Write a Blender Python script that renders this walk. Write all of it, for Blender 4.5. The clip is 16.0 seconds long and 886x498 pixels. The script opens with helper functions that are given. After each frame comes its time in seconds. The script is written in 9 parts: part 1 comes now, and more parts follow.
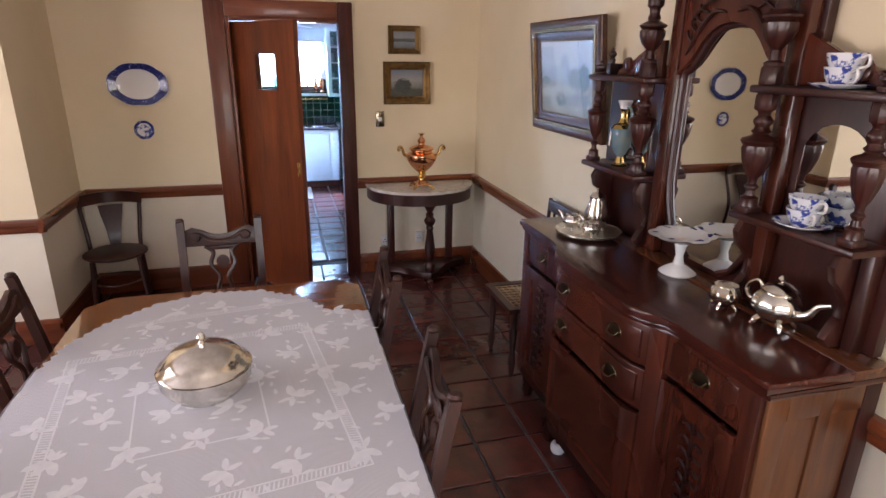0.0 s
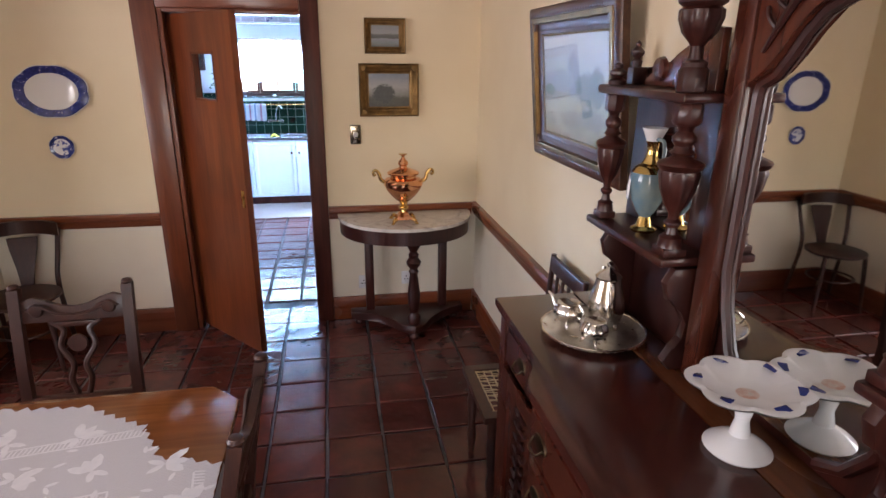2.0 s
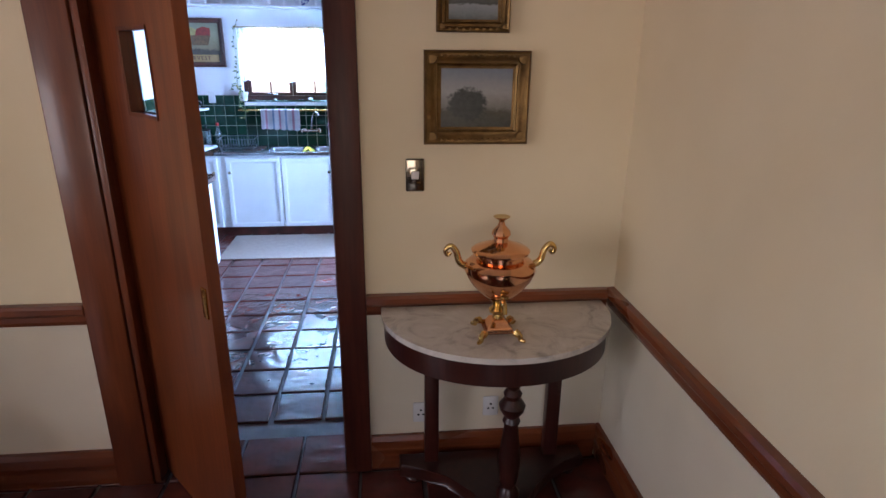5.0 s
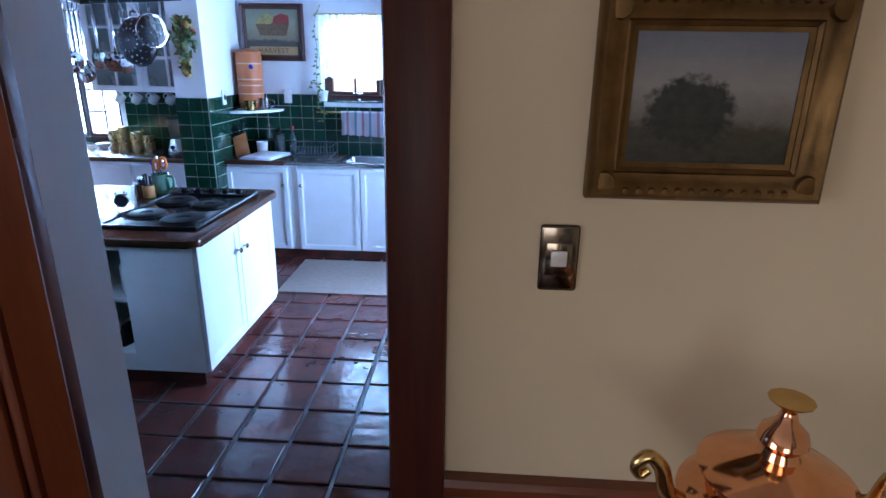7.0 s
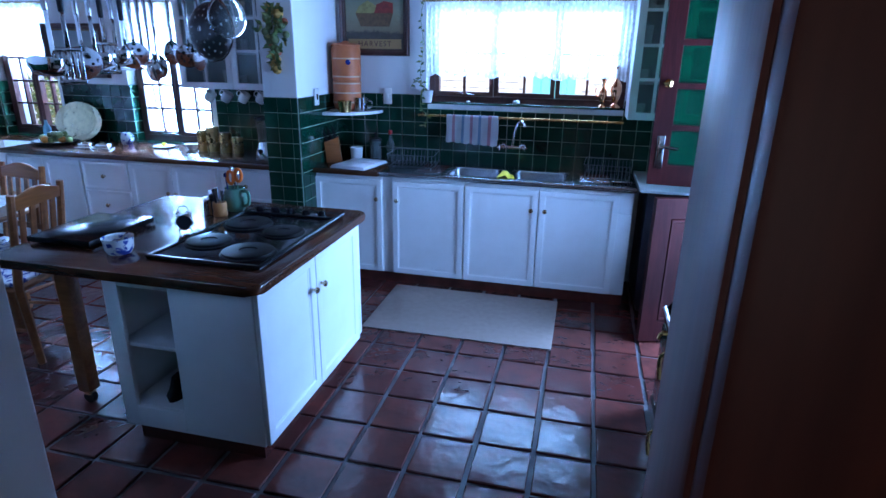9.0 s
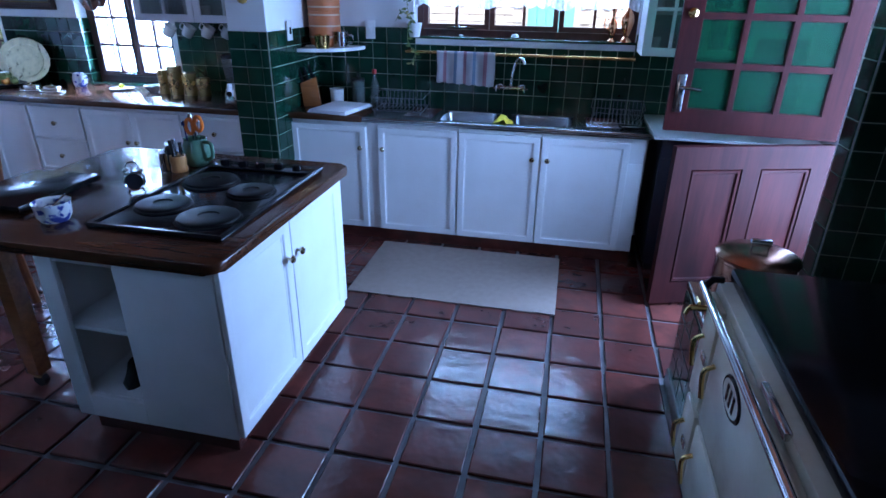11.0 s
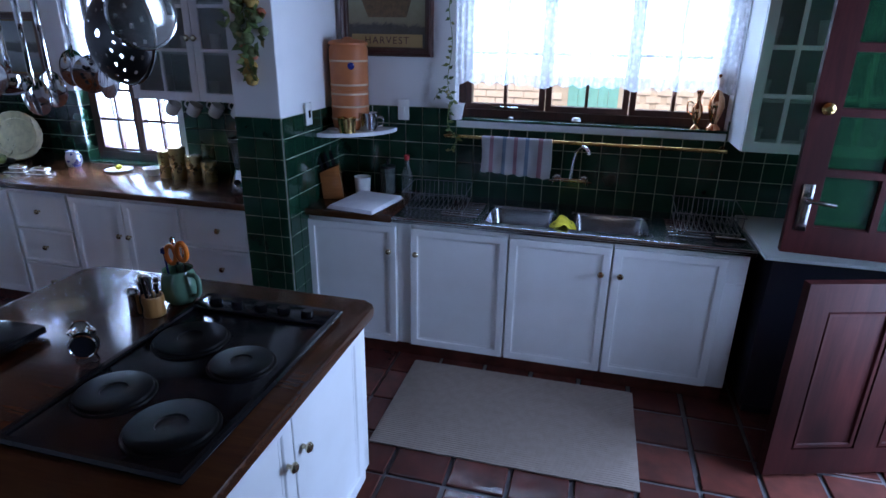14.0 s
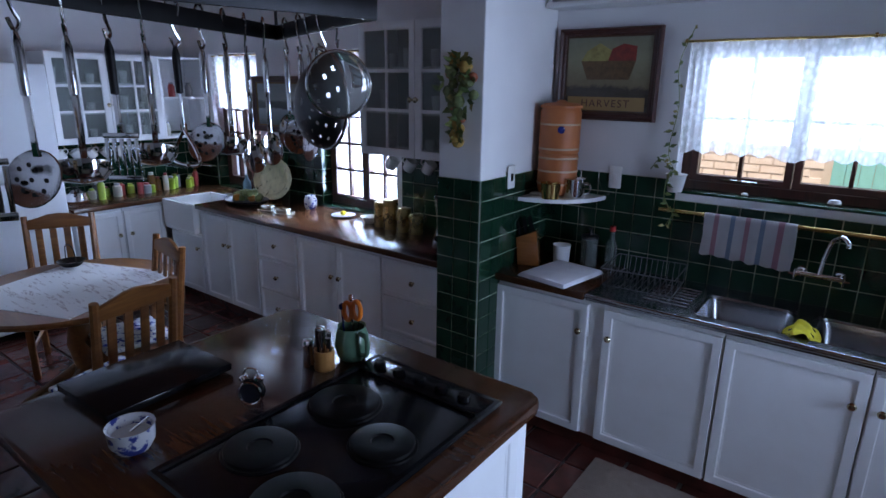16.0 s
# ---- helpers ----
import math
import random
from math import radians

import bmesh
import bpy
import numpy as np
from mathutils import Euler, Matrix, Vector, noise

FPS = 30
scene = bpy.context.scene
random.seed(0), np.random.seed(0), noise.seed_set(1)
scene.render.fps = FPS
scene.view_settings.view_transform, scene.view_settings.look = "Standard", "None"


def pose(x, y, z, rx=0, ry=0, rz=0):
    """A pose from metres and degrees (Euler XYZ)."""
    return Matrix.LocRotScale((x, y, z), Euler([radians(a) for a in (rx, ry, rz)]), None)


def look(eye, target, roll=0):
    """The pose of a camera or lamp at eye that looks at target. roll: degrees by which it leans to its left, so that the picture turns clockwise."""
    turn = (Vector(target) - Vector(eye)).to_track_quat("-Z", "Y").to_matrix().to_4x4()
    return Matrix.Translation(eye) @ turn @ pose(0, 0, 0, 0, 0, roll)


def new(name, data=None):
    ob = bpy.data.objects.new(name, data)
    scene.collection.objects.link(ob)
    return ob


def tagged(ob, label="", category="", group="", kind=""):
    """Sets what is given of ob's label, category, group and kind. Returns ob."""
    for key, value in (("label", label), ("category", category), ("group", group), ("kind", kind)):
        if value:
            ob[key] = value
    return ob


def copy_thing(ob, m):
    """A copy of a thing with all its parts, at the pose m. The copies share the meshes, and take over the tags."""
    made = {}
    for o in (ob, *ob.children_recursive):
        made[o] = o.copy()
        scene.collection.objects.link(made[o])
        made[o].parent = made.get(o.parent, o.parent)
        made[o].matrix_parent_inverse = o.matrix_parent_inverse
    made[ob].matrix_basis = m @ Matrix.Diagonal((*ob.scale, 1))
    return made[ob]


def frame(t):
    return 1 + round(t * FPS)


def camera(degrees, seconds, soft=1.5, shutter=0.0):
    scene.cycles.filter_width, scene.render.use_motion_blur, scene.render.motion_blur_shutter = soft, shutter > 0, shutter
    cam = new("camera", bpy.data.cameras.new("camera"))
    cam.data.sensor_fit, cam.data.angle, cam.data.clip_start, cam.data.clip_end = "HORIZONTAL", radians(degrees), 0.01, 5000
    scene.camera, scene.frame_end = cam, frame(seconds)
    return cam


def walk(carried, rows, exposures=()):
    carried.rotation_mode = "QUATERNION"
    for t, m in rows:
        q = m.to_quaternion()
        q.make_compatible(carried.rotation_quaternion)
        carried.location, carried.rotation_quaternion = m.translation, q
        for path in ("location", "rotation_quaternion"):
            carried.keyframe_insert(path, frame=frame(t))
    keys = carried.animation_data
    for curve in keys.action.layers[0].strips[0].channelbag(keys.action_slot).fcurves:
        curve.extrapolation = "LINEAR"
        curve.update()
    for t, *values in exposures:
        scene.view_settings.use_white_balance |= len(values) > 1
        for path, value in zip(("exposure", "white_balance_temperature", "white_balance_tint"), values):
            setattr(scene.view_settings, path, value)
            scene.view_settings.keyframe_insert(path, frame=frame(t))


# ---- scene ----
cam = camera(75.0, 16.0)
PATH = [
    (0, (0.066, -0.223, 1.862), (0.573, 1.605, 1.23), 0.7),
    (0.5, (0.235, -0.035, 1.882), (0.722, 1.801, 1.253), 0.8),
    (1, (0.428, 0.197, 1.855), (0.895, 2.039, 1.229), 0.8),
    (1.5, (0.624, 0.424, 1.875), (1.044, 2.276, 1.247), 0.7),
    (2, (0.716, 0.695, 1.864), (1.071, 2.559, 1.232), 0.6),
    (2.5, (0.75, 0.994, 1.87), (1.076, 2.862, 1.234), 0.8),
    (3, (0.789, 1.292, 1.846), (1.111, 3.16, 1.207), 0.9),
    (3.5, (0.807, 1.621, 1.839), (1.118, 3.491, 1.2), 0.8),
    (4, (0.771, 1.907, 1.823), (1.059, 3.778, 1.179), 0.8),
    (4.2, (0.75, 2.012, 1.835), (1.032, 3.885, 1.191), 0.7),
    (6.3, (0.755, 3.246, 1.719), (0.747, 5.147, 1.099), 0.7),
    (6.5, (0.732, 3.352, 1.723), (0.705, 5.251, 1.095), 0.7),
    (7, (0.716, 3.666, 1.707), (0.595, 5.562, 1.08), 0.8),
    (7.5, (0.695, 3.91, 1.714), (0.49, 5.797, 1.083), 0.8),
    (8, (0.591, 4.142, 1.713), (0.294, 6.014, 1.075), 0.9),
    (8.5, (0.529, 4.306, 1.705), (0.132, 6.157, 1.061), 0.8),
    (9, (0.492, 4.471, 1.694), (0.053, 6.313, 1.051), 0.9),
    (9.5, (0.484, 4.541, 1.659), (0.047, 6.378, 1.002), 0.8),
    (9.7, (0.485, 4.562, 1.641), (0.045, 6.39, 0.96), 0.8),
    (11.8, (0.302, 5.054, 1.691), (-0.039, 6.819, 0.813), 0.7),
    (12, (0.293, 5.112, 1.716), (-0.045, 6.875, 0.835), 0.6),
    (12.5, (0.278, 5.2, 1.75), (-0.064, 6.97, 0.883), 0.7),
    (13, (0.238, 5.3, 1.767), (-0.122, 7.078, 0.927), 0.8),
    (13.5, (0.146, 5.445, 1.788), (-0.241, 7.25, 1.019), 0.9),
    (14, (0.07, 5.582, 1.8), (-0.392, 7.397, 1.098), 0.9),
    (14.5, (0.044, 5.734, 1.816), (-0.591, 7.513, 1.16), 0.9),
    (15, (0.078, 5.818, 1.845), (-0.77, 7.519, 1.223), 0.9),
    (15.5, (0.096, 5.841, 1.845), (-0.917, 7.465, 1.264), 0.8),
    (16, (0.1, 5.851, 1.837), (-1.054, 7.391, 1.291), 0.8),
]
EXPOSURES = [
    (0.0, 2.15, 6750, 9), (1.5, 2.35, 6750, 9), (3.0, 2.25, 6900, 11), (4.0, 1.9, 6900, 11), (6.5, 1.6, 6150, 8), (7.5, 1.1, 6050, 8), (9.0, 0.5, 5500, 8),
    (12.0, 0.4, 6500, 14), (13.5, -0.1, 7250, 16), (14.5, -0.45, 7850, 16), (16.0, -0.55, 8600, 17),
]
walk(cam, [(t, look(eye, target, roll)) for t, eye, target, roll in PATH], EXPOSURES)

# ---- world, sun and window light ----
world = bpy.data.worlds.new("sky")
scene.world = world
world.use_nodes = True
wn = world.node_tree
sky = wn.nodes.new("ShaderNodeTexSky")
sky.sky_type, sky.sun_disc = "NISHITA", False
sky.sun_elevation, sky.sun_rotation = radians(48), radians(180)
wn.nodes["Background"].inputs["Strength"].default_value = 0.15
wn.links.new(sky.outputs[0], wn.nodes["Background"].inputs["Color"])
sun = new("sun", bpy.data.lights.new("sun", "SUN"))
sun.data.energy, sun.data.angle, sun.data.color = 5.0, radians(0.5), (1.0, 0.95, 0.87)
sun.matrix_world = look((0, -36, 40), (0, 0, 0))


def window_light(name, x, y, z, target, w, h, watts, color):
    """The sky's light coming in at a window's opening."""
    lamp = new(name, bpy.data.lights.new(name, "AREA"))
    lamp.data.shape, lamp.data.size, lamp.data.size_y = "RECTANGLE", w, h
    lamp.data.energy, lamp.data.color = watts, color
    lamp.matrix_world = look((x, y, z), target)
    return lamp


DAY, COOL, PALE = (0.88, 0.80, 0.97), (0.32, 0.54, 1.0), (0.33, 0.56, 1.0)
window_light("window_light_sink", 0.015, 9.24, 1.80, (0.015, 5, 1.70), 1.44, 0.46, 40, PALE)
window_light("window_light_left", -3.05, 9.24, 1.49, (-3.05, 5, 1.3), 0.76, 1.14, 275, COOL)
window_light("window_light_corner", -4.55, 9.24, 1.75, (-4.55, 5, 1.5), 0.62, 0.64, 124, COOL)
window_light("doorway_light", 2.1, 7.72, 1.2, (0, 7.5, 0.9), 0.8, 1.9, 160, COOL)
window_light("window_light_dining_west", -3.36, 1.6, 1.55, (2, 1.6, 1.2), 2.4, 1.3, 16.5, DAY)
window_light("window_light_dining_south", 0.2, -1.86, 1.55, (0.2, 3, 1.2), 2.0, 1.2, 7, DAY)

# ---- mesh helpers ----


def empty(name, m, label="", category="", group="", kind=""):
    """A thing: an Empty at its base that carries its parts."""
    ob = new(name)
    ob.matrix_world = m
    ob.empty_display_size = 0.05
    return tagged(ob, label, category, group, kind)


def mesh_of(bm, mats, smooth=None, name="mesh"):
    me = bpy.data.meshes.new(name)
    bmesh.ops.recalc_face_normals(bm, faces=bm.faces)
    bm.to_mesh(me)
    bm.free()
    for mat in (mats if isinstance(mats, (list, tuple)) else [mats]):
        me.materials.append(mat)
    if smooth:
        me.polygons.foreach_set("use_smooth", [True] * len(me.polygons))
        me.set_sharp_from_angle(angle=radians(smooth))
    return me


def part(name, bm, material, parent=None, label="", smooth=40, at=None):
    """Links a bmesh as one mesh object under a thing or a part."""
    ob = new(name, mesh_of(bm, material, smooth, name))
    if parent is not None:
        ob.parent = parent
    if at is not None:
        ob.matrix_local = at
    return tagged(ob, label)


def setting(name, bm, material, label="", category="", smooth=None):
    ob = new(name, mesh_of(bm, material, smooth, name))
    return tagged(ob, label, category, kind="structure")


def box(x0, y0, z0, x1, y1, z1, bevel=0.0, segs=2, bm=None, m=None):
    """A box between two corners, with rounded edges; added to bm if it is given."""
    b = bmesh.new()
    bmesh.ops.create_cube(b, size=1.0)
    for v in b.verts:
        v.co = Vector(((x0 + x1) / 2 + v.co.x * (x1 - x0), (y0 + y1) / 2 + v.co.y * (y1 - y0), (z0 + z1) / 2 + v.co.z * (z1 - z0)))
    if bevel:
        bmesh.ops.bevel(b, geom=b.edges[:], offset=bevel, segments=segs, profile=0.5, affect="EDGES")
    return joined(b, bm, m)


def joined(b, bm=None, m=None):
    if m is not None:
        b.transform(m)
    if bm is None:
        return b
    me = bpy.data.meshes.new("tmp")
    b.to_mesh(me)
    b.free()
    bm.from_mesh(me)
    bpy.data.meshes.remove(me)
    return bm


def lathe(profile, segs=24, bm=None, m=None, caps=True):
    """A turned shape: rows of radius and height, round the z axis."""
    b = bmesh.new()
    rings = []
    for r, z in profile:
        if r < 1e-5:
            rings.append([b.verts.new((0, 0, z))])
        else:
            rings.append([b.verts.new((r * math.cos(2 * math.pi * k / segs), r * math.sin(2 * math.pi * k / segs), z)) for k in range(segs)])
    for a, c in zip(rings, rings[1:]):
        for k in range(segs):
            k2 = (k + 1) % segs
            if len(a) == 1 and len(c) == 1:
                continue
            if len(a) == 1:
                b.faces.new((a[0], c[k2], c[k]))
            elif len(c) == 1:
                b.faces.new((a[k], a[k2], c[0]))
            else:
                b.faces.new((a[k], a[k2], c[k2], c[k]))
    if caps:
        for ring in (rings[0], rings[-1]):
            if len(ring) > 1:
                b.faces.new(ring)
    return joined(b, bm, m)


def tube(points, r, segs=10, bm=None, m=None, closed=False):
    """A round bar along points; r: one radius or one for each point."""
    pts = [Vector(p) for p in points]
    rad = r if isinstance(r, (list, tuple)) else [r] * len(pts)
    b = bmesh.new()
    rings, up = [], Vector((0.01, 0.02, 1))
    n = len(pts)
    for k, p in enumerate(pts):
        t = (pts[(k + 1) % n] - pts[k - 1]) if closed else (pts[min(k + 1, n - 1)] - pts[max(k - 1, 0)])
        t.normalize()
        side = up - t * up.dot(t)
        if side.length < 1e-3:
            side = Vector((1, 0, 0)) - t * t.x
        side.normalize()
        up = side
        other = t.cross(side)
        rings.append([b.verts.new(p + rad[k] * (math.cos(2 * math.pi * j / segs) * side + math.sin(2 * math.pi * j / segs) * other)) for j in range(segs)])
    pairs = list(zip(rings, rings[1:])) + ([(rings[-1], rings[0])] if closed else [])
    for a, c in pairs:
        for j in range(segs):
            b.faces.new((a[j], a[(j + 1) % segs], c[(j + 1) % segs], c[j]))
    if not closed:
        b.faces.new(rings[0])
        b.faces.new(rings[-1][::-1])
    return joined(b, bm, m)


def curve(points, steps=6):
    """A smooth line through points."""
    p = [Vector(q) for q in points]
    p = [2 * p[0] - p[1]] + p + [2 * p[-1] - p[-2]]
    out = []
    for k in range(1, len(p) - 2):
        for s in range(steps):
            u = s / steps
            a, b_, c, d = p[k - 1], p[k], p[k + 1], p[k + 2]
            out.append(0.5 * (2 * b_ + (c - a) * u + (2 * a - 5 * b_ + 4 * c - d) * u * u + (3 * b_ - a - 3 * c + d) * u ** 3))
    return out + [p[-2]]


def plate(outline, thick, bevel=0.0, bm=None, m=None, segs=2):
    """A flat board cut to an outline (x, y), thick in z from 0."""
    b = bmesh.new()
    low = [b.verts.new((x, y, 0)) for x, y in outline]
    top = [b.verts.new((x, y, thick)) for x, y in outline]
    b.faces.new(low[::-1])
    b.faces.new(top)
    n = len(low)
    for k in range(n):
        b.faces.new((low[k], low[(k + 1) % n], top[(k + 1) % n], top[k]))
    if bevel:
        rim = [e for e in b.edges if abs(e.verts[0].co.z - e.verts[1].co.z) < 1e-6]
        bmesh.ops.bevel(b, geom=rim, offset=bevel, segments=segs, profile=0.5, affect="EDGES")
    return joined(b, bm, m)


def frame_bm(w, h, profile, bm=None, m=None):
    """A picture or door frame round an opening w by h in the xz plane; rows of (outward, forward) from the inner edge, forward is -y."""
    b = bmesh.new()
    rings = []
    for o, f in profile:
        rings.append([b.verts.new((sx * (w / 2 + o), -f, sz * (h / 2 + o))) for sx, sz in ((-1, -1), (1, -1), (1, 1), (-1, 1))])
    for a, c in zip(rings, rings[1:]):
        for k in range(4):
            b.faces.new((a[k], a[(k + 1) % 4], c[(k + 1) % 4], c[k]))
    return joined(b, bm, m)


def cells(xs, zs, solid, y0, y1, bm=None):
    """A wall in the xz plane built of cells, with true openings."""
    b = bm or bmesh.new()
    nx, nz = len(xs) - 1, len(zs) - 1
    grid = [[solid((xs[i] + xs[i + 1]) / 2, (zs[k] + zs[k + 1]) / 2) for k in range(nz)] for i in range(nx)]
    full = lambda i, k: 0 <= i < nx and 0 <= k < nz and grid[i][k]

    def quad(*c):
        b.faces.new([b.verts.new(p) for p in c])
    for i in range(nx):
        for k in range(nz):
            if not grid[i][k]:
                continue
            a, c, d, e = xs[i], xs[i + 1], zs[k], zs[k + 1]
            quad((a, y0, d), (c, y0, d), (c, y0, e), (a, y0, e))
            quad((a, y1, d), (a, y1, e), (c, y1, e), (c, y1, d))
            if not full(i - 1, k):
                quad((a, y0, d), (a, y0, e), (a, y1, e), (a, y1, d))
            if not full(i + 1, k):
                quad((c, y0, d), (c, y1, d), (c, y1, e), (c, y0, e))
            if not full(i, k - 1):
                quad((a, y0, d), (a, y1, d), (c, y1, d), (c, y0, d))
            if not full(i, k + 1):
                quad((a, y0, e), (c, y0, e), (c, y1, e), (a, y1, e))
    bmesh.ops.remove_doubles(b, verts=b.verts, dist=1e-5)
    return b


def wall(name, axis, at0, at1, lo, hi, height, holes, material, label, split=None, second=None):
    """A wall along x (axis 'x', from y=at0 to y=at1) or along y, with openings (lo, hi, bottom, top)."""
    cuts = sorted({lo, hi, *[h[0] for h in holes], *[h[1] for h in holes]})
    zs = sorted({0.0, height, *[h[2] for h in holes], *[h[3] for h in holes], *([split] if split else [])})
    b = cells(cuts, zs, lambda x, z: not any(h[0] < x < h[1] and h[2] < z < h[3] for h in holes), at0, at1)
    if axis == "y":
        for v in b.verts:
            v.co.x, v.co.y = v.co.y, v.co.x
    if split:
        for f in b.faces:
            f.material_index = 1 if f.calc_center_median().z < split else 0
    return setting(name, b, [material, second] if second else material, label, "wall")


# ---- materials ----


def ramp(nt, stops, fac=None):
    r = nt.nodes.new("ShaderNodeValToRGB")
    while len(r.color_ramp.elements) < len(stops):
        r.color_ramp.elements.new(0.5)
    for e, (p, c) in zip(r.color_ramp.elements, stops):
        e.position, e.color = p, (*c, 1)
    if fac is not None:
        nt.links.new(fac, r.inputs[0])
    return r.outputs[0]


def material(name, rough=0.5, metal=0.0, **extra):
    mat = bpy.data.materials.new(name)
    mat.use_nodes = True
    nt = mat.node_tree
    bsdf = nt.nodes["Principled BSDF"]
    bsdf.inputs["Roughness"].default_value, bsdf.inputs["Metallic"].default_value = rough, metal
    for key, value in extra.items():
        bsdf.inputs[key.replace("_", " ")].default_value = value
    return mat, nt, bsdf


def coords(nt, scale=(1, 1, 1), rot=(0, 0, 0)):
    tc = nt.nodes.new("ShaderNodeTexCoord")
    mp = nt.nodes.new("ShaderNodeMapping")
    mp.inputs["Scale"].default_value, mp.inputs["Rotation"].default_value = scale, rot
    nt.links.new(tc.outputs["Object"], mp.inputs[0])
    return mp.outputs[0]


def noise_tex(nt, vec, scale, detail=4.0, rough=0.55, distort=0.0):
    n = nt.nodes.new("ShaderNodeTexNoise")
    n.inputs["Scale"].default_value, n.inputs["Detail"].default_value = scale, detail
    n.inputs["Roughness"].default_value, n.inputs["Distortion"].default_value = rough, distort
    nt.links.new(vec, n.inputs["Vector"])
    return n.outputs["Fac"]


def bump(nt, bsdf, height, strength=0.2, dist=0.004):
    b = nt.nodes.new("ShaderNodeBump")
    b.inputs["Strength"].default_value, b.inputs["Distance"].default_value = strength, dist
    nt.links.new(height, b.inputs["Height"])
    nt.links.new(b.outputs[0], bsdf.inputs["Normal"])


def mix(nt, fac, a, b, mode="MIX"):
    m = nt.nodes.new("ShaderNodeMix")
    m.data_type, m.blend_type = "RGBA", mode
    for sock, value in ((m.inputs[0], fac), (m.inputs[6], a), (m.inputs[7], b)):
        if isinstance(value, bpy.types.NodeSocket):
            nt.links.new(value, sock)
        else:
            sock.default_value = value if isinstance(value, float) else (*value, 1)
    return m.outputs[2]


def vary_rough(nt, bsdf, fac, lo, hi):
    mr = nt.nodes.new("ShaderNodeMapRange")
    mr.inputs[3].default_value, mr.inputs[4].default_value = lo, hi
    nt.links.new(fac, mr.inputs[0])
    nt.links.new(mr.outputs[0], bsdf.inputs["Roughness"])


def plaster(name, color, stain, rough=0.85, strength=0.25):
    mat, nt, b = material(name, rough)
    v = coords(nt)
    big, fine = noise_tex(nt, v, 1.3, 3), noise_tex(nt, v, 60, 5)
    col = ramp(nt, [(0.35, stain), (0.6, color)], big)
    nt.links.new(col, b.inputs["Base Color"])
    mid = noise_tex(nt, v, 9, 4)
    bump(nt, b, mix(nt, 0.3, mid, fine), strength, 0.006)
    return mat


def wood(name, dark, light, rough=0.35, axis="z", grain=1.0, streak=None, coat=0.0, gloss_var=0.12):
    """Wood with long grain along an axis of the object, and darker streaks."""
    mat, nt, b = material(name, rough, Coat_Weight=coat, Coat_Roughness=0.08)
    along, across = 1.2 * grain, 14 * grain
    s = {"x": (along, across, across), "y": (across, along, across), "z": (across, across, along)}[axis]
    v = coords(nt, s)
    g = noise_tex(nt, v, 1.0, 6, 0.65, 1.2)
    fine = noise_tex(nt, coords(nt, tuple(q * 6 for q in s)), 1.0, 3)
    big = noise_tex(nt, coords(nt, tuple(0.12 * q if q > 5 else 0.8 * q for q in s)), 1.5, 2)
    mid = tuple((p + q) / 2 for p, q in zip(dark, light))
    col = ramp(nt, [(0.28, dark), (0.5, mid), (0.72, light)], g)
    col = mix(nt, 0.35, col, ramp(nt, [(0.35, tuple(q * 0.55 for q in dark)), (0.65, light)], fine), "MULTIPLY") if False else mix(nt, 0.25, col, ramp(nt, [(0.35, dark), (0.65, light)], fine))
    col = mix(nt, ramp(nt, [(0.5, (0, 0, 0)), (0.8, (1, 1, 1))], big), col, streak or tuple(q * 0.8 for q in mid))
    oi = nt.nodes.new("ShaderNodeObjectInfo")
    hue = nt.nodes.new("ShaderNodeHueSaturation")
    vr = nt.nodes.new("ShaderNodeMapRange")
    vr.inputs[3].default_value, vr.inputs[4].default_value = 0.85, 1.15
    nt.links.new(oi.outputs["Random"], vr.inputs[0])
    nt.links.new(vr.outputs[0], hue.inputs["Value"])
    nt.links.new(col, hue.inputs["Color"])
    nt.links.new(hue.outputs[0], b.inputs["Base Color"])
    vary_rough(nt, b, big, max(0.05, rough - gloss_var), rough + gloss_var)
    bump(nt, b, fine, 0.12, 0.002)
    return mat


def paint(name, color, rough=0.4, wear=None, scale=5.0, strength=0.12):
    mat, nt, b = material(name, rough)
    v = coords(nt)
    n = noise_tex(nt, v, scale, 4)
    col = ramp(nt, [(0.3, wear or tuple(q * 0.9 for q in color)), (0.62, color)], n)
    nt.links.new(col, b.inputs["Base Color"])
    bump(nt, b, noise_tex(nt, v, 45, 3), strength, 0.002)
    vary_rough(nt, b, n, max(0.04, rough - 0.1), rough + 0.1)
    return mat


def metal(name, color, rough=0.15, var=0.08, strength=0.05, tarnish=None):
    mat, nt, b = material(name, rough, 1.0)
    v = coords(nt)
    n = noise_tex(nt, v, 18, 4)
    col = ramp(nt, [(0.25, tarnish or tuple(q * 0.75 for q in color)), (0.6, color)], n)
    nt.links.new(col, b.inputs["Base Color"])
    vary_rough(nt, b, n, max(0.03, rough - var), rough + var)
    bump(nt, b, noise_tex(nt, v, 120, 2), strength, 0.001)
    return mat


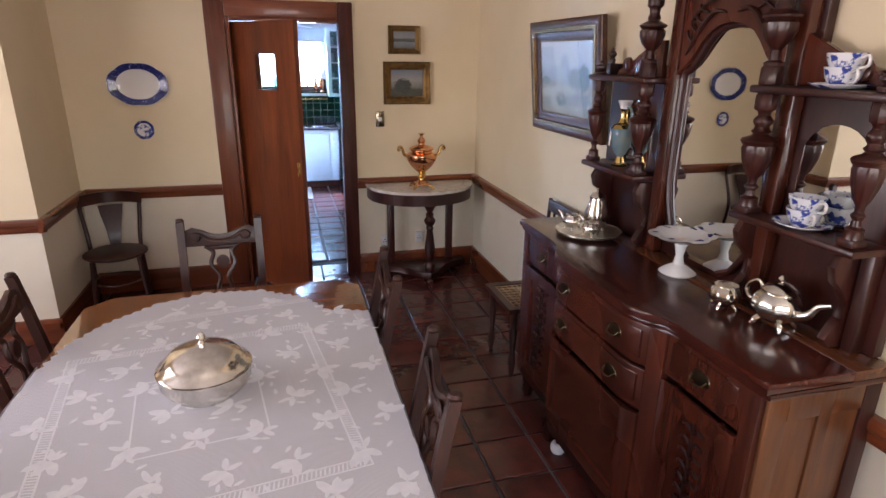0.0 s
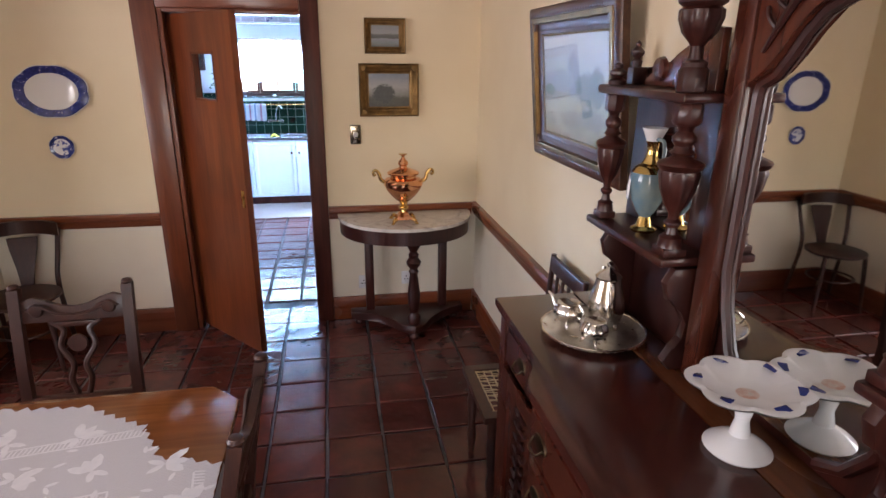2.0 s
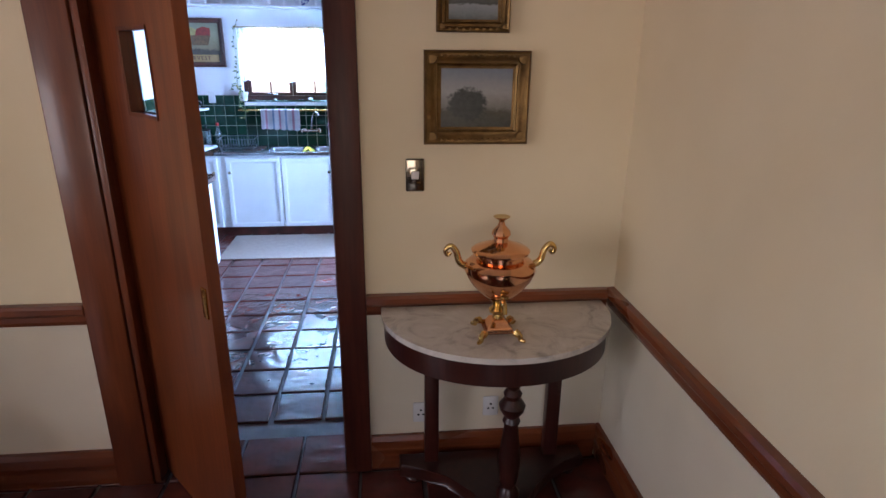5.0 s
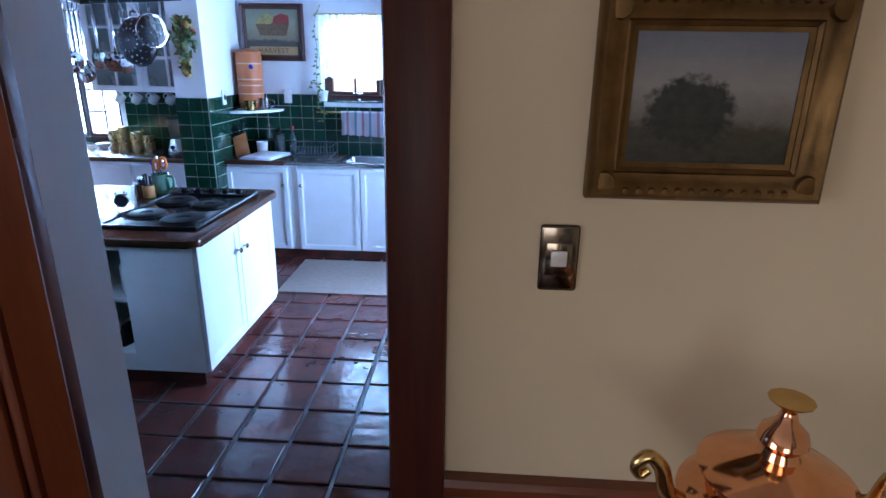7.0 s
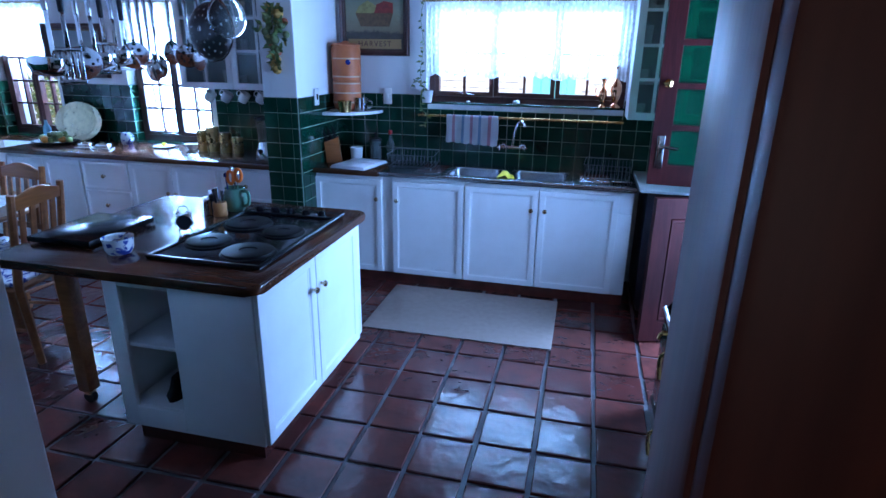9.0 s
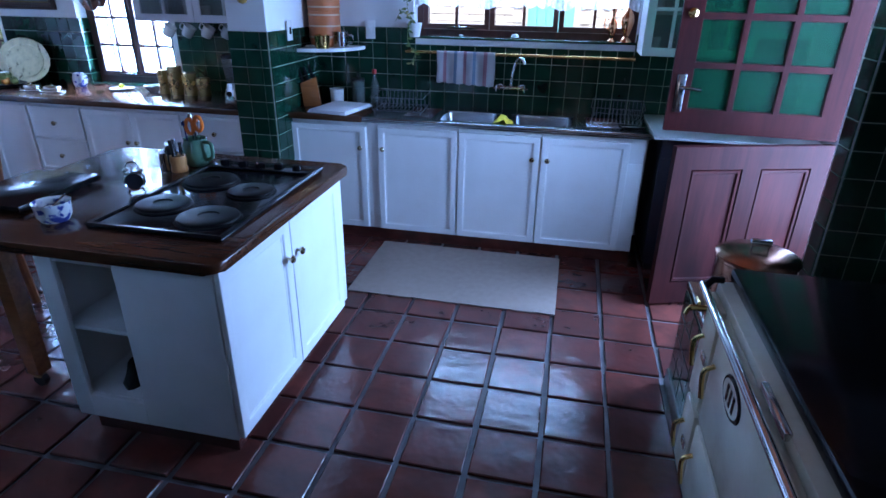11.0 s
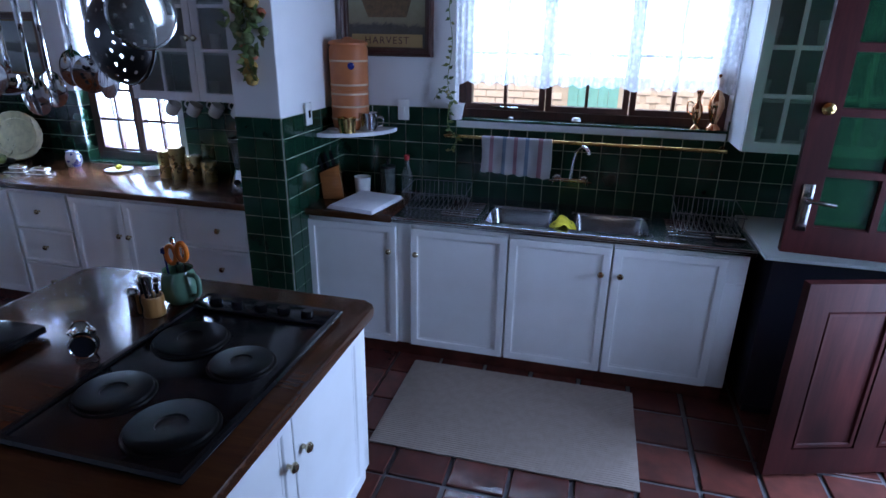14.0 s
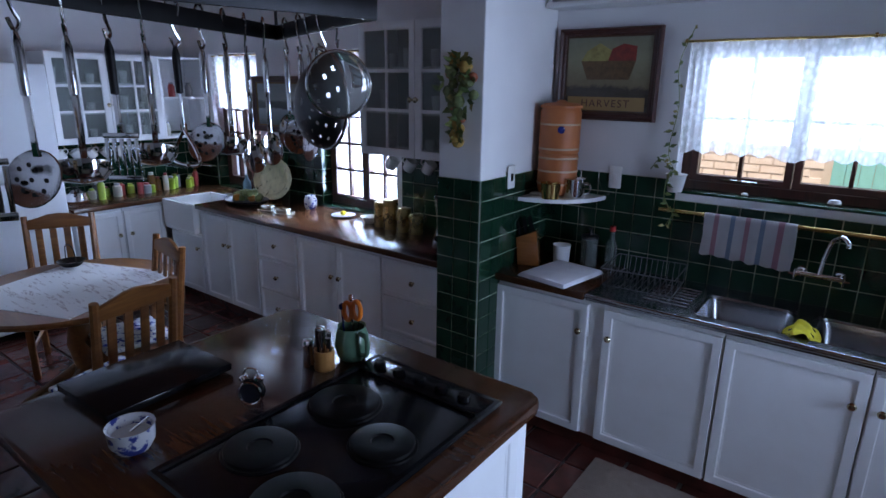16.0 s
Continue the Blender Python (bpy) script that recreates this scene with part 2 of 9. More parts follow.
def glazed_tile(name, lo, hi, rough, wav, coat=0.0, grime=None, wave=0.35):
    """Tiles that differ one by one, with uneven gloss."""
    mat, nt, b = material(name, rough, Coat_Weight=coat, Coat_Roughness=0.07)
    oi = nt.nodes.new("ShaderNodeObjectInfo")
    geo = nt.nodes.new("ShaderNodeNewGeometry")
    add = nt.nodes.new("ShaderNodeMath")
    add.operation = "ADD"
    nt.links.new(oi.outputs["Random"], add.inputs[0])
    nt.links.new(geo.outputs["Random Per Island"], add.inputs[1])
    fr = nt.nodes.new("ShaderNodeMath")
    fr.operation = "FRACT"
    nt.links.new(add.outputs[0], fr.inputs[0])
    base = ramp(nt, [(0.0, lo), (1.0, hi)], fr.outputs[0])
    tc = nt.nodes.new("ShaderNodeTexCoord")
    gp = geo.outputs["Position"]
    n = noise_tex(nt, gp, 7, 5)
    col = mix(nt, ramp(nt, [(0.35, (0, 0, 0)), (0.75, (1, 1, 1))], n), base, grime or tuple(q * 0.6 for q in lo))
    nt.links.new(col, b.inputs["Base Color"])
    vary_rough(nt, b, noise_tex(nt, gp, 11, 3), max(0.04, rough - 0.12), rough + 0.12)
    bump(nt, b, noise_tex(nt, gp, wav, 2, 0.5), wave, 0.010)
    return mat


CREAM = plaster("cream wall paint", (0.76, 0.645, 0.455), (0.72, 0.60, 0.41))
CREAM_LOW = plaster("pale cream wall paint", (0.77, 0.70, 0.56), (0.70, 0.62, 0.48))
WHITEWALL = plaster("white kitchen plaster", (0.74, 0.74, 0.75), (0.66, 0.66, 0.68))
CEIL = plaster("white ceiling paint", (0.8, 0.79, 0.76), (0.75, 0.74, 0.71))
PINE = wood("varnished oregon pine", (0.085, 0.018, 0.007), (0.205, 0.052, 0.016), 0.34, "z", 0.8, (0.05, 0.012, 0.006), 0.15)
PINE_X = wood("varnished pine rail", (0.110, 0.024, 0.009), (0.225, 0.060, 0.020), 0.3, "x", 0.8, (0.085, 0.020, 0.008), 0.25)
PINE_Y = wood("varnished pine rail along", (0.110, 0.024, 0.009), (0.225, 0.060, 0.020), 0.3, "y", 0.8, (0.085, 0.020, 0.008), 0.25)
MAHOG = wood("dark mahogany", (0.016, 0.0038, 0.0030), (0.056, 0.012, 0.0075), 0.34, "z", 1.2, (0.012, 0.0035, 0.003), 0.08)
MAHOG_Y = wood("dark mahogany along", (0.024, 0.005, 0.0035), (0.080, 0.017, 0.010), 0.22, "y", 1.0, (0.018, 0.0048, 0.004), 0.25)
MAHOG_RED = wood("reddish mahogany", (0.034, 0.008, 0.005), (0.115, 0.026, 0.013), 0.26, "z", 1.0, (0.030, 0.008, 0.005), 0.25)
SAPWOOD = wood("mahogany with pale sapwood", (0.05, 0.016, 0.008), (0.20, 0.075, 0.026), 0.32, "z", 0.6, (0.42, 0.19, 0.06), 0.2)
CHAIRWOOD = wood("dark stained chair wood", (0.020, 0.006, 0.0045), (0.062, 0.019, 0.011), 0.40, "z", 1.5, (0.016, 0.005, 0.004), 0.08)
TABLEWOOD = wood("polished table wood", (0.15, 0.045, 0.014), (0.33, 0.12, 0.035), 0.18, "x", 0.8, (0.13, 0.04, 0.014), 0.5)
QUARRY = glazed_tile("waxed quarry tile", (0.078, 0.019, 0.016), (0.148, 0.038, 0.028), 0.17, 9, 0.0, (0.05, 0.018, 0.015), 0.6)
GROUT = paint("grey floor grout", (0.125, 0.115, 0.118), 0.6, (0.06, 0.055, 0.056), 9)
GREENTILE = glazed_tile("green glazed tile", (0.004, 0.030, 0.016), (0.007, 0.048, 0.026), 0.10, 6, 0.0, (0.003, 0.022, 0.013))
WALLGROUT = paint("pale wall grout", (0.42, 0.47, 0.36), 0.8, (0.26, 0.30, 0.22), 9)
CABWHITE = paint("white cabinet paint", (0.78, 0.79, 0.80), 0.32, (0.73, 0.73, 0.73), 4)
WINWOOD = wood("dark red window wood", (0.035, 0.010, 0.008), (0.10, 0.028, 0.02), 0.4, "z", 1.0)
DOORRED = wood("red-brown door paint", (0.020, 0.0035, 0.004), (0.060, 0.011, 0.010), 0.5, "z", 1.0, (0.012, 0.003, 0.003), 0.0)
DOORRED.node_tree.nodes["Principled BSDF"].inputs["Specular IOR Level"].default_value = 0.1
WORKTOP = wood("dark wooden worktop", (0.038, 0.012, 0.006), (0.100, 0.034, 0.013), 0.19, "x", 0.9, (0.045, 0.015, 0.007), 0.1)
# Pine of the right jamb and lining, darkened to carry that side's shade.
PINE_SHADED = wood("varnished pine with shade in its colour", (0.050, 0.011, 0.008), (0.120, 0.030, 0.018), 0.45, "z", 0.8, (0.035, 0.009, 0.006), 0.0)
PINE_SHADED.node_tree.nodes["Principled BSDF"].inputs["Specular IOR Level"].default_value = 0.3

# ---- the setting ----
N0, NM, N1, EAST, WEST, SOUTH = 4.70, 4.85, 5.03, 1.72, -3.30, -1.80
BACK, KE, KW, TOP = 8.95, 1.78, -5.32, 2.75
DOOR = (-0.29, 0.600, 0.0, 2.13)

bm = box(-6.2, -2.2, -0.10, 2.2, 9.3, -0.012)
floor = setting("floor", bm, GROUT, "red-brown quarry tile floor with grey grout joints", "floor")
wall("wall_dining_north", "x", N0, NM, -1.6, EAST + 0.15, TOP, [DOOR], CREAM, "cream plaster wall with an open doorway", 0.80, CREAM_LOW)
# The green lower part is added out of view, to weaken bounced light.
wall("wall_kitchen_south", "x", NM + 0.001, N1, KW - 0.2, KE + 0.2, TOP, [(-0.29, 0.62, 0.0, 2.13)], WHITEWALL, "white plaster wall round the doorway, unseen lower part green to cut bounce", 1.385, GREENTILE)
wall("wall_dining_east", "y", EAST, EAST + 0.2, SOUTH - 0.2, N0 - 0.001, TOP, [], CREAM, "cream plaster wall behind the sideboard", 0.80, CREAM_LOW)
wall("wall_dining_pier", "x", 3.84, N0 - 0.001, WEST - 0.2, -1.46, TOP, [], CREAM, "cream plaster wall corner", 0.80, CREAM_LOW)
wall("wall_dining_west", "y", WEST - 0.2, WEST, SOUTH - 0.2, 3.839, TOP, [(0.4, 2.8, 0.9, 2.2)], CREAM, "cream plaster wall with a window", 0.80, CREAM_LOW)
wall("wall_dining_south", "x", SOUTH - 0.2, SOUTH, WEST + 0.001, EAST - 0.001, TOP, [(-0.8, 1.2, 0.95, 2.15)], CREAM, "cream plaster wall with a window", 0.80, CREAM_LOW)
SINKWIN, LEFTWIN, CORNERWIN = (-0.73, 0.76, 1.33, 2.06), (-3.45, -2.64, 0.90, 2.08), (-4.90, -4.20, 0.90, 2.08)
wall("wall_kitchen_north", "x", BACK, BACK + 0.33, KW - 0.2, KE + 0.2, TOP, [SINKWIN, LEFTWIN, CORNERWIN], WHITEWALL, "white plaster kitchen wall with three windows")
wall("wall_kitchen_west", "y", KW - 0.2, KW, N1 + 0.001, BACK - 0.001, TOP, [], WHITEWALL, "white plaster kitchen wall")
wall("wall_kitchen_east", "y", KE, KE + 0.2, N1 + 0.001, BACK - 0.001, TOP, [(7.30, 8.16, 0.0, 2.12)], WHITEWALL, "white plaster kitchen wall with the back doorway")
setting("ceiling", box(-6.2, -2.2, TOP + 0.002, 2.2, 4.94, TOP + 0.15), CEIL, "white painted ceiling", "ceiling")
# Kitchen ceiling is out of view; dark wood chosen to lower bounce and reflections.
setting("ceiling", box(-6.2, 4.941, TOP + 0.002, 2.2, 9.4, TOP + 0.15), PINE_X, "unseen kitchen ceiling, its dark wood assumed to cut bounce", "ceiling")
PIL = (-1.71, -1.45, 8.22)
setting("wall_pillar", box(PIL[0], PIL[2], 0, PIL[1], BACK - 0.001, TOP, 0.006), WHITEWALL, "white plastered pillar with green tiles below", "wall")

# ---- trims, casing and doors ----


def trim_x(name, x0, x1, y, z0, z1, depth, mat, label, sign=-1):
    """A moulded strip along x on the wall plane y; sign: the side on which it stands proud."""
    prof = [(0.0, z0), (0.55, z0), (0.7, z0 + 0.2 * (z1 - z0)), (0.75, z0 + 0.45 * (z1 - z0)), (1.0, z0 + 0.6 * (z1 - z0)), (1.0, z0 + 0.85 * (z1 - z0)), (0.8, z1), (0.0, z1)]
    b = bmesh.new()
    ends = [[b.verts.new((x, y + sign * depth * d, z)) for d, z in prof] for x in (x0, x1)]
    n = len(prof)
    for k in range(n):
        b.faces.new((ends[0][k], ends[0][(k + 1) % n], ends[1][(k + 1) % n], ends[1][k]))
    b.faces.new(ends[0])
    b.faces.new(ends[1][::-1])
    return setting(name, b, mat, label, "trim")


def trim_y(name, y0, y1, x, z0, z1, depth, mat, label, sign=-1):
    ob = trim_x(name, y0, y1, x, z0, z1, depth, mat, label, sign)
    for v in ob.data.vertices:
        v.co.x, v.co.y = v.co.y, v.co.x
    ob.data.flip_normals()
    return ob


RAIL = "reddish varnished pine chair rail on the cream wall"
trim_x("trim_rail", -1.43, -0.436, N0, 0.775, 0.862, 0.038, PINE_X, RAIL)
trim_x("trim_rail", 0.661, EAST - 0.038, N0, 0.775, 0.862, 0.038, PINE_X, RAIL)
trim_y("trim_rail", SOUTH, N0, EAST, 0.775, 0.862, 0.038, PINE_Y, RAIL)
trim_y("trim_rail", 3.803, N0 - 0.038, -1.46, 0.775, 0.862, 0.038, PINE_Y, RAIL, 1)
trim_x("trim_rail", WEST, -1.424, 3.84, 0.776, 0.861, 0.038, PINE_X, RAIL)
BASE = "reddish varnished pine skirting board"
trim_x("baseboard", -1.44, -0.436, N0, 0.0, 0.175, 0.022, PINE_X, BASE)
trim_x("baseboard", 0.661, EAST - 0.022, N0, 0.0, 0.175, 0.022, PINE_X, BASE)
trim_y("baseboard", SOUTH, N0, EAST, 0.0, 0.175, 0.022, PINE_Y, BASE)
trim_y("baseboard", 3.818, N0 - 0.022, -1.46, 0.0, 0.175, 0.022, PINE_Y, BASE, 1)
trim_x("baseboard", WEST, -1.439, 3.84, 0.0, 0.174, 0.022, PINE_X, BASE)

casing = empty("door_casing", pose(0, 0, 0), "varnished knotty pine door casing round the opening", "door frame", kind="structure")
part("jamb", box(-0.436, N0 - 0.032, 0, -0.292, N0 - 0.001, 2.255, 0.006), PINE, casing)
part("jamb", box(0.547, N0 - 0.032, 0, 0.660, N0 - 0.001, 2.255, 0.006), PINE_SHADED, casing)
part("head", box(-0.291, N0 - 0.031, 2.128, 0.544, N0 - 0.001, 2.254, 0.006), PINE_X, casing)
part("lining", box(-0.289, N0 - 0.02, 0, -0.262, NM, 2.128, 0.003), PINE, casing)
part("lining", box(0.5435, N0 - 0.02, 0, 0.5990, 4.765, 2.128, 0.004), PINE_SHADED, casing, "polished lining board, its wood darkened for shade")
part("lining", box(-0.261, N0 - 0.02, 2.104, 0.543, NM, 2.129, 0.003), PINE_X, casing)
part("stop", box(-0.262, NM - 0.05, 0, -0.25, NM, 2.10, 0.002), PINE, casing)
# painted kitchen side of the reveal
setting("trim_reveal", box(-0.291, NM + 0.001, 0, -0.258, N1 + 0.012, 2.103, 0.004), WHITEWALL, "white painted edge of the doorway on the kitchen side", "trim")

hinge_, free_ = Vector((-0.250, 4.775, 0)), Vector((0.205, 4.235, 0))
swing = (free_ - hinge_).xy
LEAF = swing.length
leaf = empty("door_1", Matrix.Translation(hinge_) @ pose(0, 0, 0, 0, 0, math.degrees(math.atan2(swing.y, swing.x))), "half-open varnished pine plank door with a small square window", "door", kind="structure")
WIN = (0.26, 0.50, 1.60, 1.875)
b = cells([0.0, 0.115, 0.118, 0.26, 0.38, 0.383, 0.50, 0.62, 0.623, LEAF], [0.015, WIN[2], WIN[3], 2.095], lambda x, z: not (WIN[0] < x < WIN[1] and WIN[2] < z < WIN[3]), -0.021, 0.021)
part("leaf", b, PINE, leaf, smooth=None)
b = frame_bm(WIN[1] - WIN[0] - 0.02, WIN[3] - WIN[2] - 0.02, [(0.0, -0.005), (0.0, 0.022), (0.012, 0.026), (0.012, -0.026), (0.0, -0.022)], m=pose((WIN[0] + WIN[1]) / 2, 0, (WIN[2] + WIN[3]) / 2))
part("window_frame", b, PINE, leaf)
GLASS, nt_, bs_ = material("clear glass", 0.02, Transmission_Weight=1.0, IOR=1.05)
bs_.inputs["Base Color"].default_value = (0.97, 1.0, 0.99, 1)
g_ = part("pane", box(WIN[0] + 0.005, -0.002, WIN[2] + 0.005, WIN[1] - 0.005, 0.002, WIN[3] - 0.005), GLASS, leaf, smooth=None)
g_.visible_shadow = False
STEEL = metal("polished steel", (0.62, 0.62, 0.63), 0.14)
CHROME = metal("bright chrome", (0.80, 0.80, 0.81), 0.07)
SILVER = metal("silver plate", (0.84, 0.81, 0.75), 0.15, 0.07, 0.25, (0.52, 0.47, 0.40))
TRAYSILVER = metal("engraved silver", (0.84, 0.81, 0.75), 0.30, 0.10, 0.5, (0.55, 0.50, 0.43))
BRASS = metal("brass", (0.72, 0.50, 0.20), 0.2, 0.08, 0.05, (0.5, 0.32, 0.11))
COPPER = metal("polished copper", (0.86, 0.45, 0.25), 0.10, 0.05, 0.04, (0.7, 0.33, 0.17))
IRON = metal("black iron", (0.03, 0.03, 0.032), 0.45)
for z in (0.32, 1.86):
    part("hinge", lathe([(0.0, -0.05), (0.008, -0.05), (0.008, 0.05), (0.0, 0.05)], 10, m=pose(-0.012, -0.018, z)), STEEL, leaf, "grey steel butt hinge")
part("latch", box(LEAF - 0.05, -0.026, 0.985, LEAF - 0.015, -0.02, 1.09, 0.002), BRASS, leaf)

# ---- kitchen windows ----


def casement(name, x0, x1, z0, z1, leaves, panes, rows, label):
    """A wooden window in the north wall: outer frame, leaves with glazing bars, glass."""
    w = empty(name, pose(0, 0, 0), label, "window", kind="structure")
    y = BACK + 0.13
    fw = 0.045
    part("window_frame", frame_bm(x1 - x0 - 2 * fw, z1 - z0 - 2 * fw, [(0, -0.03), (0, 0.03), (fw - 0.002, 0.03), (fw - 0.002, -0.03), (0, -0.03)], m=pose((x0 + x1) / 2, y, (z0 + z1) / 2)), WINWOOD, w)
    step = (x1 - x0 - 2 * fw) / leaves
    for i in range(leaves):
        a = x0 + fw + i * step
        c = a + step
        lw = 0.032
        part("casement", frame_bm(step - 2 * lw - 0.006, z1 - z0 - 2 * fw - 2 * lw - 0.006, [(0, -0.02), (0, 0.038), (lw, 0.038), (lw, -0.02), (0, -0.02)], m=pose((a + c) / 2, y, (z0 + z1) / 2)), WINWOOD, w)
        ia, ic, ib, it = a + lw, c - lw, z0 + fw + lw, z1 - fw - lw
        for k in range(1, panes):
            x = ia + (ic - ia) * k / panes
            part("glazing_bar", box(x - 0.009, y - 0.03, ib, x + 0.009, y + 0.012, it, 0.003), WINWOOD, w)
        for k in range(1, rows):
            z = ib + (it - ib) * k / rows
            part("glazing_bar", box(ia, y - 0.028, z - 0.009, ic, y + 0.010, z + 0.009, 0.003), WINWOOD, w)
        p = part("pane", box(ia, y - 0.002, ib, ic, y + 0.002, it), GLASS, w, smooth=None)
        p.visible_shadow = False
    part("stay", tube(curve([(x0 + 0.2, y - 0.035, z0 + fw + 0.02), (x0 + 0.3, y - 0.05, z0 + fw + 0.018), (x0 + 0.42, y - 0.04, z0 + fw + 0.016)]), 0.006, 8), STEEL, w)
    return w


casement("window_1", *SINKWIN, 3, 2, 2, "dark red-brown wooden casement window above the sink")
casement("window_2", *LEFTWIN, 2, 2, 5, "dark wooden casement window with small panes")
casement("window_3", *CORNERWIN, 2, 2, 5, "dark wooden casement window with small panes in the corner")

# ---- kitchen: cabinets and worktops ----


def door_bm(w, h, t=0.02, stile=0.055):
    """A framed cabinet door with a recessed flat panel, its face towards -y, its lower left corner at the origin."""
    b = frame_bm(w - 2 * stile, h - 2 * stile, [(-0.001, -0.0), (-0.001, t - 0.010), (0.008, t - 0.008), (0.012, t - 0.001), (0.014, t), (stile - 0.002, t), (stile, t - 0.002), (stile, 0)], m=pose(w / 2, 0, h / 2))
    box(stile - 0.004, -0.009, stile - 0.004, w - stile + 0.004, 0, h - stile + 0.004, bm=b)
    return b


def knob_bm(r=0.017):
    return lathe([(0.0, 0.0), (0.008, 0.0), (0.006, 0.012), (r * 0.9, 0.018), (r, 0.024), (r * 0.7, 0.031), (0.0, 0.033)], 16, m=pose(0, 0, 0, 90))


KNOB = metal("aged brass knob", (0.55, 0.47, 0.33), 0.25)
knob_mesh = mesh_of(knob_bm(), KNOB, 40, "knob")


def put_knob(parent, x, y, z):
    ob = new("knob", knob_mesh)
    ob.parent = parent
    ob.matrix_local = pose(x, y, z)
    return tagged(ob, "small round brass knob")


def base_unit(name, m, w, depth, z0, z1, fronts, label, group="", well=0.0):
    """A cabinet unit: body and its doors or drawers. fronts: (kind, x0, x1, z0, z1, knob_x, knob_z)."""
    u = empty(name, m, label, "cabinet", group)
    part("body", box(0, 0.02, z0, w, depth, z1 - well, 0.003), CABWHITE, u)
    if well:
        part("front_rail", box(0, 0.02, z1 - well, w, 0.045, z1, 0.002), CABWHITE, u)
        for a in (0, w - 0.016):
            part("side", box(a, 0.046, z1 - well, a + 0.016, depth, z1, 0.002), CABWHITE, u) if a == 0 and m.translation.x < -0.8 or a and m.translation.x > 0.1 else None
    for kind, x0, x1, a, c, kx, kz in fronts:
        d = part(kind, door_bm(x1 - x0, c - a, 0.02, 0.05 if kind == "door" else 0.028), CABWHITE, u, at=pose(x0, 0.021, a))
        put_knob(d, kx - x0, -0.02, kz - a)
    return u


SINKY = 8.405
ZB, ZT = 0.090, 0.835
for x0, x1, kx in ((-1.449, -0.916, -0.955), (-0.838, -0.300, -0.80), (-0.296, 0.228, 0.180), (0.231, 0.855, 0.275)):
    w = x1 - x0
    dw = w if x0 < 0 else 0.535
    base_unit("sink_cabinet", pose(x0, SINKY, 0), w, BACK - SINKY - 0.01, ZB, ZT, [("door", 0.004, dw - 0.004, ZB + 0.005, ZT - 0.03, kx - x0, 0.665)],
              "white painted sink cupboard with a recessed panel door", "cupboards under the sink", 0.16 if x0 > -0.9 else 0.0)
base_unit("filler_panel", pose(-0.914, SINKY, 0), 0.074, 0.4, ZB, ZT, [], "narrow white painted filler panel between cupboards")
plinth = new("plinth", mesh_of(box(-1.449, SINKY + 0.05, 0, 0.855, SINKY + 0.09, ZB - 0.001), QUARRY, None, "plinth"))
tagged(plinth, "dark red tiled plinth under the sink cupboards", "plinth", kind="structure")

# steel sink top: a sheet with two basins cut in it
SINKTOP = metal("brushed stainless steel", (0.34, 0.35, 0.37), 0.22, 0.08)
sink = empty("kitchen_sink", pose(0, 0, 0), "stainless steel double sink top with drainers", "sink")
bas = [(-0.455, -0.075, 8.46, 8.79), (0.0, 0.41, 8.46, 8.79)]
xs_ = sorted({-0.93, 0.87, *[q for r in bas for q in r[:2]]})
b = cells(xs_, [8.39, 8.46, 8.79, 8.93], lambda x, z: not any(r[0] < x < r[1] and r[2] < z < r[3] for r in bas), 0.0, 0.03)
b.transform(Matrix(((1, 0, 0, 0), (0, 0, 1, 0), (0, 1, 0, ZT + 0.001), (0, 0, 0, 1))))
part("top", b, SINKTOP, sink, smooth=30)
part("rim", tube([(-0.93, 8.392, ZT + 0.022), (0.87, 8.392, ZT + 0.022)], 0.013, 10), SINKTOP, sink)
for x0, x1, y0, y1 in bas:
    b = bmesh.new()
    rings = []
    for inset, z in ((0.0, 0.028), (0.010, 0.02), (0.03, -0.10), (0.06, -0.13)):
        ring, r = [], 0.06
        for cx, cy, a0 in ((x1 - r, y1 - r, 0), (x0 + r, y1 - r, 90), (x0 + r, y0 + r, 180), (x1 - r, y0 + r, 270)):
            for k in range(5):
                a = radians(a0 + k * 22.5)
                q = r - inset * 0.5
                ring.append(b.verts.new((cx + q * math.cos(a) - inset * 0.5 * (1 if cx > (x0 + x1) / 2 else -1), cy + q * math.sin(a) - inset * 0.5 * (1 if cy > (y0 + y1) / 2 else -1), ZT + z)))
        rings.append(ring)
    for a_, c_ in zip(rings, rings[1:]):
        for k in range(20):
            b.faces.new((a_[k], a_[(k + 1) % 20], c_[(k + 1) % 20], c_[k]))
    b.faces.new(rings[-1])
    part("basin", b, SINKTOP, sink)
    part("drain", lathe([(0.0, 0.004), (0.03, 0.003), (0.036, 0.0)], 20, m=pose((x0 + x1) / 2, (y0 + y1) / 2, ZT - 0.129)), CHROME, sink)
for cx in (-0.60, 0.58):
    for k in range(7):
        part("drainer_rib", tube([(cx - 0.09, 8.52 + k * 0.045, ZT + 0.031), (cx + 0.11, 8.52 + k * 0.045, ZT + 0.0305)], 0.006, 8), SINKTOP, sink)

b = box(-1.445, 8.375, ZT + 0.001, -0.935, 8.935, ZT + 0.042, 0.006)
tagged(part("worktop", b, WORKTOP), "dark wooden worktop beside the steel sink", "worktop")

# run of cupboards along the window wall, left of the pillar
RUNY, RZ = 8.335, 0.845


def drawers(w, z0, z1, n):
    step = (z1 - z0) / n
    return [("drawer", 0.01, w - 0.01, z0 + k * step + 0.006, z0 + (k + 1) * step - 0.006, w / 2, z0 + (k + 0.5) * step) for k in range(n)]


def pair(w, z0, z1):
    return [("door", 0.006, w / 2 - 0.003, z0 + 0.006, z1 - 0.006, w / 2 - 0.035, 0.60), ("door", w / 2 + 0.003, w - 0.006, z0 + 0.006, z1 - 0.006, w / 2 + 0.035, 0.60)]


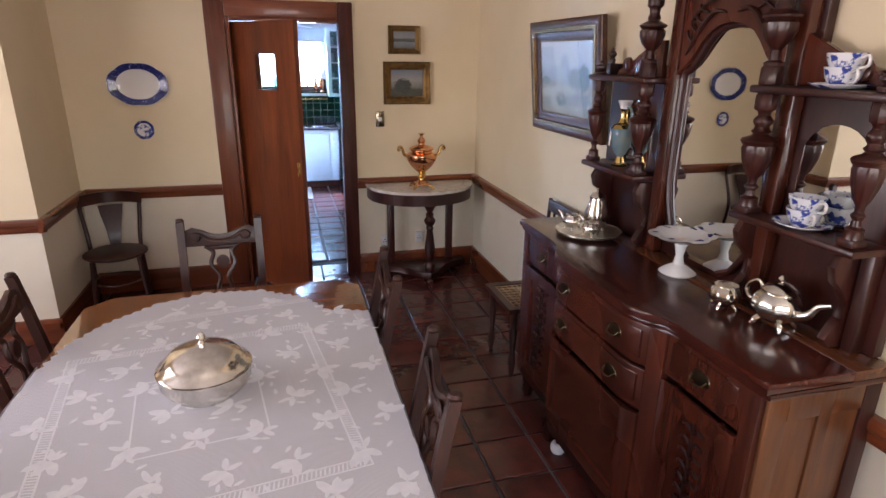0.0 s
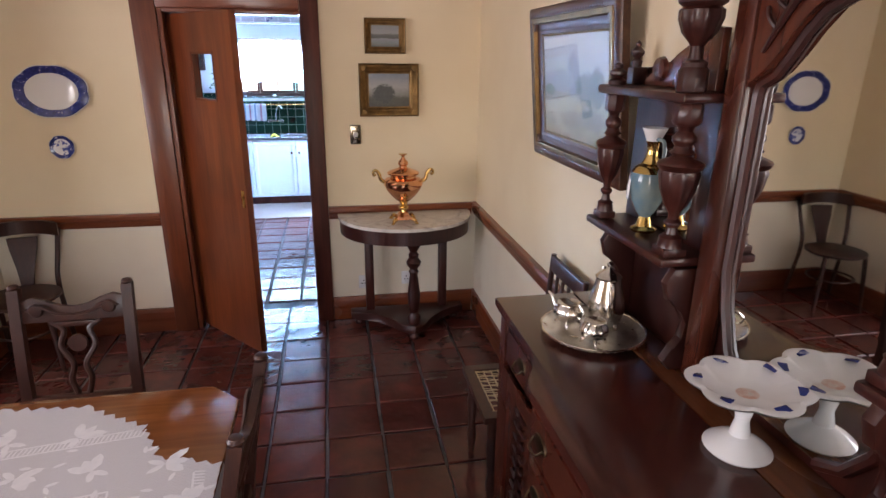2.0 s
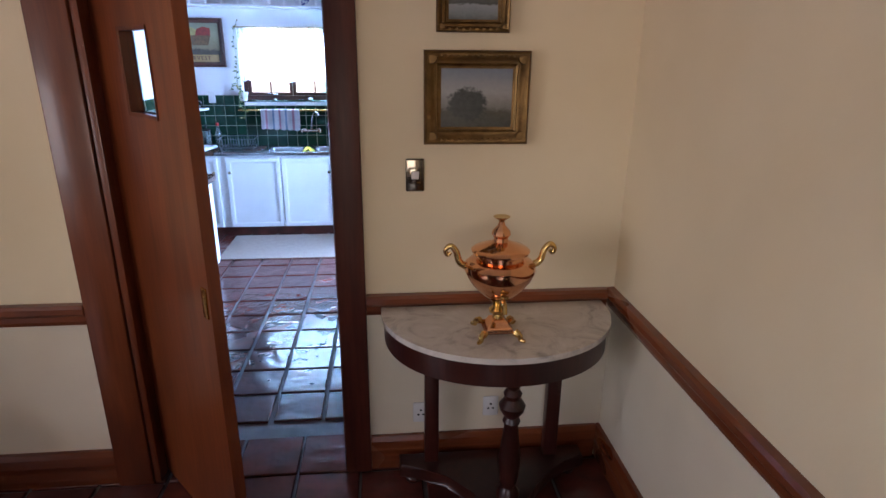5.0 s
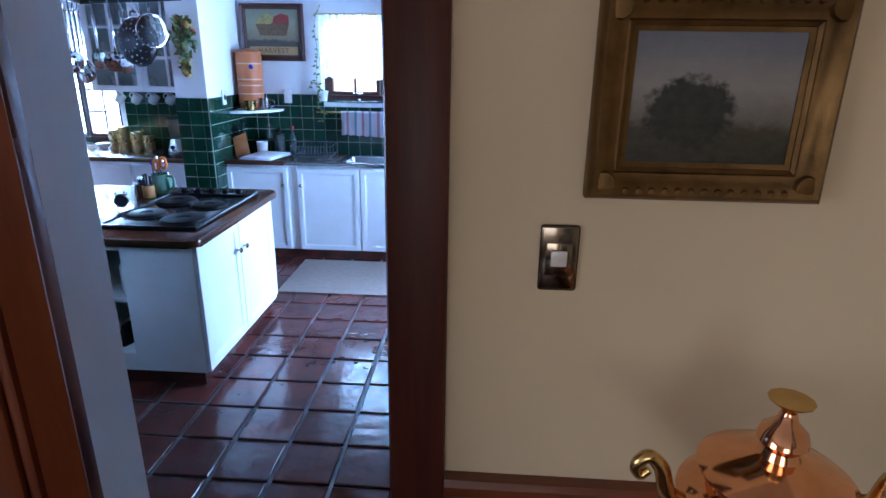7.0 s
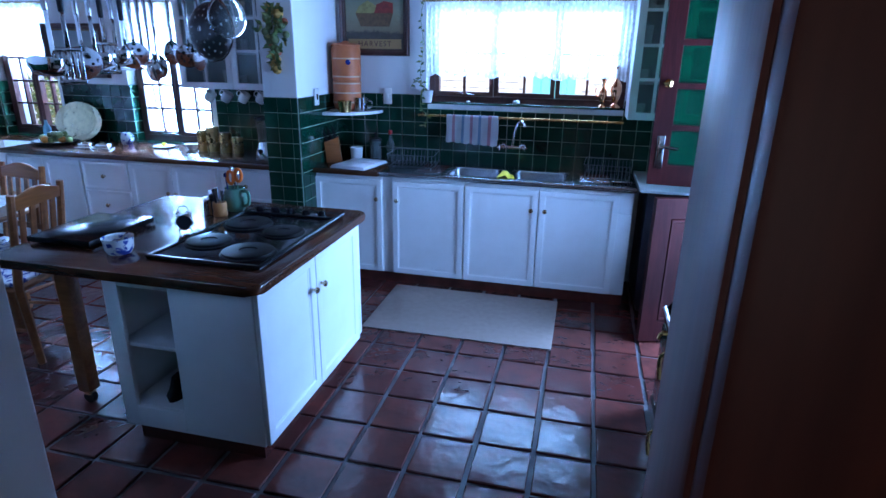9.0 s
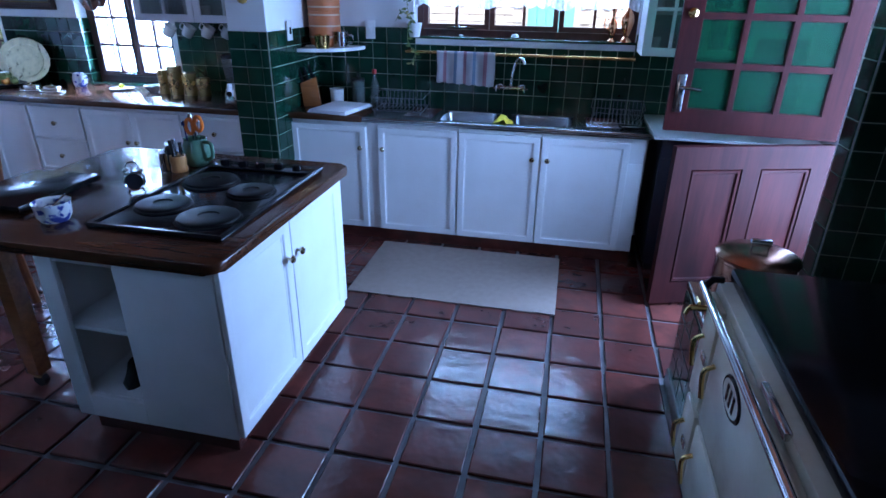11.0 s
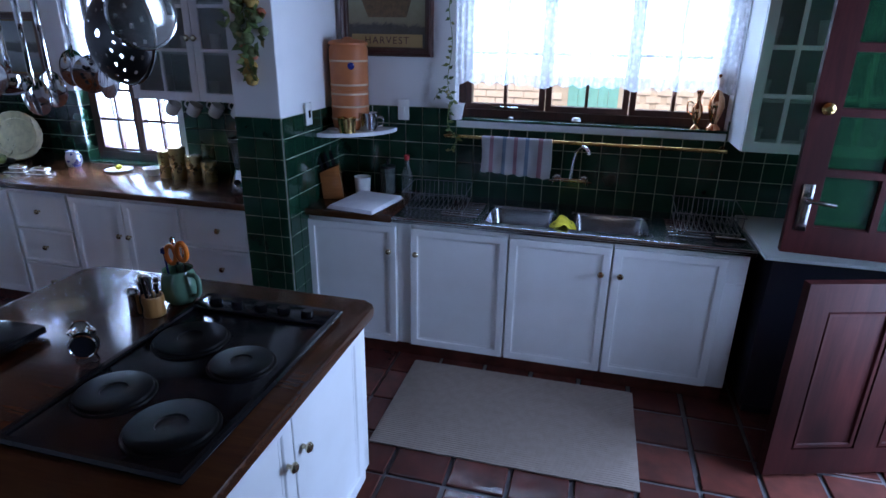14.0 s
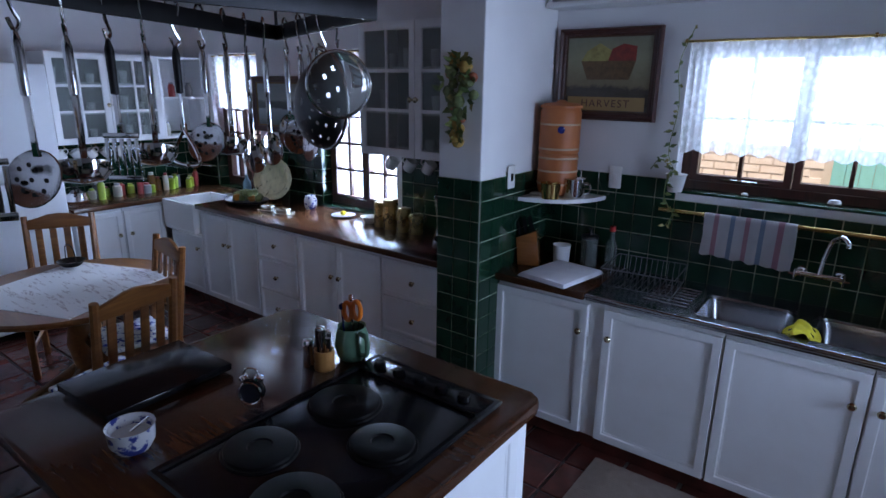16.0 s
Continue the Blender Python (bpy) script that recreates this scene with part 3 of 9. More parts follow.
GRP = "cupboards along the window wall"
for x0, x1, kind in ((-2.24, -1.715, "d"), (-3.04, -2.243, "p"), (-3.50, -3.043, "d"), (-4.25, -3.503, "p"), (-4.72, -4.253, "s")):
    w = x1 - x0
    f = drawers(w, 0.10, RZ - 0.02, 3) if kind == "d" else pair(w, 0.10, RZ - 0.02) if kind == "p" else [("door", 0.006, w - 0.006, 0.106, 0.60, w - 0.05, 0.5)]
    base_unit("drawer_unit" if kind == "d" else "base_cabinet", pose(x0, RUNY, 0), w, BACK - RUNY - 0.01, 0.10, RZ if kind != "s" else 0.61, f,
              "white painted three-drawer unit with small knobs" if kind == "d" else "white painted cupboard with two panelled doors" if kind == "p" else "white painted cupboard under the ceramic sink", GRP)
setting("plinth_run", box(-4.72, RUNY + 0.06, 0, -1.715, RUNY + 0.1, 0.099), QUARRY, "dark red tiled plinth", "plinth")
b = box(-4.258, RUNY - 0.03, RZ + 0.001, -1.715, 8.935, RZ + 0.04, 0.006)
tagged(part("worktop", b, WORKTOP), "long dark polished wooden worktop under the windows", "worktop")
CERAMIC, nt_, bs_ = material("white glazed ceramic", 0.08)
bs_.inputs["Base Color"].default_value = (0.78, 0.78, 0.77, 1)
bs = empty("ceramic_sink", pose(-4.722, RUNY - 0.05, 0), "white ceramic butler sink set in the worktop", "sink")
b = cells([0, 0.03, 0.43, 0.46], [0, 0.03, 0.43, 0.46], lambda x, z: not (0.03 < x < 0.43 and 0.03 < z < 0.43), 0.0, 0.22)
b.transform(Matrix(((1, 0, 0, 0), (0, 0, 1, 0), (0, 1, 0, 0.655), (0, 0, 0, 1))))
part("rim", b, CERAMIC, bs)
part("bottom", box(0.002, 0.002, 0.63, 0.458, 0.458, 0.654, 0.004), CERAMIC, bs)

# west wall: cupboards, worktop, wall cupboard
for y0 in (7.62, 7.97):
    base_unit("base_cabinet", pose(-4.76, y0, 0, 0, 0, 90), 0.345, 0.54, 0.10, RZ, [("door", 0.006, 0.339, 0.106, RZ - 0.03, 0.30 if y0 < 7.7 else 0.045, 0.62)], "white painted cupboard on the far wall", "far wall cupboards")
tagged(part("worktop", box(KW + 0.01, 7.60, RZ + 0.001, -4.73, 8.94, RZ + 0.04, 0.006), WORKTOP), "dark wooden worktop along the far wall", "worktop")
tagged(part("worktop", box(-4.729, 8.80, RZ + 0.001, -4.259, 8.94, RZ + 0.039, 0.004), WORKTOP), "dark wooden worktop strip behind the ceramic sink", "worktop")
DARKGLASS, nt_, bs_ = material("dim cabinet glass", 0.05, Transmission_Weight=0.9, IOR=1.3)
bs_.inputs["Base Color"].default_value = (0.75, 0.82, 0.8, 1)
# Back boards of the white cabinets, greyed so recess shade sits in the colour.
CABSHADE = paint("cabinet back greyed for shade", (0.30, 0.31, 0.31), 0.6)


def glass_cabinet(name, m, w, depth, h, leaves, rows, label, knob=True):
    """A wall cabinet: carcass, shelves and glazed doors with bars. Its lower front left corner is at m."""
    u = empty(name, m, label, "wall cabinet")
    part("carcass", frame_bm(w - 0.04, h - 0.04, [(0, -0.002), (0, -depth), (0.02, -depth), (0.02, -0.002), (0, -0.002)], m=pose(w / 2, 0, h / 2)), CABWHITE, u)
    part("back", box(0.01, depth - 0.01, 0.01, w - 0.01, depth - 0.002, h - 0.01), CABSHADE, u)
    for k in range(1, rows):
        part("shelf", box(0.02, 0.03, h * k / rows - 0.008, w - 0.02, depth - 0.012, h * k / rows + 0.008, 0.002), CABWHITE, u)
    step = w / leaves
    for i in range(leaves):
        st = 0.05
        d = part("door", frame_bm(step - 2 * st, h - 2 * st, [(0, -0.0), (0, 0.014), (0.008, 0.02), (st - 0.002, 0.02), (st - 0.002, 0), (0, 0)]), CABWHITE, u, at=pose((i + 0.5) * step, 0, h / 2))
        part("glazing_bar", box(-0.010, -0.018, -h / 2 + st, 0.010, -0.002, h / 2 - st, 0.003), CABWHITE, d)
        for k in range(1, rows):
            z = -h / 2 + st + (h - 2 * st) * k / rows
            part("glazing_bar", box(-step / 2 + st, -0.017, z - 0.010, step / 2 - st, -0.003, z + 0.010, 0.003), CABWHITE, d)
        p = part("pane", box(-step / 2 + st - 0.003, -0.008, -h / 2 + st - 0.003, step / 2 - st + 0.003, -0.005, h / 2 - st + 0.003), DARKGLASS, d, smooth=None)
        if knob:
            put_knob(d, step / 2 - 0.022 if i % 2 == 0 else -step / 2 + 0.022, -0.02, -0.05)
    return u


cab_left = glass_cabinet("wall_cabinet", pose(-2.63, 8.60, 1.40), 0.915, 0.34, 0.80, 2, 3, "white glazed wall cabinet with six panes a door")
cab_right = glass_cabinet("wall_cabinet", pose(0.765, 8.63, 1.285), 0.62, 0.31, 0.95, 2, 4, "white glazed wall cabinet beside the sink window")
cab_far = glass_cabinet("wall_cabinet", pose(-5.0, 7.66, 1.345, 0, 0, 90), 0.86, 0.31, 0.70, 2, 3, "white glazed wall cabinet full of glasses on the far wall")
CUPW = paint("white crockery", (0.75, 0.75, 0.74), 0.2)
for cab, cols, rows in ((cab_left, 5, 3), (cab_right, 3, 4), (cab_far, 6, 3)):
    w_, h_ = (0.915, 0.80) if cab is cab_left else (0.62, 0.95) if cab is cab_right else (0.86, 0.70)
    for r in range(rows):
        for i in range(cols):
            rr = random.Random(r * 10 + i + cols)
            base = h_ * r / rows + (0.009 if r else 0.021)
            hh = rr.uniform(0.06, 0.13)
            o = part("glass_tumbler", lathe([(0.0, 0), (0.025, 0), (0.034, hh), (0.031, hh), (0.023, 0.006), (0.0, 0.006)], 14, caps=False), CUPW)
            o.matrix_world = cab.matrix_world @ pose(0.09 + (w_ - 0.18) * i / max(1, cols - 1), 0.16 + rr.uniform(-0.04, 0.05), base)
            tagged(o, "small pale cup standing in the glazed cabinet", "cup", "crockery in the cabinets")

# ---- kitchen: the island ----
IX0, IX1, IY0, IY1 = -1.945, -0.652, 6.25, 7.43
ITOP = 0.845
outline = []
for cx, cy, a0 in ((IX1 - 0.05, IY1 - 0.05, 0), (IX0 + 0.05, IY1 - 0.05, 90), (IX0 + 0.05, IY0 + 0.05, 180), (IX1 - 0.05, IY0 + 0.05, 270)):
    outline += [(cx + 0.05 * math.cos(radians(a0 + 18 * k)), cy + 0.05 * math.sin(radians(a0 + 18 * k))) for k in range(6)]
tagged(part("island_worktop", plate(outline, 0.04, 0.012, m=pose(0, 0, ITOP - 0.04)), WORKTOP), "dark polished wooden worktop of the kitchen island", "worktop")
isl = empty("kitchen_island", pose(0, 0, 0), "white painted island cupboard with open end shelves", "cabinet")
CX0, CX1, CY0, CY1 = -1.385, -0.675, 6.285, 7.40
IZ0, IZ1 = 0.10, ITOP - 0.041
OX0, OX1, OZ0, OZ1 = -1.315, -1.075, 0.20, 0.773
part("body", box(OX1, CY0, IZ0, CX1 - 0.022, CY1, IZ1, 0.003), CABWHITE, isl)
part("end_panel", box(CX0, CY0, IZ0, OX0, CY0 + 0.02, IZ1, 0.002), CABWHITE, isl)
part("end_panel", box(CX0, CY0 + 0.021, IZ0, CX0 + 0.02, CY1, IZ1, 0.002), CABWHITE, isl)
part("rail", box(OX0 + 0.001, CY0, OZ1, OX1 - 0.001, CY0 + 0.02, IZ1, 0.002), CABWHITE, isl)
part("rail", box(OX0 + 0.001, CY0, IZ0, OX1 - 0.001, CY0 + 0.02, OZ0, 0.002), CABWHITE, isl)
for z in (OZ0 - 0.018, 0.485):
    part("shelf", box(CX0 + 0.021, CY0 + 0.022, z, OX1 - 0.001, CY1 - 0.01, z + 0.018, 0.002), CABWHITE, isl)
part("back", box(CX0 + 0.021, 6.75, OZ0 + 0.001, OX1 - 0.001, 6.77, 0.484), CABSHADE, isl)
part("back", box(CX0 + 0.021, 6.75, 0.504, OX1 - 0.001, 6.77, IZ1), CABSHADE, isl)
for a, c, ky in ((CY0 + 0.01, 6.795, 6.755), (6.803, 7.31, 6.845)):
    d = part("door", door_bm(c - a, IZ1 - IZ0 - 0.012, 0.02, 0.06), CABWHITE, isl, at=pose(CX1 - 0.021, a, IZ0 + 0.006, 0, 0, 90))
    k = put_knob(d, ky - a, -0.02, 0.63 - IZ0)
setting("plinth_island", box(-1.36, CY0 + 0.05, 0, CX1 - 0.06, CY1 - 0.05, IZ0 - 0.001), QUARRY, "dark red tiled plinth under the island", "plinth")
LEGPINE = wood("honey pine", (0.30, 0.12, 0.035), (0.52, 0.25, 0.08), 0.4, "z", 1.0)
for y in (6.50, 7.30):
    lg = empty("castor_table_support", pose(-1.80, y, 0), "square pine leg on a castor under the worktop overhang", "table leg", "legs under the island top")
    part("post", box(-0.035, -0.035, 0.075, 0.035, 0.035, ITOP - 0.041, 0.006), TABLEWOOD, lg)
    part("castor", lathe([(0.0, -0.014), (0.03, -0.014), (0.034, 0), (0.03, 0.014), (0.0, 0.014)], 16, m=pose(0, 0, 0.034, 90)), IRON, lg)
    part("fork", box(-0.02, -0.02, 0.05, 0.02, 0.02, 0.076, 0.003), BRASS, lg)

# hob
BLACKG, nt_, bs_ = material("black enamel", 0.15, Specular_IOR_Level=0.18)
bs_.inputs["Base Color"].default_value = (0.007, 0.007, 0.008, 1)
PLATEM = paint("cast iron hotplate", (0.007, 0.0065, 0.0065), 0.5, (0.004, 0.004, 0.004), 14)
PLATEM.node_tree.nodes["Principled BSDF"].inputs["Specular IOR Level"].default_value = 0.12
hob = empty("hob", pose(-1.003, 6.855, ITOP + 0.001) @ Matrix.Diagonal((1.08, 1.03, 1, 1)), "black enamelled four-plate electric hob", "hob")
part("tray", box(-0.25, -0.42, 0, 0.25, 0.42, 0.012, 0.005), BLACKG, hob)
part("rim", frame_bm(0.46, 0.80, [(0, 0.0), (0.004, 0.006), (0.018, 0.007), (0.024, 0.0)], m=pose(0, 0, 0.0125, -90)), BLACKG, hob)
for x, y, r in ((-0.115, -0.19, 0.095), (0.115, -0.27, 0.105), (-0.105, 0.11, 0.105), (0.115, 0.03, 0.088)):
    part("hotplate", lathe([(r + 0.008, 0.0), (r + 0.006, 0.005), (r, 0.006), (r - 0.002, 0.014), (r - 0.008, 0.017), (r * 0.36, 0.016), (r * 0.34, 0.011), (0.0, 0.0105)], 40, m=pose(x, y, 0.012)), PLATEM, hob)
part("control_strip", box(-0.235, 0.30, 0.012, 0.235, 0.40, 0.022, 0.004), BLACKG, hob)
for k in range(5):
    part("control_knob", lathe([(0.021, 0), (0.020, 0.016), (0.016, 0.02), (0.0, 0.02)], 20, m=pose(-0.18 + 0.085 * k, 0.35, 0.022)), BLACKG, hob)

# ---- dining room: the sideboard ----
SBY0, SBY1, SBTOP = 0.87, 2.525, 1.04


def bow(y):
    """How far the front of the sideboard stands from the wall line, in x."""
    u = min(1.0, max(0.0, (min(y - 1.24, 2.12 - y)) / 0.16))
    return 1.30 - 0.075 * (u * u * (3 - 2 * u))


def front_strip(y0, y1, z0, z1, out, back, n=14, bevel=0.004):
    """A board that follows the bowed front from y0 to y1."""
    ys = [y0 + (y1 - y0) * k / n for k in range(n + 1)]
    o = [(bow(y) - out, y) for y in ys] + [(bow(y) + back, y) for y in reversed(ys)]
    return plate(o, z1 - z0, bevel, m=pose(0, 0, z0))


sb = empty("sideboard", pose(0, 0, 0), "large carved dark mahogany sideboard with a bowed front", "sideboard")
ys = [SBY0 - 0.03 + (SBY1 - SBY0 + 0.06) * k / 40 for k in range(41)]
o = [(bow(y) - 0.035, y) for y in ys] + [(1.70, SBY1 + 0.03), (1.70, SBY0 - 0.03)]
part("top", plate(o[:-2] + [(1.562, SBY1 + 0.03), (1.562, SBY0 - 0.03)], 0.032, 0.006, m=pose(0, 0, SBTOP - 0.032)), MAHOG_Y, sb)
# Back strip of the top, paler than the rest.
BACKSTRIP = wood("paler reddish wood", (0.045, 0.011, 0.005), (0.140, 0.042, 0.015), 0.24, "y", 0.8, (0.16, 0.055, 0.02), 0.2)
part("back_plank", box(1.5635, SBY0 - 0.03, SBTOP - 0.032, 1.70, SBY1 + 0.03, SBTOP, 0.002), BACKSTRIP, sb, "paler orange-brown strip at the back of the top")
part("top_moulding", plate([(x + 0.015 if x < 1.6 else x, y) for x, y in o], 0.022, 0.008, m=pose(0, 0, SBTOP - 0.055)), MAHOG_Y, sb)
ys = [SBY0 + 0.02 + (SBY1 - SBY0 - 0.04) * k / 40 for k in range(41)]
o = [(bow(y) + 0.02, y) for y in ys] + [(1.69, SBY1 - 0.02), (1.69, SBY0 + 0.02)]
part("carcass", plate(o, 0.84, 0.003, m=pose(0, 0, 0.155)), MAHOG, sb)
part("plinth", plate([(x - 0.03 if x < 1.6 else x, y) for x, y in o], 0.05, 0.012, m=pose(0, 0, 0.135)), MAHOG, sb)
for y0, y1 in ((SBY0, SBY0 + 0.055), (1.275, 1.325), (2.045, 2.095), (SBY1 - 0.055, SBY1)):
    part("stile", front_strip(y0, y1, 0.15, 0.995, 0.018, 0.01, 4), MAHOG_RED, sb)
HANDLE = metal("antique brass handle", (0.13, 0.10, 0.06), 0.35)


def bail(parent, y, z, out):
    hd = part("handle", lathe([(0.042, 0), (0.040, 0.004), (0.02, 0.007), (0.0, 0.007)], 24, m=pose(bow(y) - out, y, z, 0, -90, 0) @ Matrix.Diagonal((0.62, 1, 1, 1))), HANDLE, parent, "antique brass oval drawer handle")
    part("bail", tube(curve([(bow(y) - out - 0.008, y - 0.034, z + 0.004), (bow(y) - out - 0.022, y - 0.02, z - 0.014), (bow(y) - out - 0.024, y + 0.02, z - 0.014), (bow(y) - out - 0.008, y + 0.034, z + 0.004)]), 0.0035, 8), HANDLE, hd)


for y0, y1, rows in ((SBY0 + 0.06, 1.27, [(0.83, 0.985)]), (1.33, 2.04, [(0.83, 0.985), (0.655, 0.815)]), (2.10, SBY1 - 0.06, [(0.83, 0.985)])):
    for z0, z1 in rows:
        d = part("drawer", front_strip(y0, y1, z0, z1, 0.012, 0.0), MAHOG_RED, sb)
        part("moulding", front_strip(y0 + 0.02, y1 - 0.02, z0 + 0.02, z1 - 0.02, 0.018, 0.0, bevel=0.008), MAHOG_RED, d)
        if y1 - y0 > 0.6:
            for y in (y0 + 0.15, y1 - 0.15):
                bail(d, y, (z0 + z1) / 2, 0.018)
        else:
            bail(d, (y0 + y1) / 2, (z0 + z1) / 2, 0.018)
for y0, y1, top in ((SBY0 + 0.06, 1.27, 0.81), (1.33, 2.04, 0.635), (2.10, SBY1 - 0.06, 0.81)):
    d = part("door", front_strip(y0, y1, 0.20, top, 0.010, 0.0), MAHOG_RED, sb)
    for a, c, e, f in ((y0, y0 + 0.06, 0.20, top), (y1 - 0.06, y1, 0.20, top), (y0 + 0.06, y1 - 0.06, 0.20, 0.26), (y0 + 0.06, y1 - 0.06, top - 0.06, top)):
        part("door_frame", front_strip(a, c, e, f, 0.022, 0.0, 6), MAHOG_RED, d)
    if y1 - y0 < 0.5:
        # carved stem with leaves
        b = bmesh.new()
        ym = (y0 + y1) / 2
        for k in range(9):
            z = 0.30 + k * 0.05
            for s in (-1, 1):
                tube(curve([(bow(ym) - 0.012, ym, z), (bow(ym) - 0.02, ym + s * 0.03, z + 0.03), (bow(ym) - 0.014, ym + s * 0.05, z + 0.012)], 4), [0.006] * 8 + [0.003], 6, bm=b)
        tube([(bow(ym) - 0.012, ym, 0.28), (bow(ym) - 0.012, ym, 0.76)], 0.008, 8, bm=b)
        part("carving", b, MAHOG, d)
# end panels with pale sapwood streaks
for y, s in ((SBY0 + 0.005, -1), (SBY1 - 0.005, 1)):
    e = part("end_panel", box(1.32, y - 0.012, 0.16, 1.69, y + 0.012, 0.985, 0.003), SAPWOOD if s < 0 else MAHOG, sb, "mahogany end panel with pale sapwood streaks" if s < 0 else "")
    for a, c in ((1.30, 1.37), (1.485, 1.53), (1.64, 1.70)):
        part("rail", box(a, y + s * 0.013 - 0.008, 0.16, c, y + s * 0.013 + 0.008, 0.985, 0.003), SAPWOOD if s < 0 and a < 1.6 else MAHOG, e)
    part("rail", box(1.371, y + s * 0.013 - 0.007, 0.90, 1.639, y + s * 0.013 + 0.007, 0.984, 0.003), SAPWOOD if s < 0 else MAHOG, e)
foot = mesh_of(lathe([(0.0, 0), (0.022, 0), (0.028, 0.02), (0.032, 0.05), (0.026, 0.09), (0.035, 0.115), (0.035, 0.135), (0.0, 0.135)], 18), MAHOG, 40, "foot")
chinafoot = mesh_of(lathe([(0.0, 0), (0.03, 0), (0.038, 0.015), (0.038, 0.035), (0.03, 0.05), (0.0, 0.05)], 18), CERAMIC, 40, "castor")
for x, y in ((1.33, SBY0 + 0.06), (1.33, SBY1 - 0.06), (1.64, SBY0 + 0.06), (1.64, SBY1 - 0.06), (1.27, 1.32), (1.27, 2.05)):
    f = new("foot", foot)
    f.parent = sb
    f.matrix_local = pose(x, y, 0)
for y in (1.42, 1.95):
    f = tagged(new("castor", chinafoot), "white china castor")
    f.parent = sb
    f.matrix_local = pose(1.275, y, 0)
    part("post", lathe([(0.012, 0.05), (0.016, 0.137)], 12, m=pose(1.275, y, 0)), MAHOG, sb)

# mirrored upper part of the sideboard
MIRROR, nt_, bs_ = material("mirror", 0.02, 1.0)
bs_.inputs["Base Color"].default_value = (0.83, 0.84, 0.82, 1)
om = empty("sideboard_mirror_back", pose(0, 0, SBTOP), "dark carved sideboard top piece with mirrors, shelves and turned columns", "sideboard")
MY0, MY1, MC = 0.89, 2.45, 1.63
BX = 1.68
part("back_panel", box(BX, MY0, 0.0, BX + 0.035, MY1, 0.80, 0.003), MAHOG, om)
part("back_panel", box(BX, 1.28, 0.801, BX + 0.035, 1.96, 1.30, 0.003), MAHOG, om)
for y in (1.329, 1.931):
    part("post", box(BX - 0.05, y - 0.033, 0.0, BX - 0.001, y + 0.033, 1.084, 0.008), MAHOG_RED, om)
half_ = [(0.10, 0.0), (0.16, 0.03), (0.21, 0.10), (0.245, 0.20), (0.264, 0.29), (0.264, 0.72), (0.255, 0.745), (0.215, 0.765), (0.185, 0.80), (0.15, 0.85), (0.11, 0.89), (0.06, 0.912)]
arch = [(-y, z) for y, z in half_] + [(0.0, 0.917)] + [(y, z) for y, z in reversed(half_)]
up = Matrix(((0, 0, 1, 0), (1, 0, 0, 0), (0, 1, 0, 0), (0, 0, 0, 1)))
part("mirror", plate(arch, 0.004, m=Matrix.Translation((BX - 0.008, MC, 0.03)) @ up), MIRROR, om, "arched mirror glass", smooth=None)
b = bmesh.new()
tube([(BX - 0.012, MC + y, 0.03 + z) for y, z in arch], 0.014, 8, bm=b)
part("mirror_frame", b, MAHOG, om)
# carved spandrel board over the mirror
sp = [(-0.266, 0.735)] + [(-y, z + 0.006) for y, z in half_[6:]] + [(0.0, 0.923)] + [(y, z + 0.006) for y, z in reversed(half_[6:])] + [(0.266, 0.735), (0.266, 1.05), (-0.266, 1.05)]
part("spandrel", plate(sp, 0.03, 0.004, m=Matrix.Translation((BX - 0.045, MC, 0.03)) @ up), MAHOG_RED, om, "carved spandrel board over the mirror")
b = bmesh.new()
for s in (-1, 1):
    tube(curve([(BX - 0.05, MC + s * 0.03, 0.985), (BX - 0.052, MC + s * 0.09, 0.99), (BX - 0.052, MC + s * 0.15, 0.94), (BX - 0.05, MC + s * 0.225, 0.84)]), [0.004 + 0.006 * math.sin(0.17 * k) for k in range(19)], 6, bm=b)
    tube(curve([(BX - 0.05, MC + s * 0.06, 1.04), (BX - 0.055, MC + s * 0.13, 1.02), (BX - 0.05, MC + s * 0.21, 0.97)]), 0.006, 6, bm=b)
    for k in range(4):
        tube(curve([(BX - 0.05, MC + s * (0.12 + 0.025 * k), 0.99 - 0.035 * k), (BX - 0.056, MC + s * (0.15 + 0.022 * k), 1.0 - 0.03 * k), (BX - 0.05, MC + s * (0.175 + 0.018 * k), 1.02 - 0.03 * k)], 4), 0.005, 6, bm=b)
part("carving", b, MAHOG, om)
part("cornice", box(BX - 0.11, 1.26, 1.085, BX + 0.035, 1.98, 1.31, 0.014), MAHOG, om)


def flute(b, z0, z1):
    """Carved lobes round a turned urn."""
    for v in b.verts:
        if z0 < v.co.z < z1:
            k = 1 + 0.045 * math.cos(10 * math.atan2(v.co.y, v.co.x))
            v.co.x *= k
            v.co.y *= k


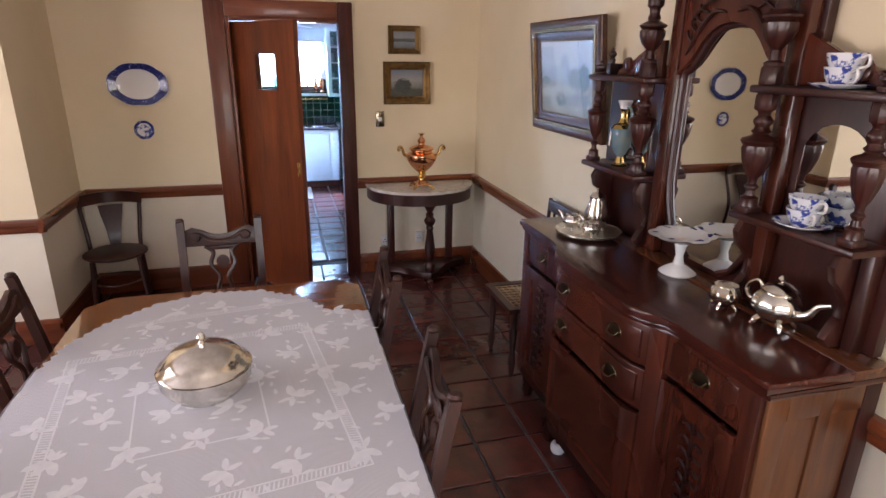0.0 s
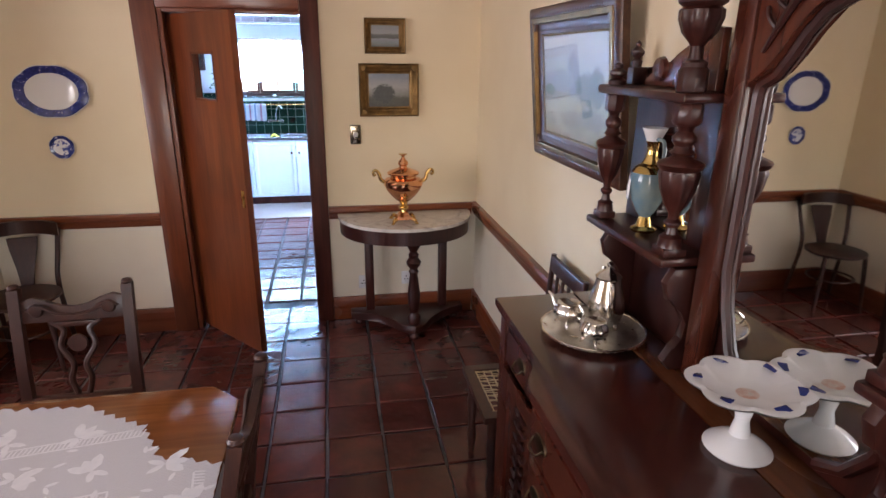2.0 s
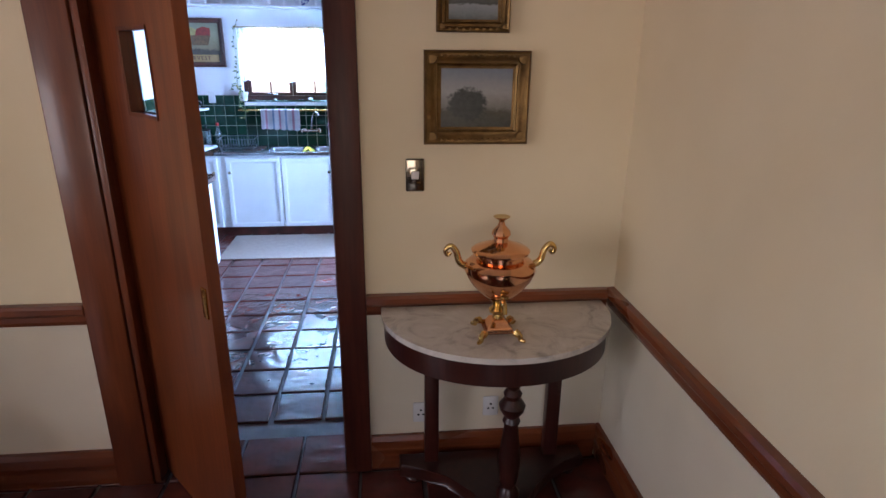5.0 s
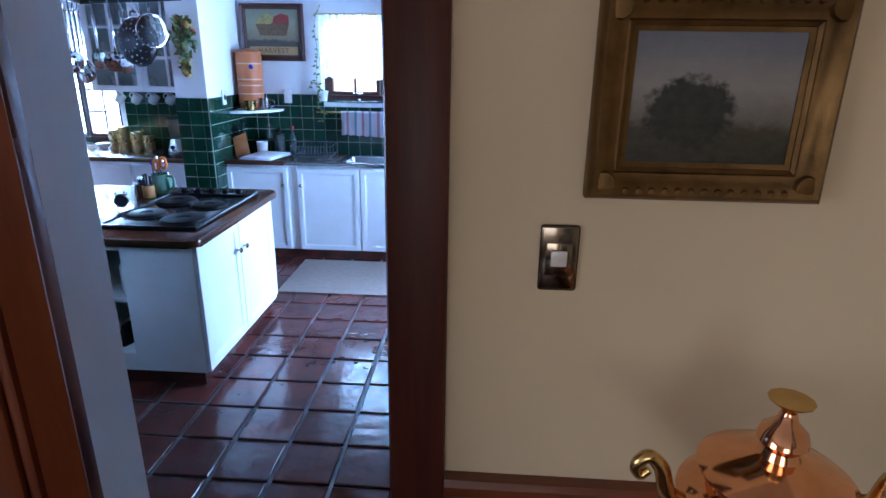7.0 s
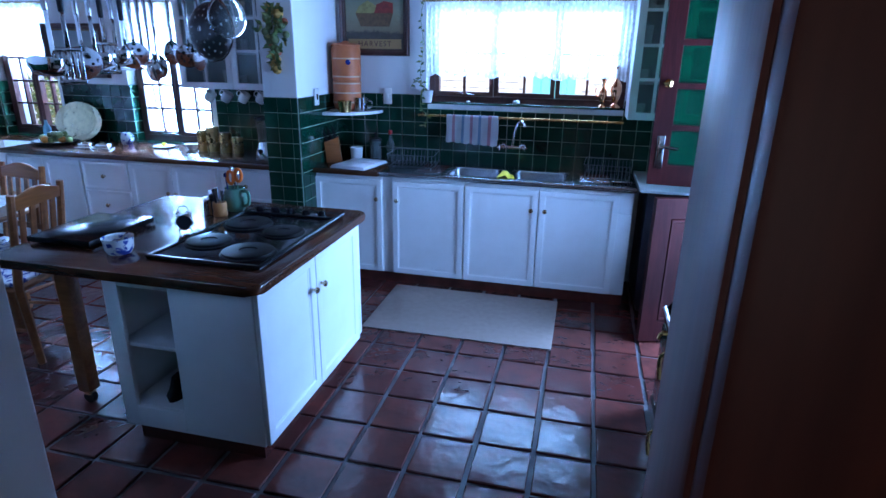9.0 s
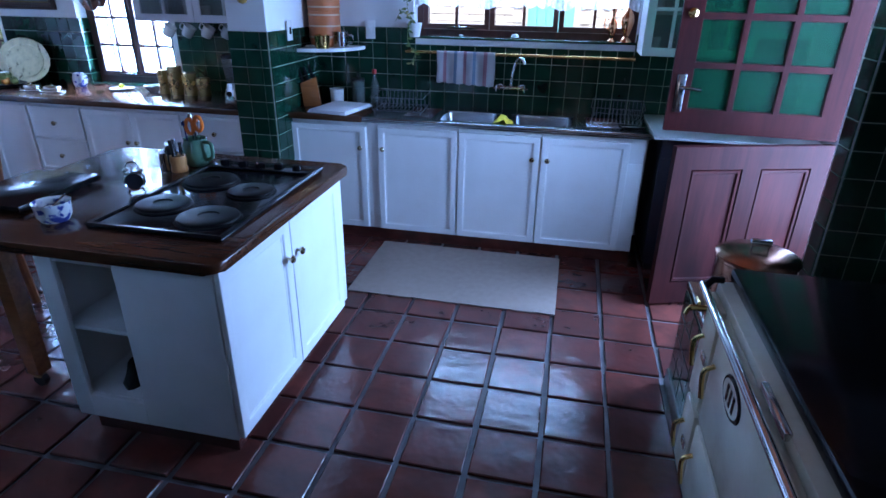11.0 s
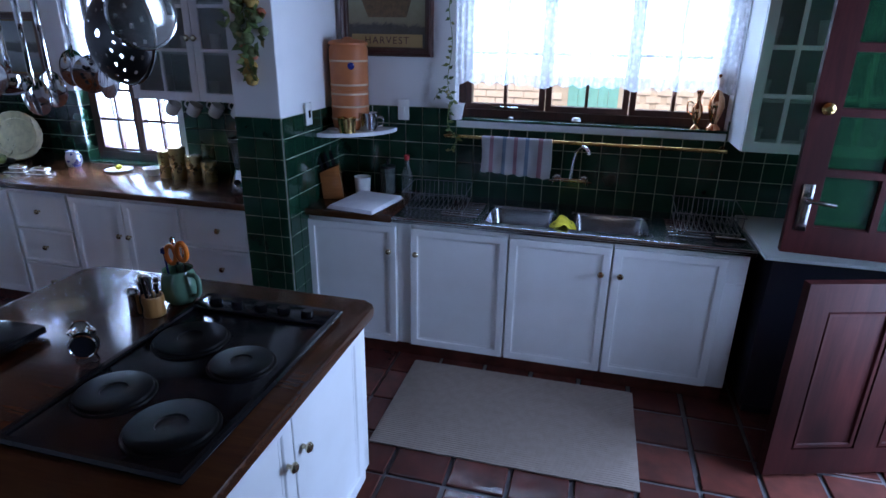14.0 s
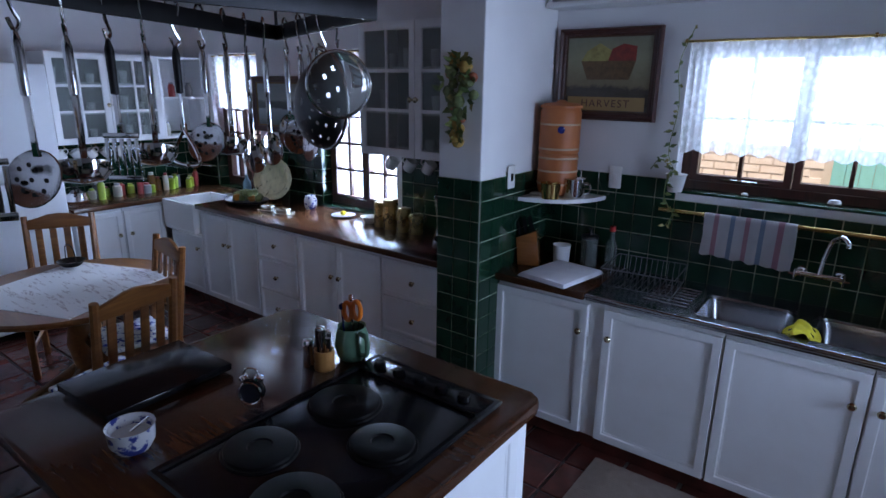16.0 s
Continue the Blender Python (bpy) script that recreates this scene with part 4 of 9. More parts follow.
def baluster(r, h):
    """A turned column: square foot, flaring urn with a rim, ball, and an eight-sided block below the shelf."""
    k = r / 0.05
    b = box(-0.030 * k, -0.030 * k, 0, 0.030 * k, 0.030 * k, 0.022, 0.003)
    lathe([(0.030 * k, 0.022), (0.026 * k, 0.045), (0.028 * k, 0.05), (0.016 * k, 0.058), (0.013 * k, 0.075), (0.021 * k, 0.085), (0.021 * k, 0.09), (0.013 * k, 0.098), (0.014 * k, 0.115), (0.026 * k, 0.135), (0.040 * k, 0.175), (r * 0.93, 0.215), (r * 0.90, 0.225), (r, 0.230), (r * 1.10, 0.240), (r, 0.247), (0.030 * k, 0.255), (0.022 * k, 0.262), (0.030 * k, 0.270), (0.022 * k, 0.278), (0.020 * k, 0.286), (0.028 * k, 0.298), (0.028 * k, 0.308), (0.017 * k, 0.322), (0.019 * k, 0.332), (0.026 * k, 0.338)], 40, bm=b)
    lathe([(0.030 * k, 0.338), (0.034 * k, 0.345), (0.034 * k, h - 0.008), (0.030 * k, h)], 8, bm=b, m=pose(0, 0, 0, 0, 0, 22.5))
    flute(b, 0.130, 0.216)
    return b


def upper_baluster(r, h):
    """The column above the upper shelf: eight-sided block, narrow neck, urn and rim."""
    k = r / 0.05
    b = lathe([(0.034 * k, 0), (0.036 * k, 0.006), (0.036 * k, 0.05), (0.030 * k, 0.058)], 8, m=pose(0, 0, 0, 0, 0, 22.5))
    lathe([(0.028 * k, 0.058), (0.030 * k, 0.068), (0.018 * k, 0.075), (0.015 * k, 0.105), (0.022 * k, 0.115), (0.038 * k, 0.135), (0.049 * k, 0.165), (0.049 * k, 0.185), (0.042 * k, 0.192), (0.054 * k, 0.200), (0.056 * k, 0.207), (0.040 * k, 0.216), (0.022 * k, 0.224), (0.026 * k, 0.235), (0.020 * k, 0.25), (0.022 * k, 0.27), (0.032 * k, 0.28), (0.032 * k, h)], 40, bm=b)
    flute(b, 0.130, 0.186)
    return b


col = mesh_of(baluster(0.044, 0.390), MAHOG, 40, "column")
big = mesh_of(baluster(0.053, 0.390), MAHOG, 40, "column")
urn = mesh_of(upper_baluster(0.050, 0.334), MAHOG, 40, "column")
cap = mesh_of(lathe([(0.026, 0), (0.028, 0.012), (0.014, 0.02), (0.026, 0.03), (0.026, 0.038), (0.012, 0.048), (0.014, 0.058), (0.0, 0.066)], 18), MAHOG, 40, "finial")
LOW, UPZ = 0.332, 0.748
SHX = 1.575
for s, yo, yi in ((1, 2.395, 2.01), (-1, 0.955, 1.345)):
    y0, y1 = sorted((yo + s * 0.045, yi - s * 0.04))
    for z in (LOW, UPZ):
        part("shelf", box(SHX - 0.042, y0, z - 0.024, BX - 0.001, y1, z, 0.007), MAHOG, om)
    for y, me_ in ((yo, col), (yi, big)):
        c = new("column", me_)
        c.parent = om
        c.matrix_local = pose(SHX, y, LOW + 0.0005)
    c = new("finial", cap)
    c.parent = om
    c.matrix_local = pose(SHX, yo, UPZ + 0.0005)
    c = new("column", urn)
    c.parent = om
    c.matrix_local = pose(SHX, yi, UPZ + 0.0005)
    part("finial", lathe([(0.016, 0), (0.018, 0.02), (0.010, 0.03), (0.022, 0.045), (0.022, 0.055), (0.008, 0.07), (0.010, 0.08), (0.0, 0.092)], 16, m=pose(BX - 0.03, yo + s * 0.032, 0.80) @ Matrix.Diagonal((0.9, 0.9, 0.85, 1))), MAHOG, om)
    part("post", box(BX - 0.05, yo + s * 0.032 - 0.02, UPZ + 0.001, BX - 0.001, yo + s * 0.032 + 0.02, 0.80, 0.004), MAHOG, om)
    part("post", box(BX - 0.04, yo + s * 0.01 - 0.02, 0.0, BX - 0.001, yo + s * 0.01 + 0.02, LOW - 0.023, 0.004), MAHOG, om)
    # scrolled bracket under the shelf
    brk = [(x * 0.75, z) for x, z in [(0.0, 0.0), (0.10, 0.0), (0.13, 0.03), (0.10, 0.07), (0.06, 0.09), (0.05, 0.14), (0.08, 0.18), (0.14, 0.21), (0.16, 0.26), (0.13, 0.30), (0.0, 0.30)]]
    part("bracket", plate([(-x, z) for x, z in brk], 0.03, 0.006, m=Matrix.Translation((BX - 0.001, yo - s * 0.03 + 0.015, 0.0)) @ pose(0, 0, 0, 90, 0, 0)), MAHOG, om)
    part("bracket", plate([(-x, z) for x, z in brk], 0.03, 0.006, m=Matrix.Translation((BX - 0.001, yi - s * 0.02 + 0.015, 0.0)) @ pose(0, 0, 0, 90, 0, 0)), MAHOG, om)
    # small arched mirror behind the shelf
    ym = (yo + yi) / 2
    sm = [(-0.115, 0.0), (-0.115, 0.20)] + [(-0.115 * math.cos(radians(a)), 0.20 + 0.10 * math.sin(radians(a))) for a in range(15, 180, 15)] + [(0.115, 0.20), (0.115, 0.0)]
    part("mirror", plate(sm, 0.004, m=Matrix.Translation((BX - 0.006, ym, LOW + 0.01)) @ up), MIRROR, om, "small arched mirror glass", smooth=None)
    # scroll crest
    cr = [(-0.17, 0.0), (0.17, 0.0), (0.17, 0.03), (0.12, 0.06), (0.09, 0.11), (0.04, 0.10), (0.02, 0.14), (-0.05, 0.19), (-0.12, 0.25), (-0.17, 0.24)] if s > 0 else [(-0.17, 0.0), (0.17, 0.0), (0.17, 0.24), (0.12, 0.25), (0.05, 0.19), (-0.02, 0.14), (-0.04, 0.10), (-0.09, 0.11), (-0.12, 0.06), (-0.17, 0.03)]
    part("crest", plate([(a_, c_ * 0.62) for a_, c_ in cr], 0.025, 0.006, m=Matrix.Translation((BX - 0.04, ym - s * 0.02, UPZ + 0.001)) @ up), MAHOG_RED, om, "carved scroll crest")
    part("roundel", lathe([(0.034, 0), (0.03, 0.012), (0.015, 0.016), (0.0, 0.016)], 20, m=pose(BX - 0.04, ym + s * 0.06, UPZ + 0.05, 0, -90, 0)), MAHOG_RED, om)

# ---- dining room: the table with its cloth ----
TX0, TX1, TY0, TY1, TTOP = -0.83, 0.375, 0.28, 2.52, 0.80
tb = empty("dining_table", pose(0, 0, 0), "polished wooden dining table with cut corners", "table")
q = 0.10
o = [(TX0 + q, TY0), (TX1 - q, TY0), (TX1, TY0 + q), (TX1, TY1 - q), (TX1 - q, TY1), (TX0 + q, TY1), (TX0, TY1 - q), (TX0, TY0 + q)]
part("tabletop", plate(o, 0.03, 0.010, m=pose(0, 0, TTOP - 0.03)), TABLEWOOD, tb)
for a in ((TX0 + 0.08, TY0 + 0.08, TX1 - 0.08, TY0 + 0.105), (TX0 + 0.08, TY1 - 0.105, TX1 - 0.08, TY1 - 0.08), (TX0 + 0.08, TY0 + 0.106, TX0 + 0.105, TY1 - 0.106), (TX1 - 0.105, TY0 + 0.106, TX1 - 0.08, TY1 - 0.106)):
    part("apron", box(a[0], a[1], TTOP - 0.13, a[2], a[3], TTOP - 0.031, 0.003), CHAIRWOOD, tb)
for x in (TX0 + 0.13, TX1 - 0.13):
    for y in (TY0 + 0.14, TY1 - 0.14):
        part("leg", lathe([(0.0, 0), (0.03, 0), (0.036, 0.06), (0.028, 0.10), (0.05, 0.22), (0.058, 0.35), (0.035, 0.48), (0.05, 0.52), (0.05, TTOP - 0.035), (0.0, TTOP - 0.035)], 18, m=pose(x, y, 0)), CHAIRWOOD, tb)

LACE, nt_, bs_ = material("white lace net", 0.9, Subsurface_Weight=0.0)
wv = nt_.nodes.new("ShaderNodeTexWave")
wv.inputs["Scale"].default_value = 110.0
nt_.links.new(coords(nt_), wv.inputs["Vector"])
lz = ramp(nt_, [(0.2, (0.48, 0.47, 0.50)), (0.8, (0.70, 0.70, 0.74))], wv.outputs["Fac"])
lb = noise_tex(nt_, coords(nt_), 6, 3)
nt_.links.new(mix(nt_, ramp(nt_, [(0.3, (0, 0, 0)), (0.8, (0.5, 0.5, 0.5))], lb), lz, (0.60, 0.59, 0.63)), bs_.inputs["Base Color"])
bump(nt_, bs_, wv.outputs["Fac"], 0.4, 0.001)
THREAD = paint("white lace thread", (0.80, 0.80, 0.83), 0.85, (0.72, 0.72, 0.76), 30)
cl = empty("tablecloth", pose(0, 0, TTOP + 0.0015), "white lace tablecloth with flower motifs and a jagged edge", "tablecloth")
rim = [(0.372, 0.30), (0.372, 2.10), (0.20, 2.15), (0.12, 2.31), (-0.09, 2.45), (-0.34, 2.47), (-0.54, 2.38), (-0.70, 2.22), (-0.79, 2.05), (-0.828, 1.85), (-0.828, 0.30)]
edge_ = []
rr = random.Random(3)
for (x0, y0), (x1, y1) in zip(rim, rim[1:] + rim[:1]):
    n = max(2, int(math.hypot(x1 - x0, y1 - y0) / 0.022))
    inner = not (abs(x0 - x1) < 0.02 and abs(x0) > 0.3) and not (y0 < 0.3 and y1 < 0.3)
    for k in range(n):
        u = k / n
        off = (0.012 if k % 2 else -0.006) + rr.uniform(-0.004, 0.004) if inner else rr.uniform(-0.002, 0.002)
        nx_, ny_ = (y1 - y0), -(x1 - x0)
        L = math.hypot(nx_, ny_)
        edge_.append((x0 + (x1 - x0) * u - nx_ / L * off, y0 + (y1 - y0) * u - ny_ / L * off))
part("cloth", plate(edge_, 0.002, m=pose(0, 0, 0)), LACE, cl, smooth=None)
for x in (0.3765, -0.8345):
    b = bmesh.new()
    n = 90
    top = [b.verts.new((x, 0.30 + 1.80 * k / n - (0.2 * k / n if x < 0 else 0), 0.002)) for k in range(n + 1)]
    low = [b.verts.new((x + 0.006 * math.sin(k * 0.5) * (1 if x > 0 else -1) + (0.006 if x > 0 else -0.006), v.co.y, -0.11 - (0.012 if k % 2 else 0.0) - 0.01 * math.sin(k * 0.31))) for k, v in enumerate(top)]
    for k in range(n):
        b.faces.new((top[k], top[k + 1], low[k + 1], low[k]))
    part("overhang", b, LACE, cl)


def petal(bm, x, y, a, l, w, z=0.0022):
    """One raised petal of thread."""
    pts = [(0, 0), (0.35 * l, 0.5 * w), (0.75 * l, 0.42 * w), (l, 0.0), (0.8 * l, -0.38 * w), (0.35 * l, -0.5 * w)]
    c, s = math.cos(a), math.sin(a)
    bm.faces.new([bm.verts.new((x + c * p - s * q_, y + s * p + c * q_, z + 0.0006 * (p / l))) for p, q_ in pts])


def inside_cloth(x, y):
    return -0.77 < x < 0.33 and 0.32 < y < 2.38 and y < 2.06 + (0.33 - x) * 1.1 and y < 1.78 + (x + 0.83) * 1.7


b = bmesh.new()
for gx in range(-7, 8):
    for gy in range(-10, 10):
        x, y = -0.24 + (gx + (gy % 2) * 0.5) * 0.185, 1.32 + gy * 0.16
        if not inside_cloth(x, y):
            continue
        a0 = rr.uniform(0, 6.28)
        for k, (l, w) in enumerate(((0.075, 0.034), (0.062, 0.028), (0.07, 0.03), (0.05, 0.02), (0.055, 0.02))):
            petal(b, x, y, a0 + (-0.9, -0.25, 0.5, 2.4, 3.5)[k] + rr.uniform(-0.1, 0.1), l * rr.uniform(0.85, 1.15), w)
        for k in range(3):
            petal(b, x + rr.uniform(-0.08, 0.08), y + rr.uniform(-0.08, 0.08), rr.uniform(0, 6.28), 0.035, 0.013)
tagged(part("lace_pattern", b, THREAD, cl, "raised white lace flowers", smooth=None), kind="stuff")
b = bmesh.new()
for half, w in ((0.21, 0.006), (0.44, 0.006), (0.475, 0.006), (0.70, 0.006), (0.735, 0.006)):
    pts = [Matrix.Rotation(radians(8), 3, "Z") @ Vector((sx * half * 0.9, sy * half, 0)) + Vector((-0.25, 1.50, 0.0024)) for sx, sy in ((-1, -1), (1, -1), (1, 1), (-1, 1))]
    for k in range(4):
        p, q2 = pts[k], pts[(k + 1) % 4]
        d = (q2 - p).normalized()
        n_ = Vector((-d.y, d.x, 0)) * w / 2
        steps = max(1, int((q2 - p).length / 0.03))
        for s_ in range(steps):
            u0, u1 = p + (q2 - p) * s_ / steps, p + (q2 - p) * (s_ + 1) / steps
            if inside_cloth(u0.x, u0.y) and inside_cloth(u1.x, u1.y):
                b.faces.new([b.verts.new(v) for v in (u0 - n_, u1 - n_, u1 + n_, u0 + n_)])
for half in (0.4575, 0.7175):
    pts = [Matrix.Rotation(radians(8), 3, "Z") @ Vector((sx * half * 0.9, sy * half, 0)) + Vector((-0.25, 1.50, 0.0024)) for sx, sy in ((-1, -1), (1, -1), (1, 1), (-1, 1))]
    for k in range(4):
        p, q2 = pts[k], pts[(k + 1) % 4]
        d = (q2 - p).normalized()
        n_ = Vector((-d.y, d.x, 0)) * 0.013
        steps = int((q2 - p).length / 0.012)
        for s_ in range(steps):
            c_ = p + (q2 - p) * (s_ + 0.5) / steps
            if inside_cloth(c_.x, c_.y):
                b.faces.new([b.verts.new(v) for v in (c_ - n_ - d * 0.0025, c_ + n_ - d * 0.0025 + d * 0.006, c_ + n_ + d * 0.0085, c_ - n_ + d * 0.0025)])
tagged(part("lace_trim", b, THREAD, cl, "open-work lace bands", smooth=None), kind="stuff")

tur = empty("tureen", pose(-0.232, 1.575, TTOP + 0.004) @ Matrix.Diagonal((1.03, 1.03, 1.14, 1)), "round silver-plated tureen with a domed lid", "tureen")
part("bowl", lathe([(0.0, 0.0), (0.088, 0.0), (0.096, 0.006), (0.100, 0.014), (0.124, 0.030), (0.137, 0.052), (0.136, 0.070), (0.142, 0.08), (0.142, 0.085), (0.13, 0.086), (0.12, 0.07), (0.0, 0.03)], 40), SILVER, tur)
lid = part("lid", lathe([(0.138, 0.086), (0.143, 0.090), (0.138, 0.096), (0.125, 0.102), (0.118, 0.115), (0.095, 0.135), (0.055, 0.150), (0.022, 0.156), (0.012, 0.160), (0.0, 0.161)], 40), SILVER, tur)
part("finial", lathe([(0.012, 0.160), (0.007, 0.167), (0.014, 0.178), (0.010, 0.187), (0.0, 0.192)], 16), SILVER, lid)

# ---- dining chairs ----


def dining_chair(m):
    c = empty("dining_chair", m, "dark carved wooden dining chair with a pierced back splat", "chair", "dining chairs round the table")
    w, d, sh, h = 0.43, 0.42, 0.46, 1.02
    part("seat", box(-w / 2, -d / 2, sh - 0.05, w / 2, d / 2, sh, 0.012), CHAIRWOOD, c)
    for s in (-1, 1):
        part("leg", lathe([(0.0, 0), (0.017, 0), (0.024, 0.12), (0.018, 0.20), (0.028, 0.32), (0.02, 0.36), (0.026, sh - 0.052), (0.0, sh - 0.052)], 14, m=pose(s * (w / 2 - 0.03), -d / 2 + 0.03, 0)), CHAIRWOOD, c)
        b = bmesh.new()
        zs = [0.0, 0.25, 0.46, 0.70, 0.90, h]
        ys_ = [d / 2 + 0.03, d / 2 - 0.005, d / 2 - 0.012, d / 2 + 0.015, d / 2 + 0.05, d / 2 + 0.075]
        rows = [[b.verts.new((s * (w / 2 - 0.02) + ex * 0.019, y + ey * 0.017, z)) for ex, ey in ((-1, -1), (1, -1), (1, 1), (-1, 1))] for z, y in zip(zs, ys_)]
        for p, q_ in zip(rows, rows[1:]):
            for k in range(4):
                b.faces.new((p[k], p[(k + 1) % 4], q_[(k + 1) % 4], q_[k]))
        b.faces.new(rows[0])
        b.faces.new(rows[-1])
        part("back_post", b, CHAIRWOOD, c)
        part("finial", lathe([(0.018, 0), (0.021, 0.008), (0.016, 0.016), (0.0, 0.02)], 12, m=pose(s * (w / 2 - 0.02), d / 2 + 0.075, h)), CHAIRWOOD, c)
    crest = [(-0.185, 0.0), (0.185, 0.0), (0.185, 0.085), (0.14, 0.10), (0.09, 0.085), (0.04, 0.055), (0.0, 0.05), (-0.04, 0.055), (-0.09, 0.085), (-0.14, 0.10), (-0.185, 0.085)]
    cr = part("crest_rail", plate(crest, 0.024, 0.006, m=pose(0, d / 2 + 0.068, 0.885, 80, 0, 0)), CHAIRWOOD, c)
    b = bmesh.new()
    for s in (-1, 1):
        tube(curve([(s * 0.16, d / 2 + 0.05, 0.94), (s * 0.11, d / 2 + 0.045, 0.955), (s * 0.06, d / 2 + 0.045, 0.925), (0, d / 2 + 0.045, 0.915)], 4), [0.005 + 0.004 * math.sin(k * 0.26) for k in range(13)], 6, bm=b)
        lathe([(0.028, 0), (0.022, 0.008), (0.0, 0.010)], 12, bm=b, m=pose(s * 0.125, d / 2 + 0.047, 0.94, 90, 0, 0))
    part("carving", b, CHAIRWOOD, cr)
    part("lower_rail", box(-0.185, d / 2 - 0.012, 0.56, 0.185, d / 2 + 0.012, 0.60, 0.004), CHAIRWOOD, c)
    # pierced lyre splat
    b = bmesh.new()
    yb = d / 2 + 0.03
    for s in (-1, 1):
        tube(curve([(s * 0.02, yb - 0.03, 0.60), (s * 0.035, yb - 0.022, 0.66), (s * 0.022, yb - 0.012, 0.72), (s * 0.06, yb + 0.005, 0.79), (s * 0.045, yb + 0.018, 0.85), (s * 0.085, yb + 0.028, 0.885)], 5), 0.011, 8, bm=b)
    lathe([(0.034, -0.008), (0.034, 0.008), (0.0, 0.01)], 14, bm=b, m=pose(0, yb + 0.006, 0.80, 85, 0, 0))
    box(-0.075, yb + 0.018, 0.862, 0.075, yb + 0.036, 0.885, 0.004, bm=b)
    part("splat", b, CHAIRWOOD, c)
    for z in (0.16, 0.22):
        part("stretcher", tube([(-(w / 2 - 0.03), -d / 2 + 0.03, z), (w / 2 - 0.03, -d / 2 + 0.03, z)] if z > 0.2 else [(-(w / 2 - 0.03), d / 2, z), (w / 2 - 0.03, d / 2, z)], 0.010, 8), CHAIRWOOD, c)
    return c


ch = dining_chair(pose(-0.285, 2.68, 0, 0, 0, 2))
for m in (pose(0.185, 2.08, 0, 0, 0, -92), pose(0.185, 1.245, 0, 0, 0, -96), pose(-0.72, 2.08, 0, 0, 0, 91), pose(-0.72, 1.20, 0, 0, 0, 90)):
    copy_thing(ch, m)

# bentwood chair in the corner
bw = empty("bentwood_chair", pose(-1.20, 4.36, 0, 0, 0, 12), "dark bentwood chair with a curved back rail", "chair")
part("seat", lathe([(0.0, 0.435), (0.19, 0.435), (0.205, 0.445), (0.205, 0.458), (0.19, 0.464), (0.0, 0.455)], 32, m=pose(0, -0.02, 0) @ Matrix.Diagonal((1.05, 1.0, 1, 1))), CHAIRWOOD, bw)
for x, y, dx, dy in ((-0.15, -0.15, -0.03, -0.04), (0.15, -0.15, 0.03, -0.04)):
    part("leg", tube([(x, y, 0.436), (x + dx * 0.5, y + dy * 0.5, 0.22), (x + dx, y + dy, 0.0)], [0.017, 0.016, 0.012], 12), CHAIRWOOD, bw)
for s in (-1, 1):
    part("back_leg", tube(curve([(s * 0.185, 0.22, 0.0), (s * 0.17, 0.15, 0.44), (s * 0.19, 0.20, 0.66), (s * 0.205, 0.25, 0.80)]), 0.015, 12), CHAIRWOOD, bw)
cr = [(x, 0.27 + 0.05 - 2.1 * (abs(x) ** 2) * 1.3) for x in [k * 0.0275 - 0.22 for k in range(17)]]
b = plate(cr + [(x, y - 0.028) for x, y in reversed(cr)], 0.085, 0.008, m=pose(0, 0, 0.765))
part("crest_rail", b, CHAIRWOOD, bw)
part("splat", plate([(-0.035, 0), (0.035, 0), (0.05, 0.12), (0.075, 0.24), (0.085, 0.31), (-0.085, 0.31), (-0.075, 0.24), (-0.05, 0.12)], 0.012, 0.004, m=pose(0, 0.175, 0.455, 72, 0, 0)), CHAIRWOOD, bw)
part("seat_ring", tube([(0.165 * math.cos(radians(a)), -0.02 + 0.155 * math.sin(radians(a)), 0.24) for a in range(0, 360, 15)], 0.009, 8, closed=True), CHAIRWOOD, bw)

# cane-seated chair against the wall beside the sideboard
cc = empty("cane_chair", pose(1.475, 2.86, 0, 0, 0, -90), "low dark wooden chair with a woven cane seat", "chair")
part("seat_frame", frame_bm(0.34, 0.30, [(0, -0.012), (0, 0.012), (0.045, 0.012), (0.045, -0.018), (0, -0.012)], m=pose(0, -0.01, 0.45, -90)), CHAIRWOOD, cc)
CANE = paint("pale woven cane", (0.55, 0.42, 0.25), 0.6)
b = bmesh.new()
for k in range(9):
    tube([(-0.17, -0.15 + k * 0.035, 0.452), (0.17, -0.15 + k * 0.035, 0.452)], 0.003, 6, bm=b)
    tube([(-0.16 + k * 0.04, -0.16, 0.454), (-0.16 + k * 0.04, 0.14, 0.454)], 0.003, 6, bm=b)
    tube([(-0.17 + k * 0.03, -0.16, 0.456), (-0.05 + k * 0.025, 0.14, 0.456)], 0.002, 6, bm=b)
part("cane_seat", b, CANE, cc, "woven pale cane")
for x, y in ((-0.18, -0.16), (0.18, -0.16)):
    part("leg", lathe([(0.0, 0), (0.012, 0), (0.016, 0.03), (0.024, 0.10), (0.016, 0.16), (0.026, 0.30), (0.018, 0.34), (0.024, 0.36), (0.024, 0.436), (0.0, 0.436)], 14, m=pose(x, y, 0)), CHAIRWOOD, cc)
for s in (-1, 1):
    part("back_post", tube([(s * 0.17, 0.17, 0), (s * 0.17, 0.16, 0.45), (s * 0.175, 0.20, 1.02)], [0.015, 0.017, 0.012], 10), CHAIRWOOD, cc)
part("top_rail", box(-0.175, 0.187, 0.94, 0.175, 0.209, 1.015, 0.008), CHAIRWOOD, cc)
part("mid_rail", box(-0.165, 0.168, 0.60, 0.165, 0.186, 0.64, 0.006), CHAIRWOOD, cc)
for k in range(4):
    part("spindle", tube([(-0.10 + k * 0.066, 0.178, 0.64), (-0.10 + k * 0.066, 0.194, 0.94)], 0.008, 8), CHAIRWOOD, cc)

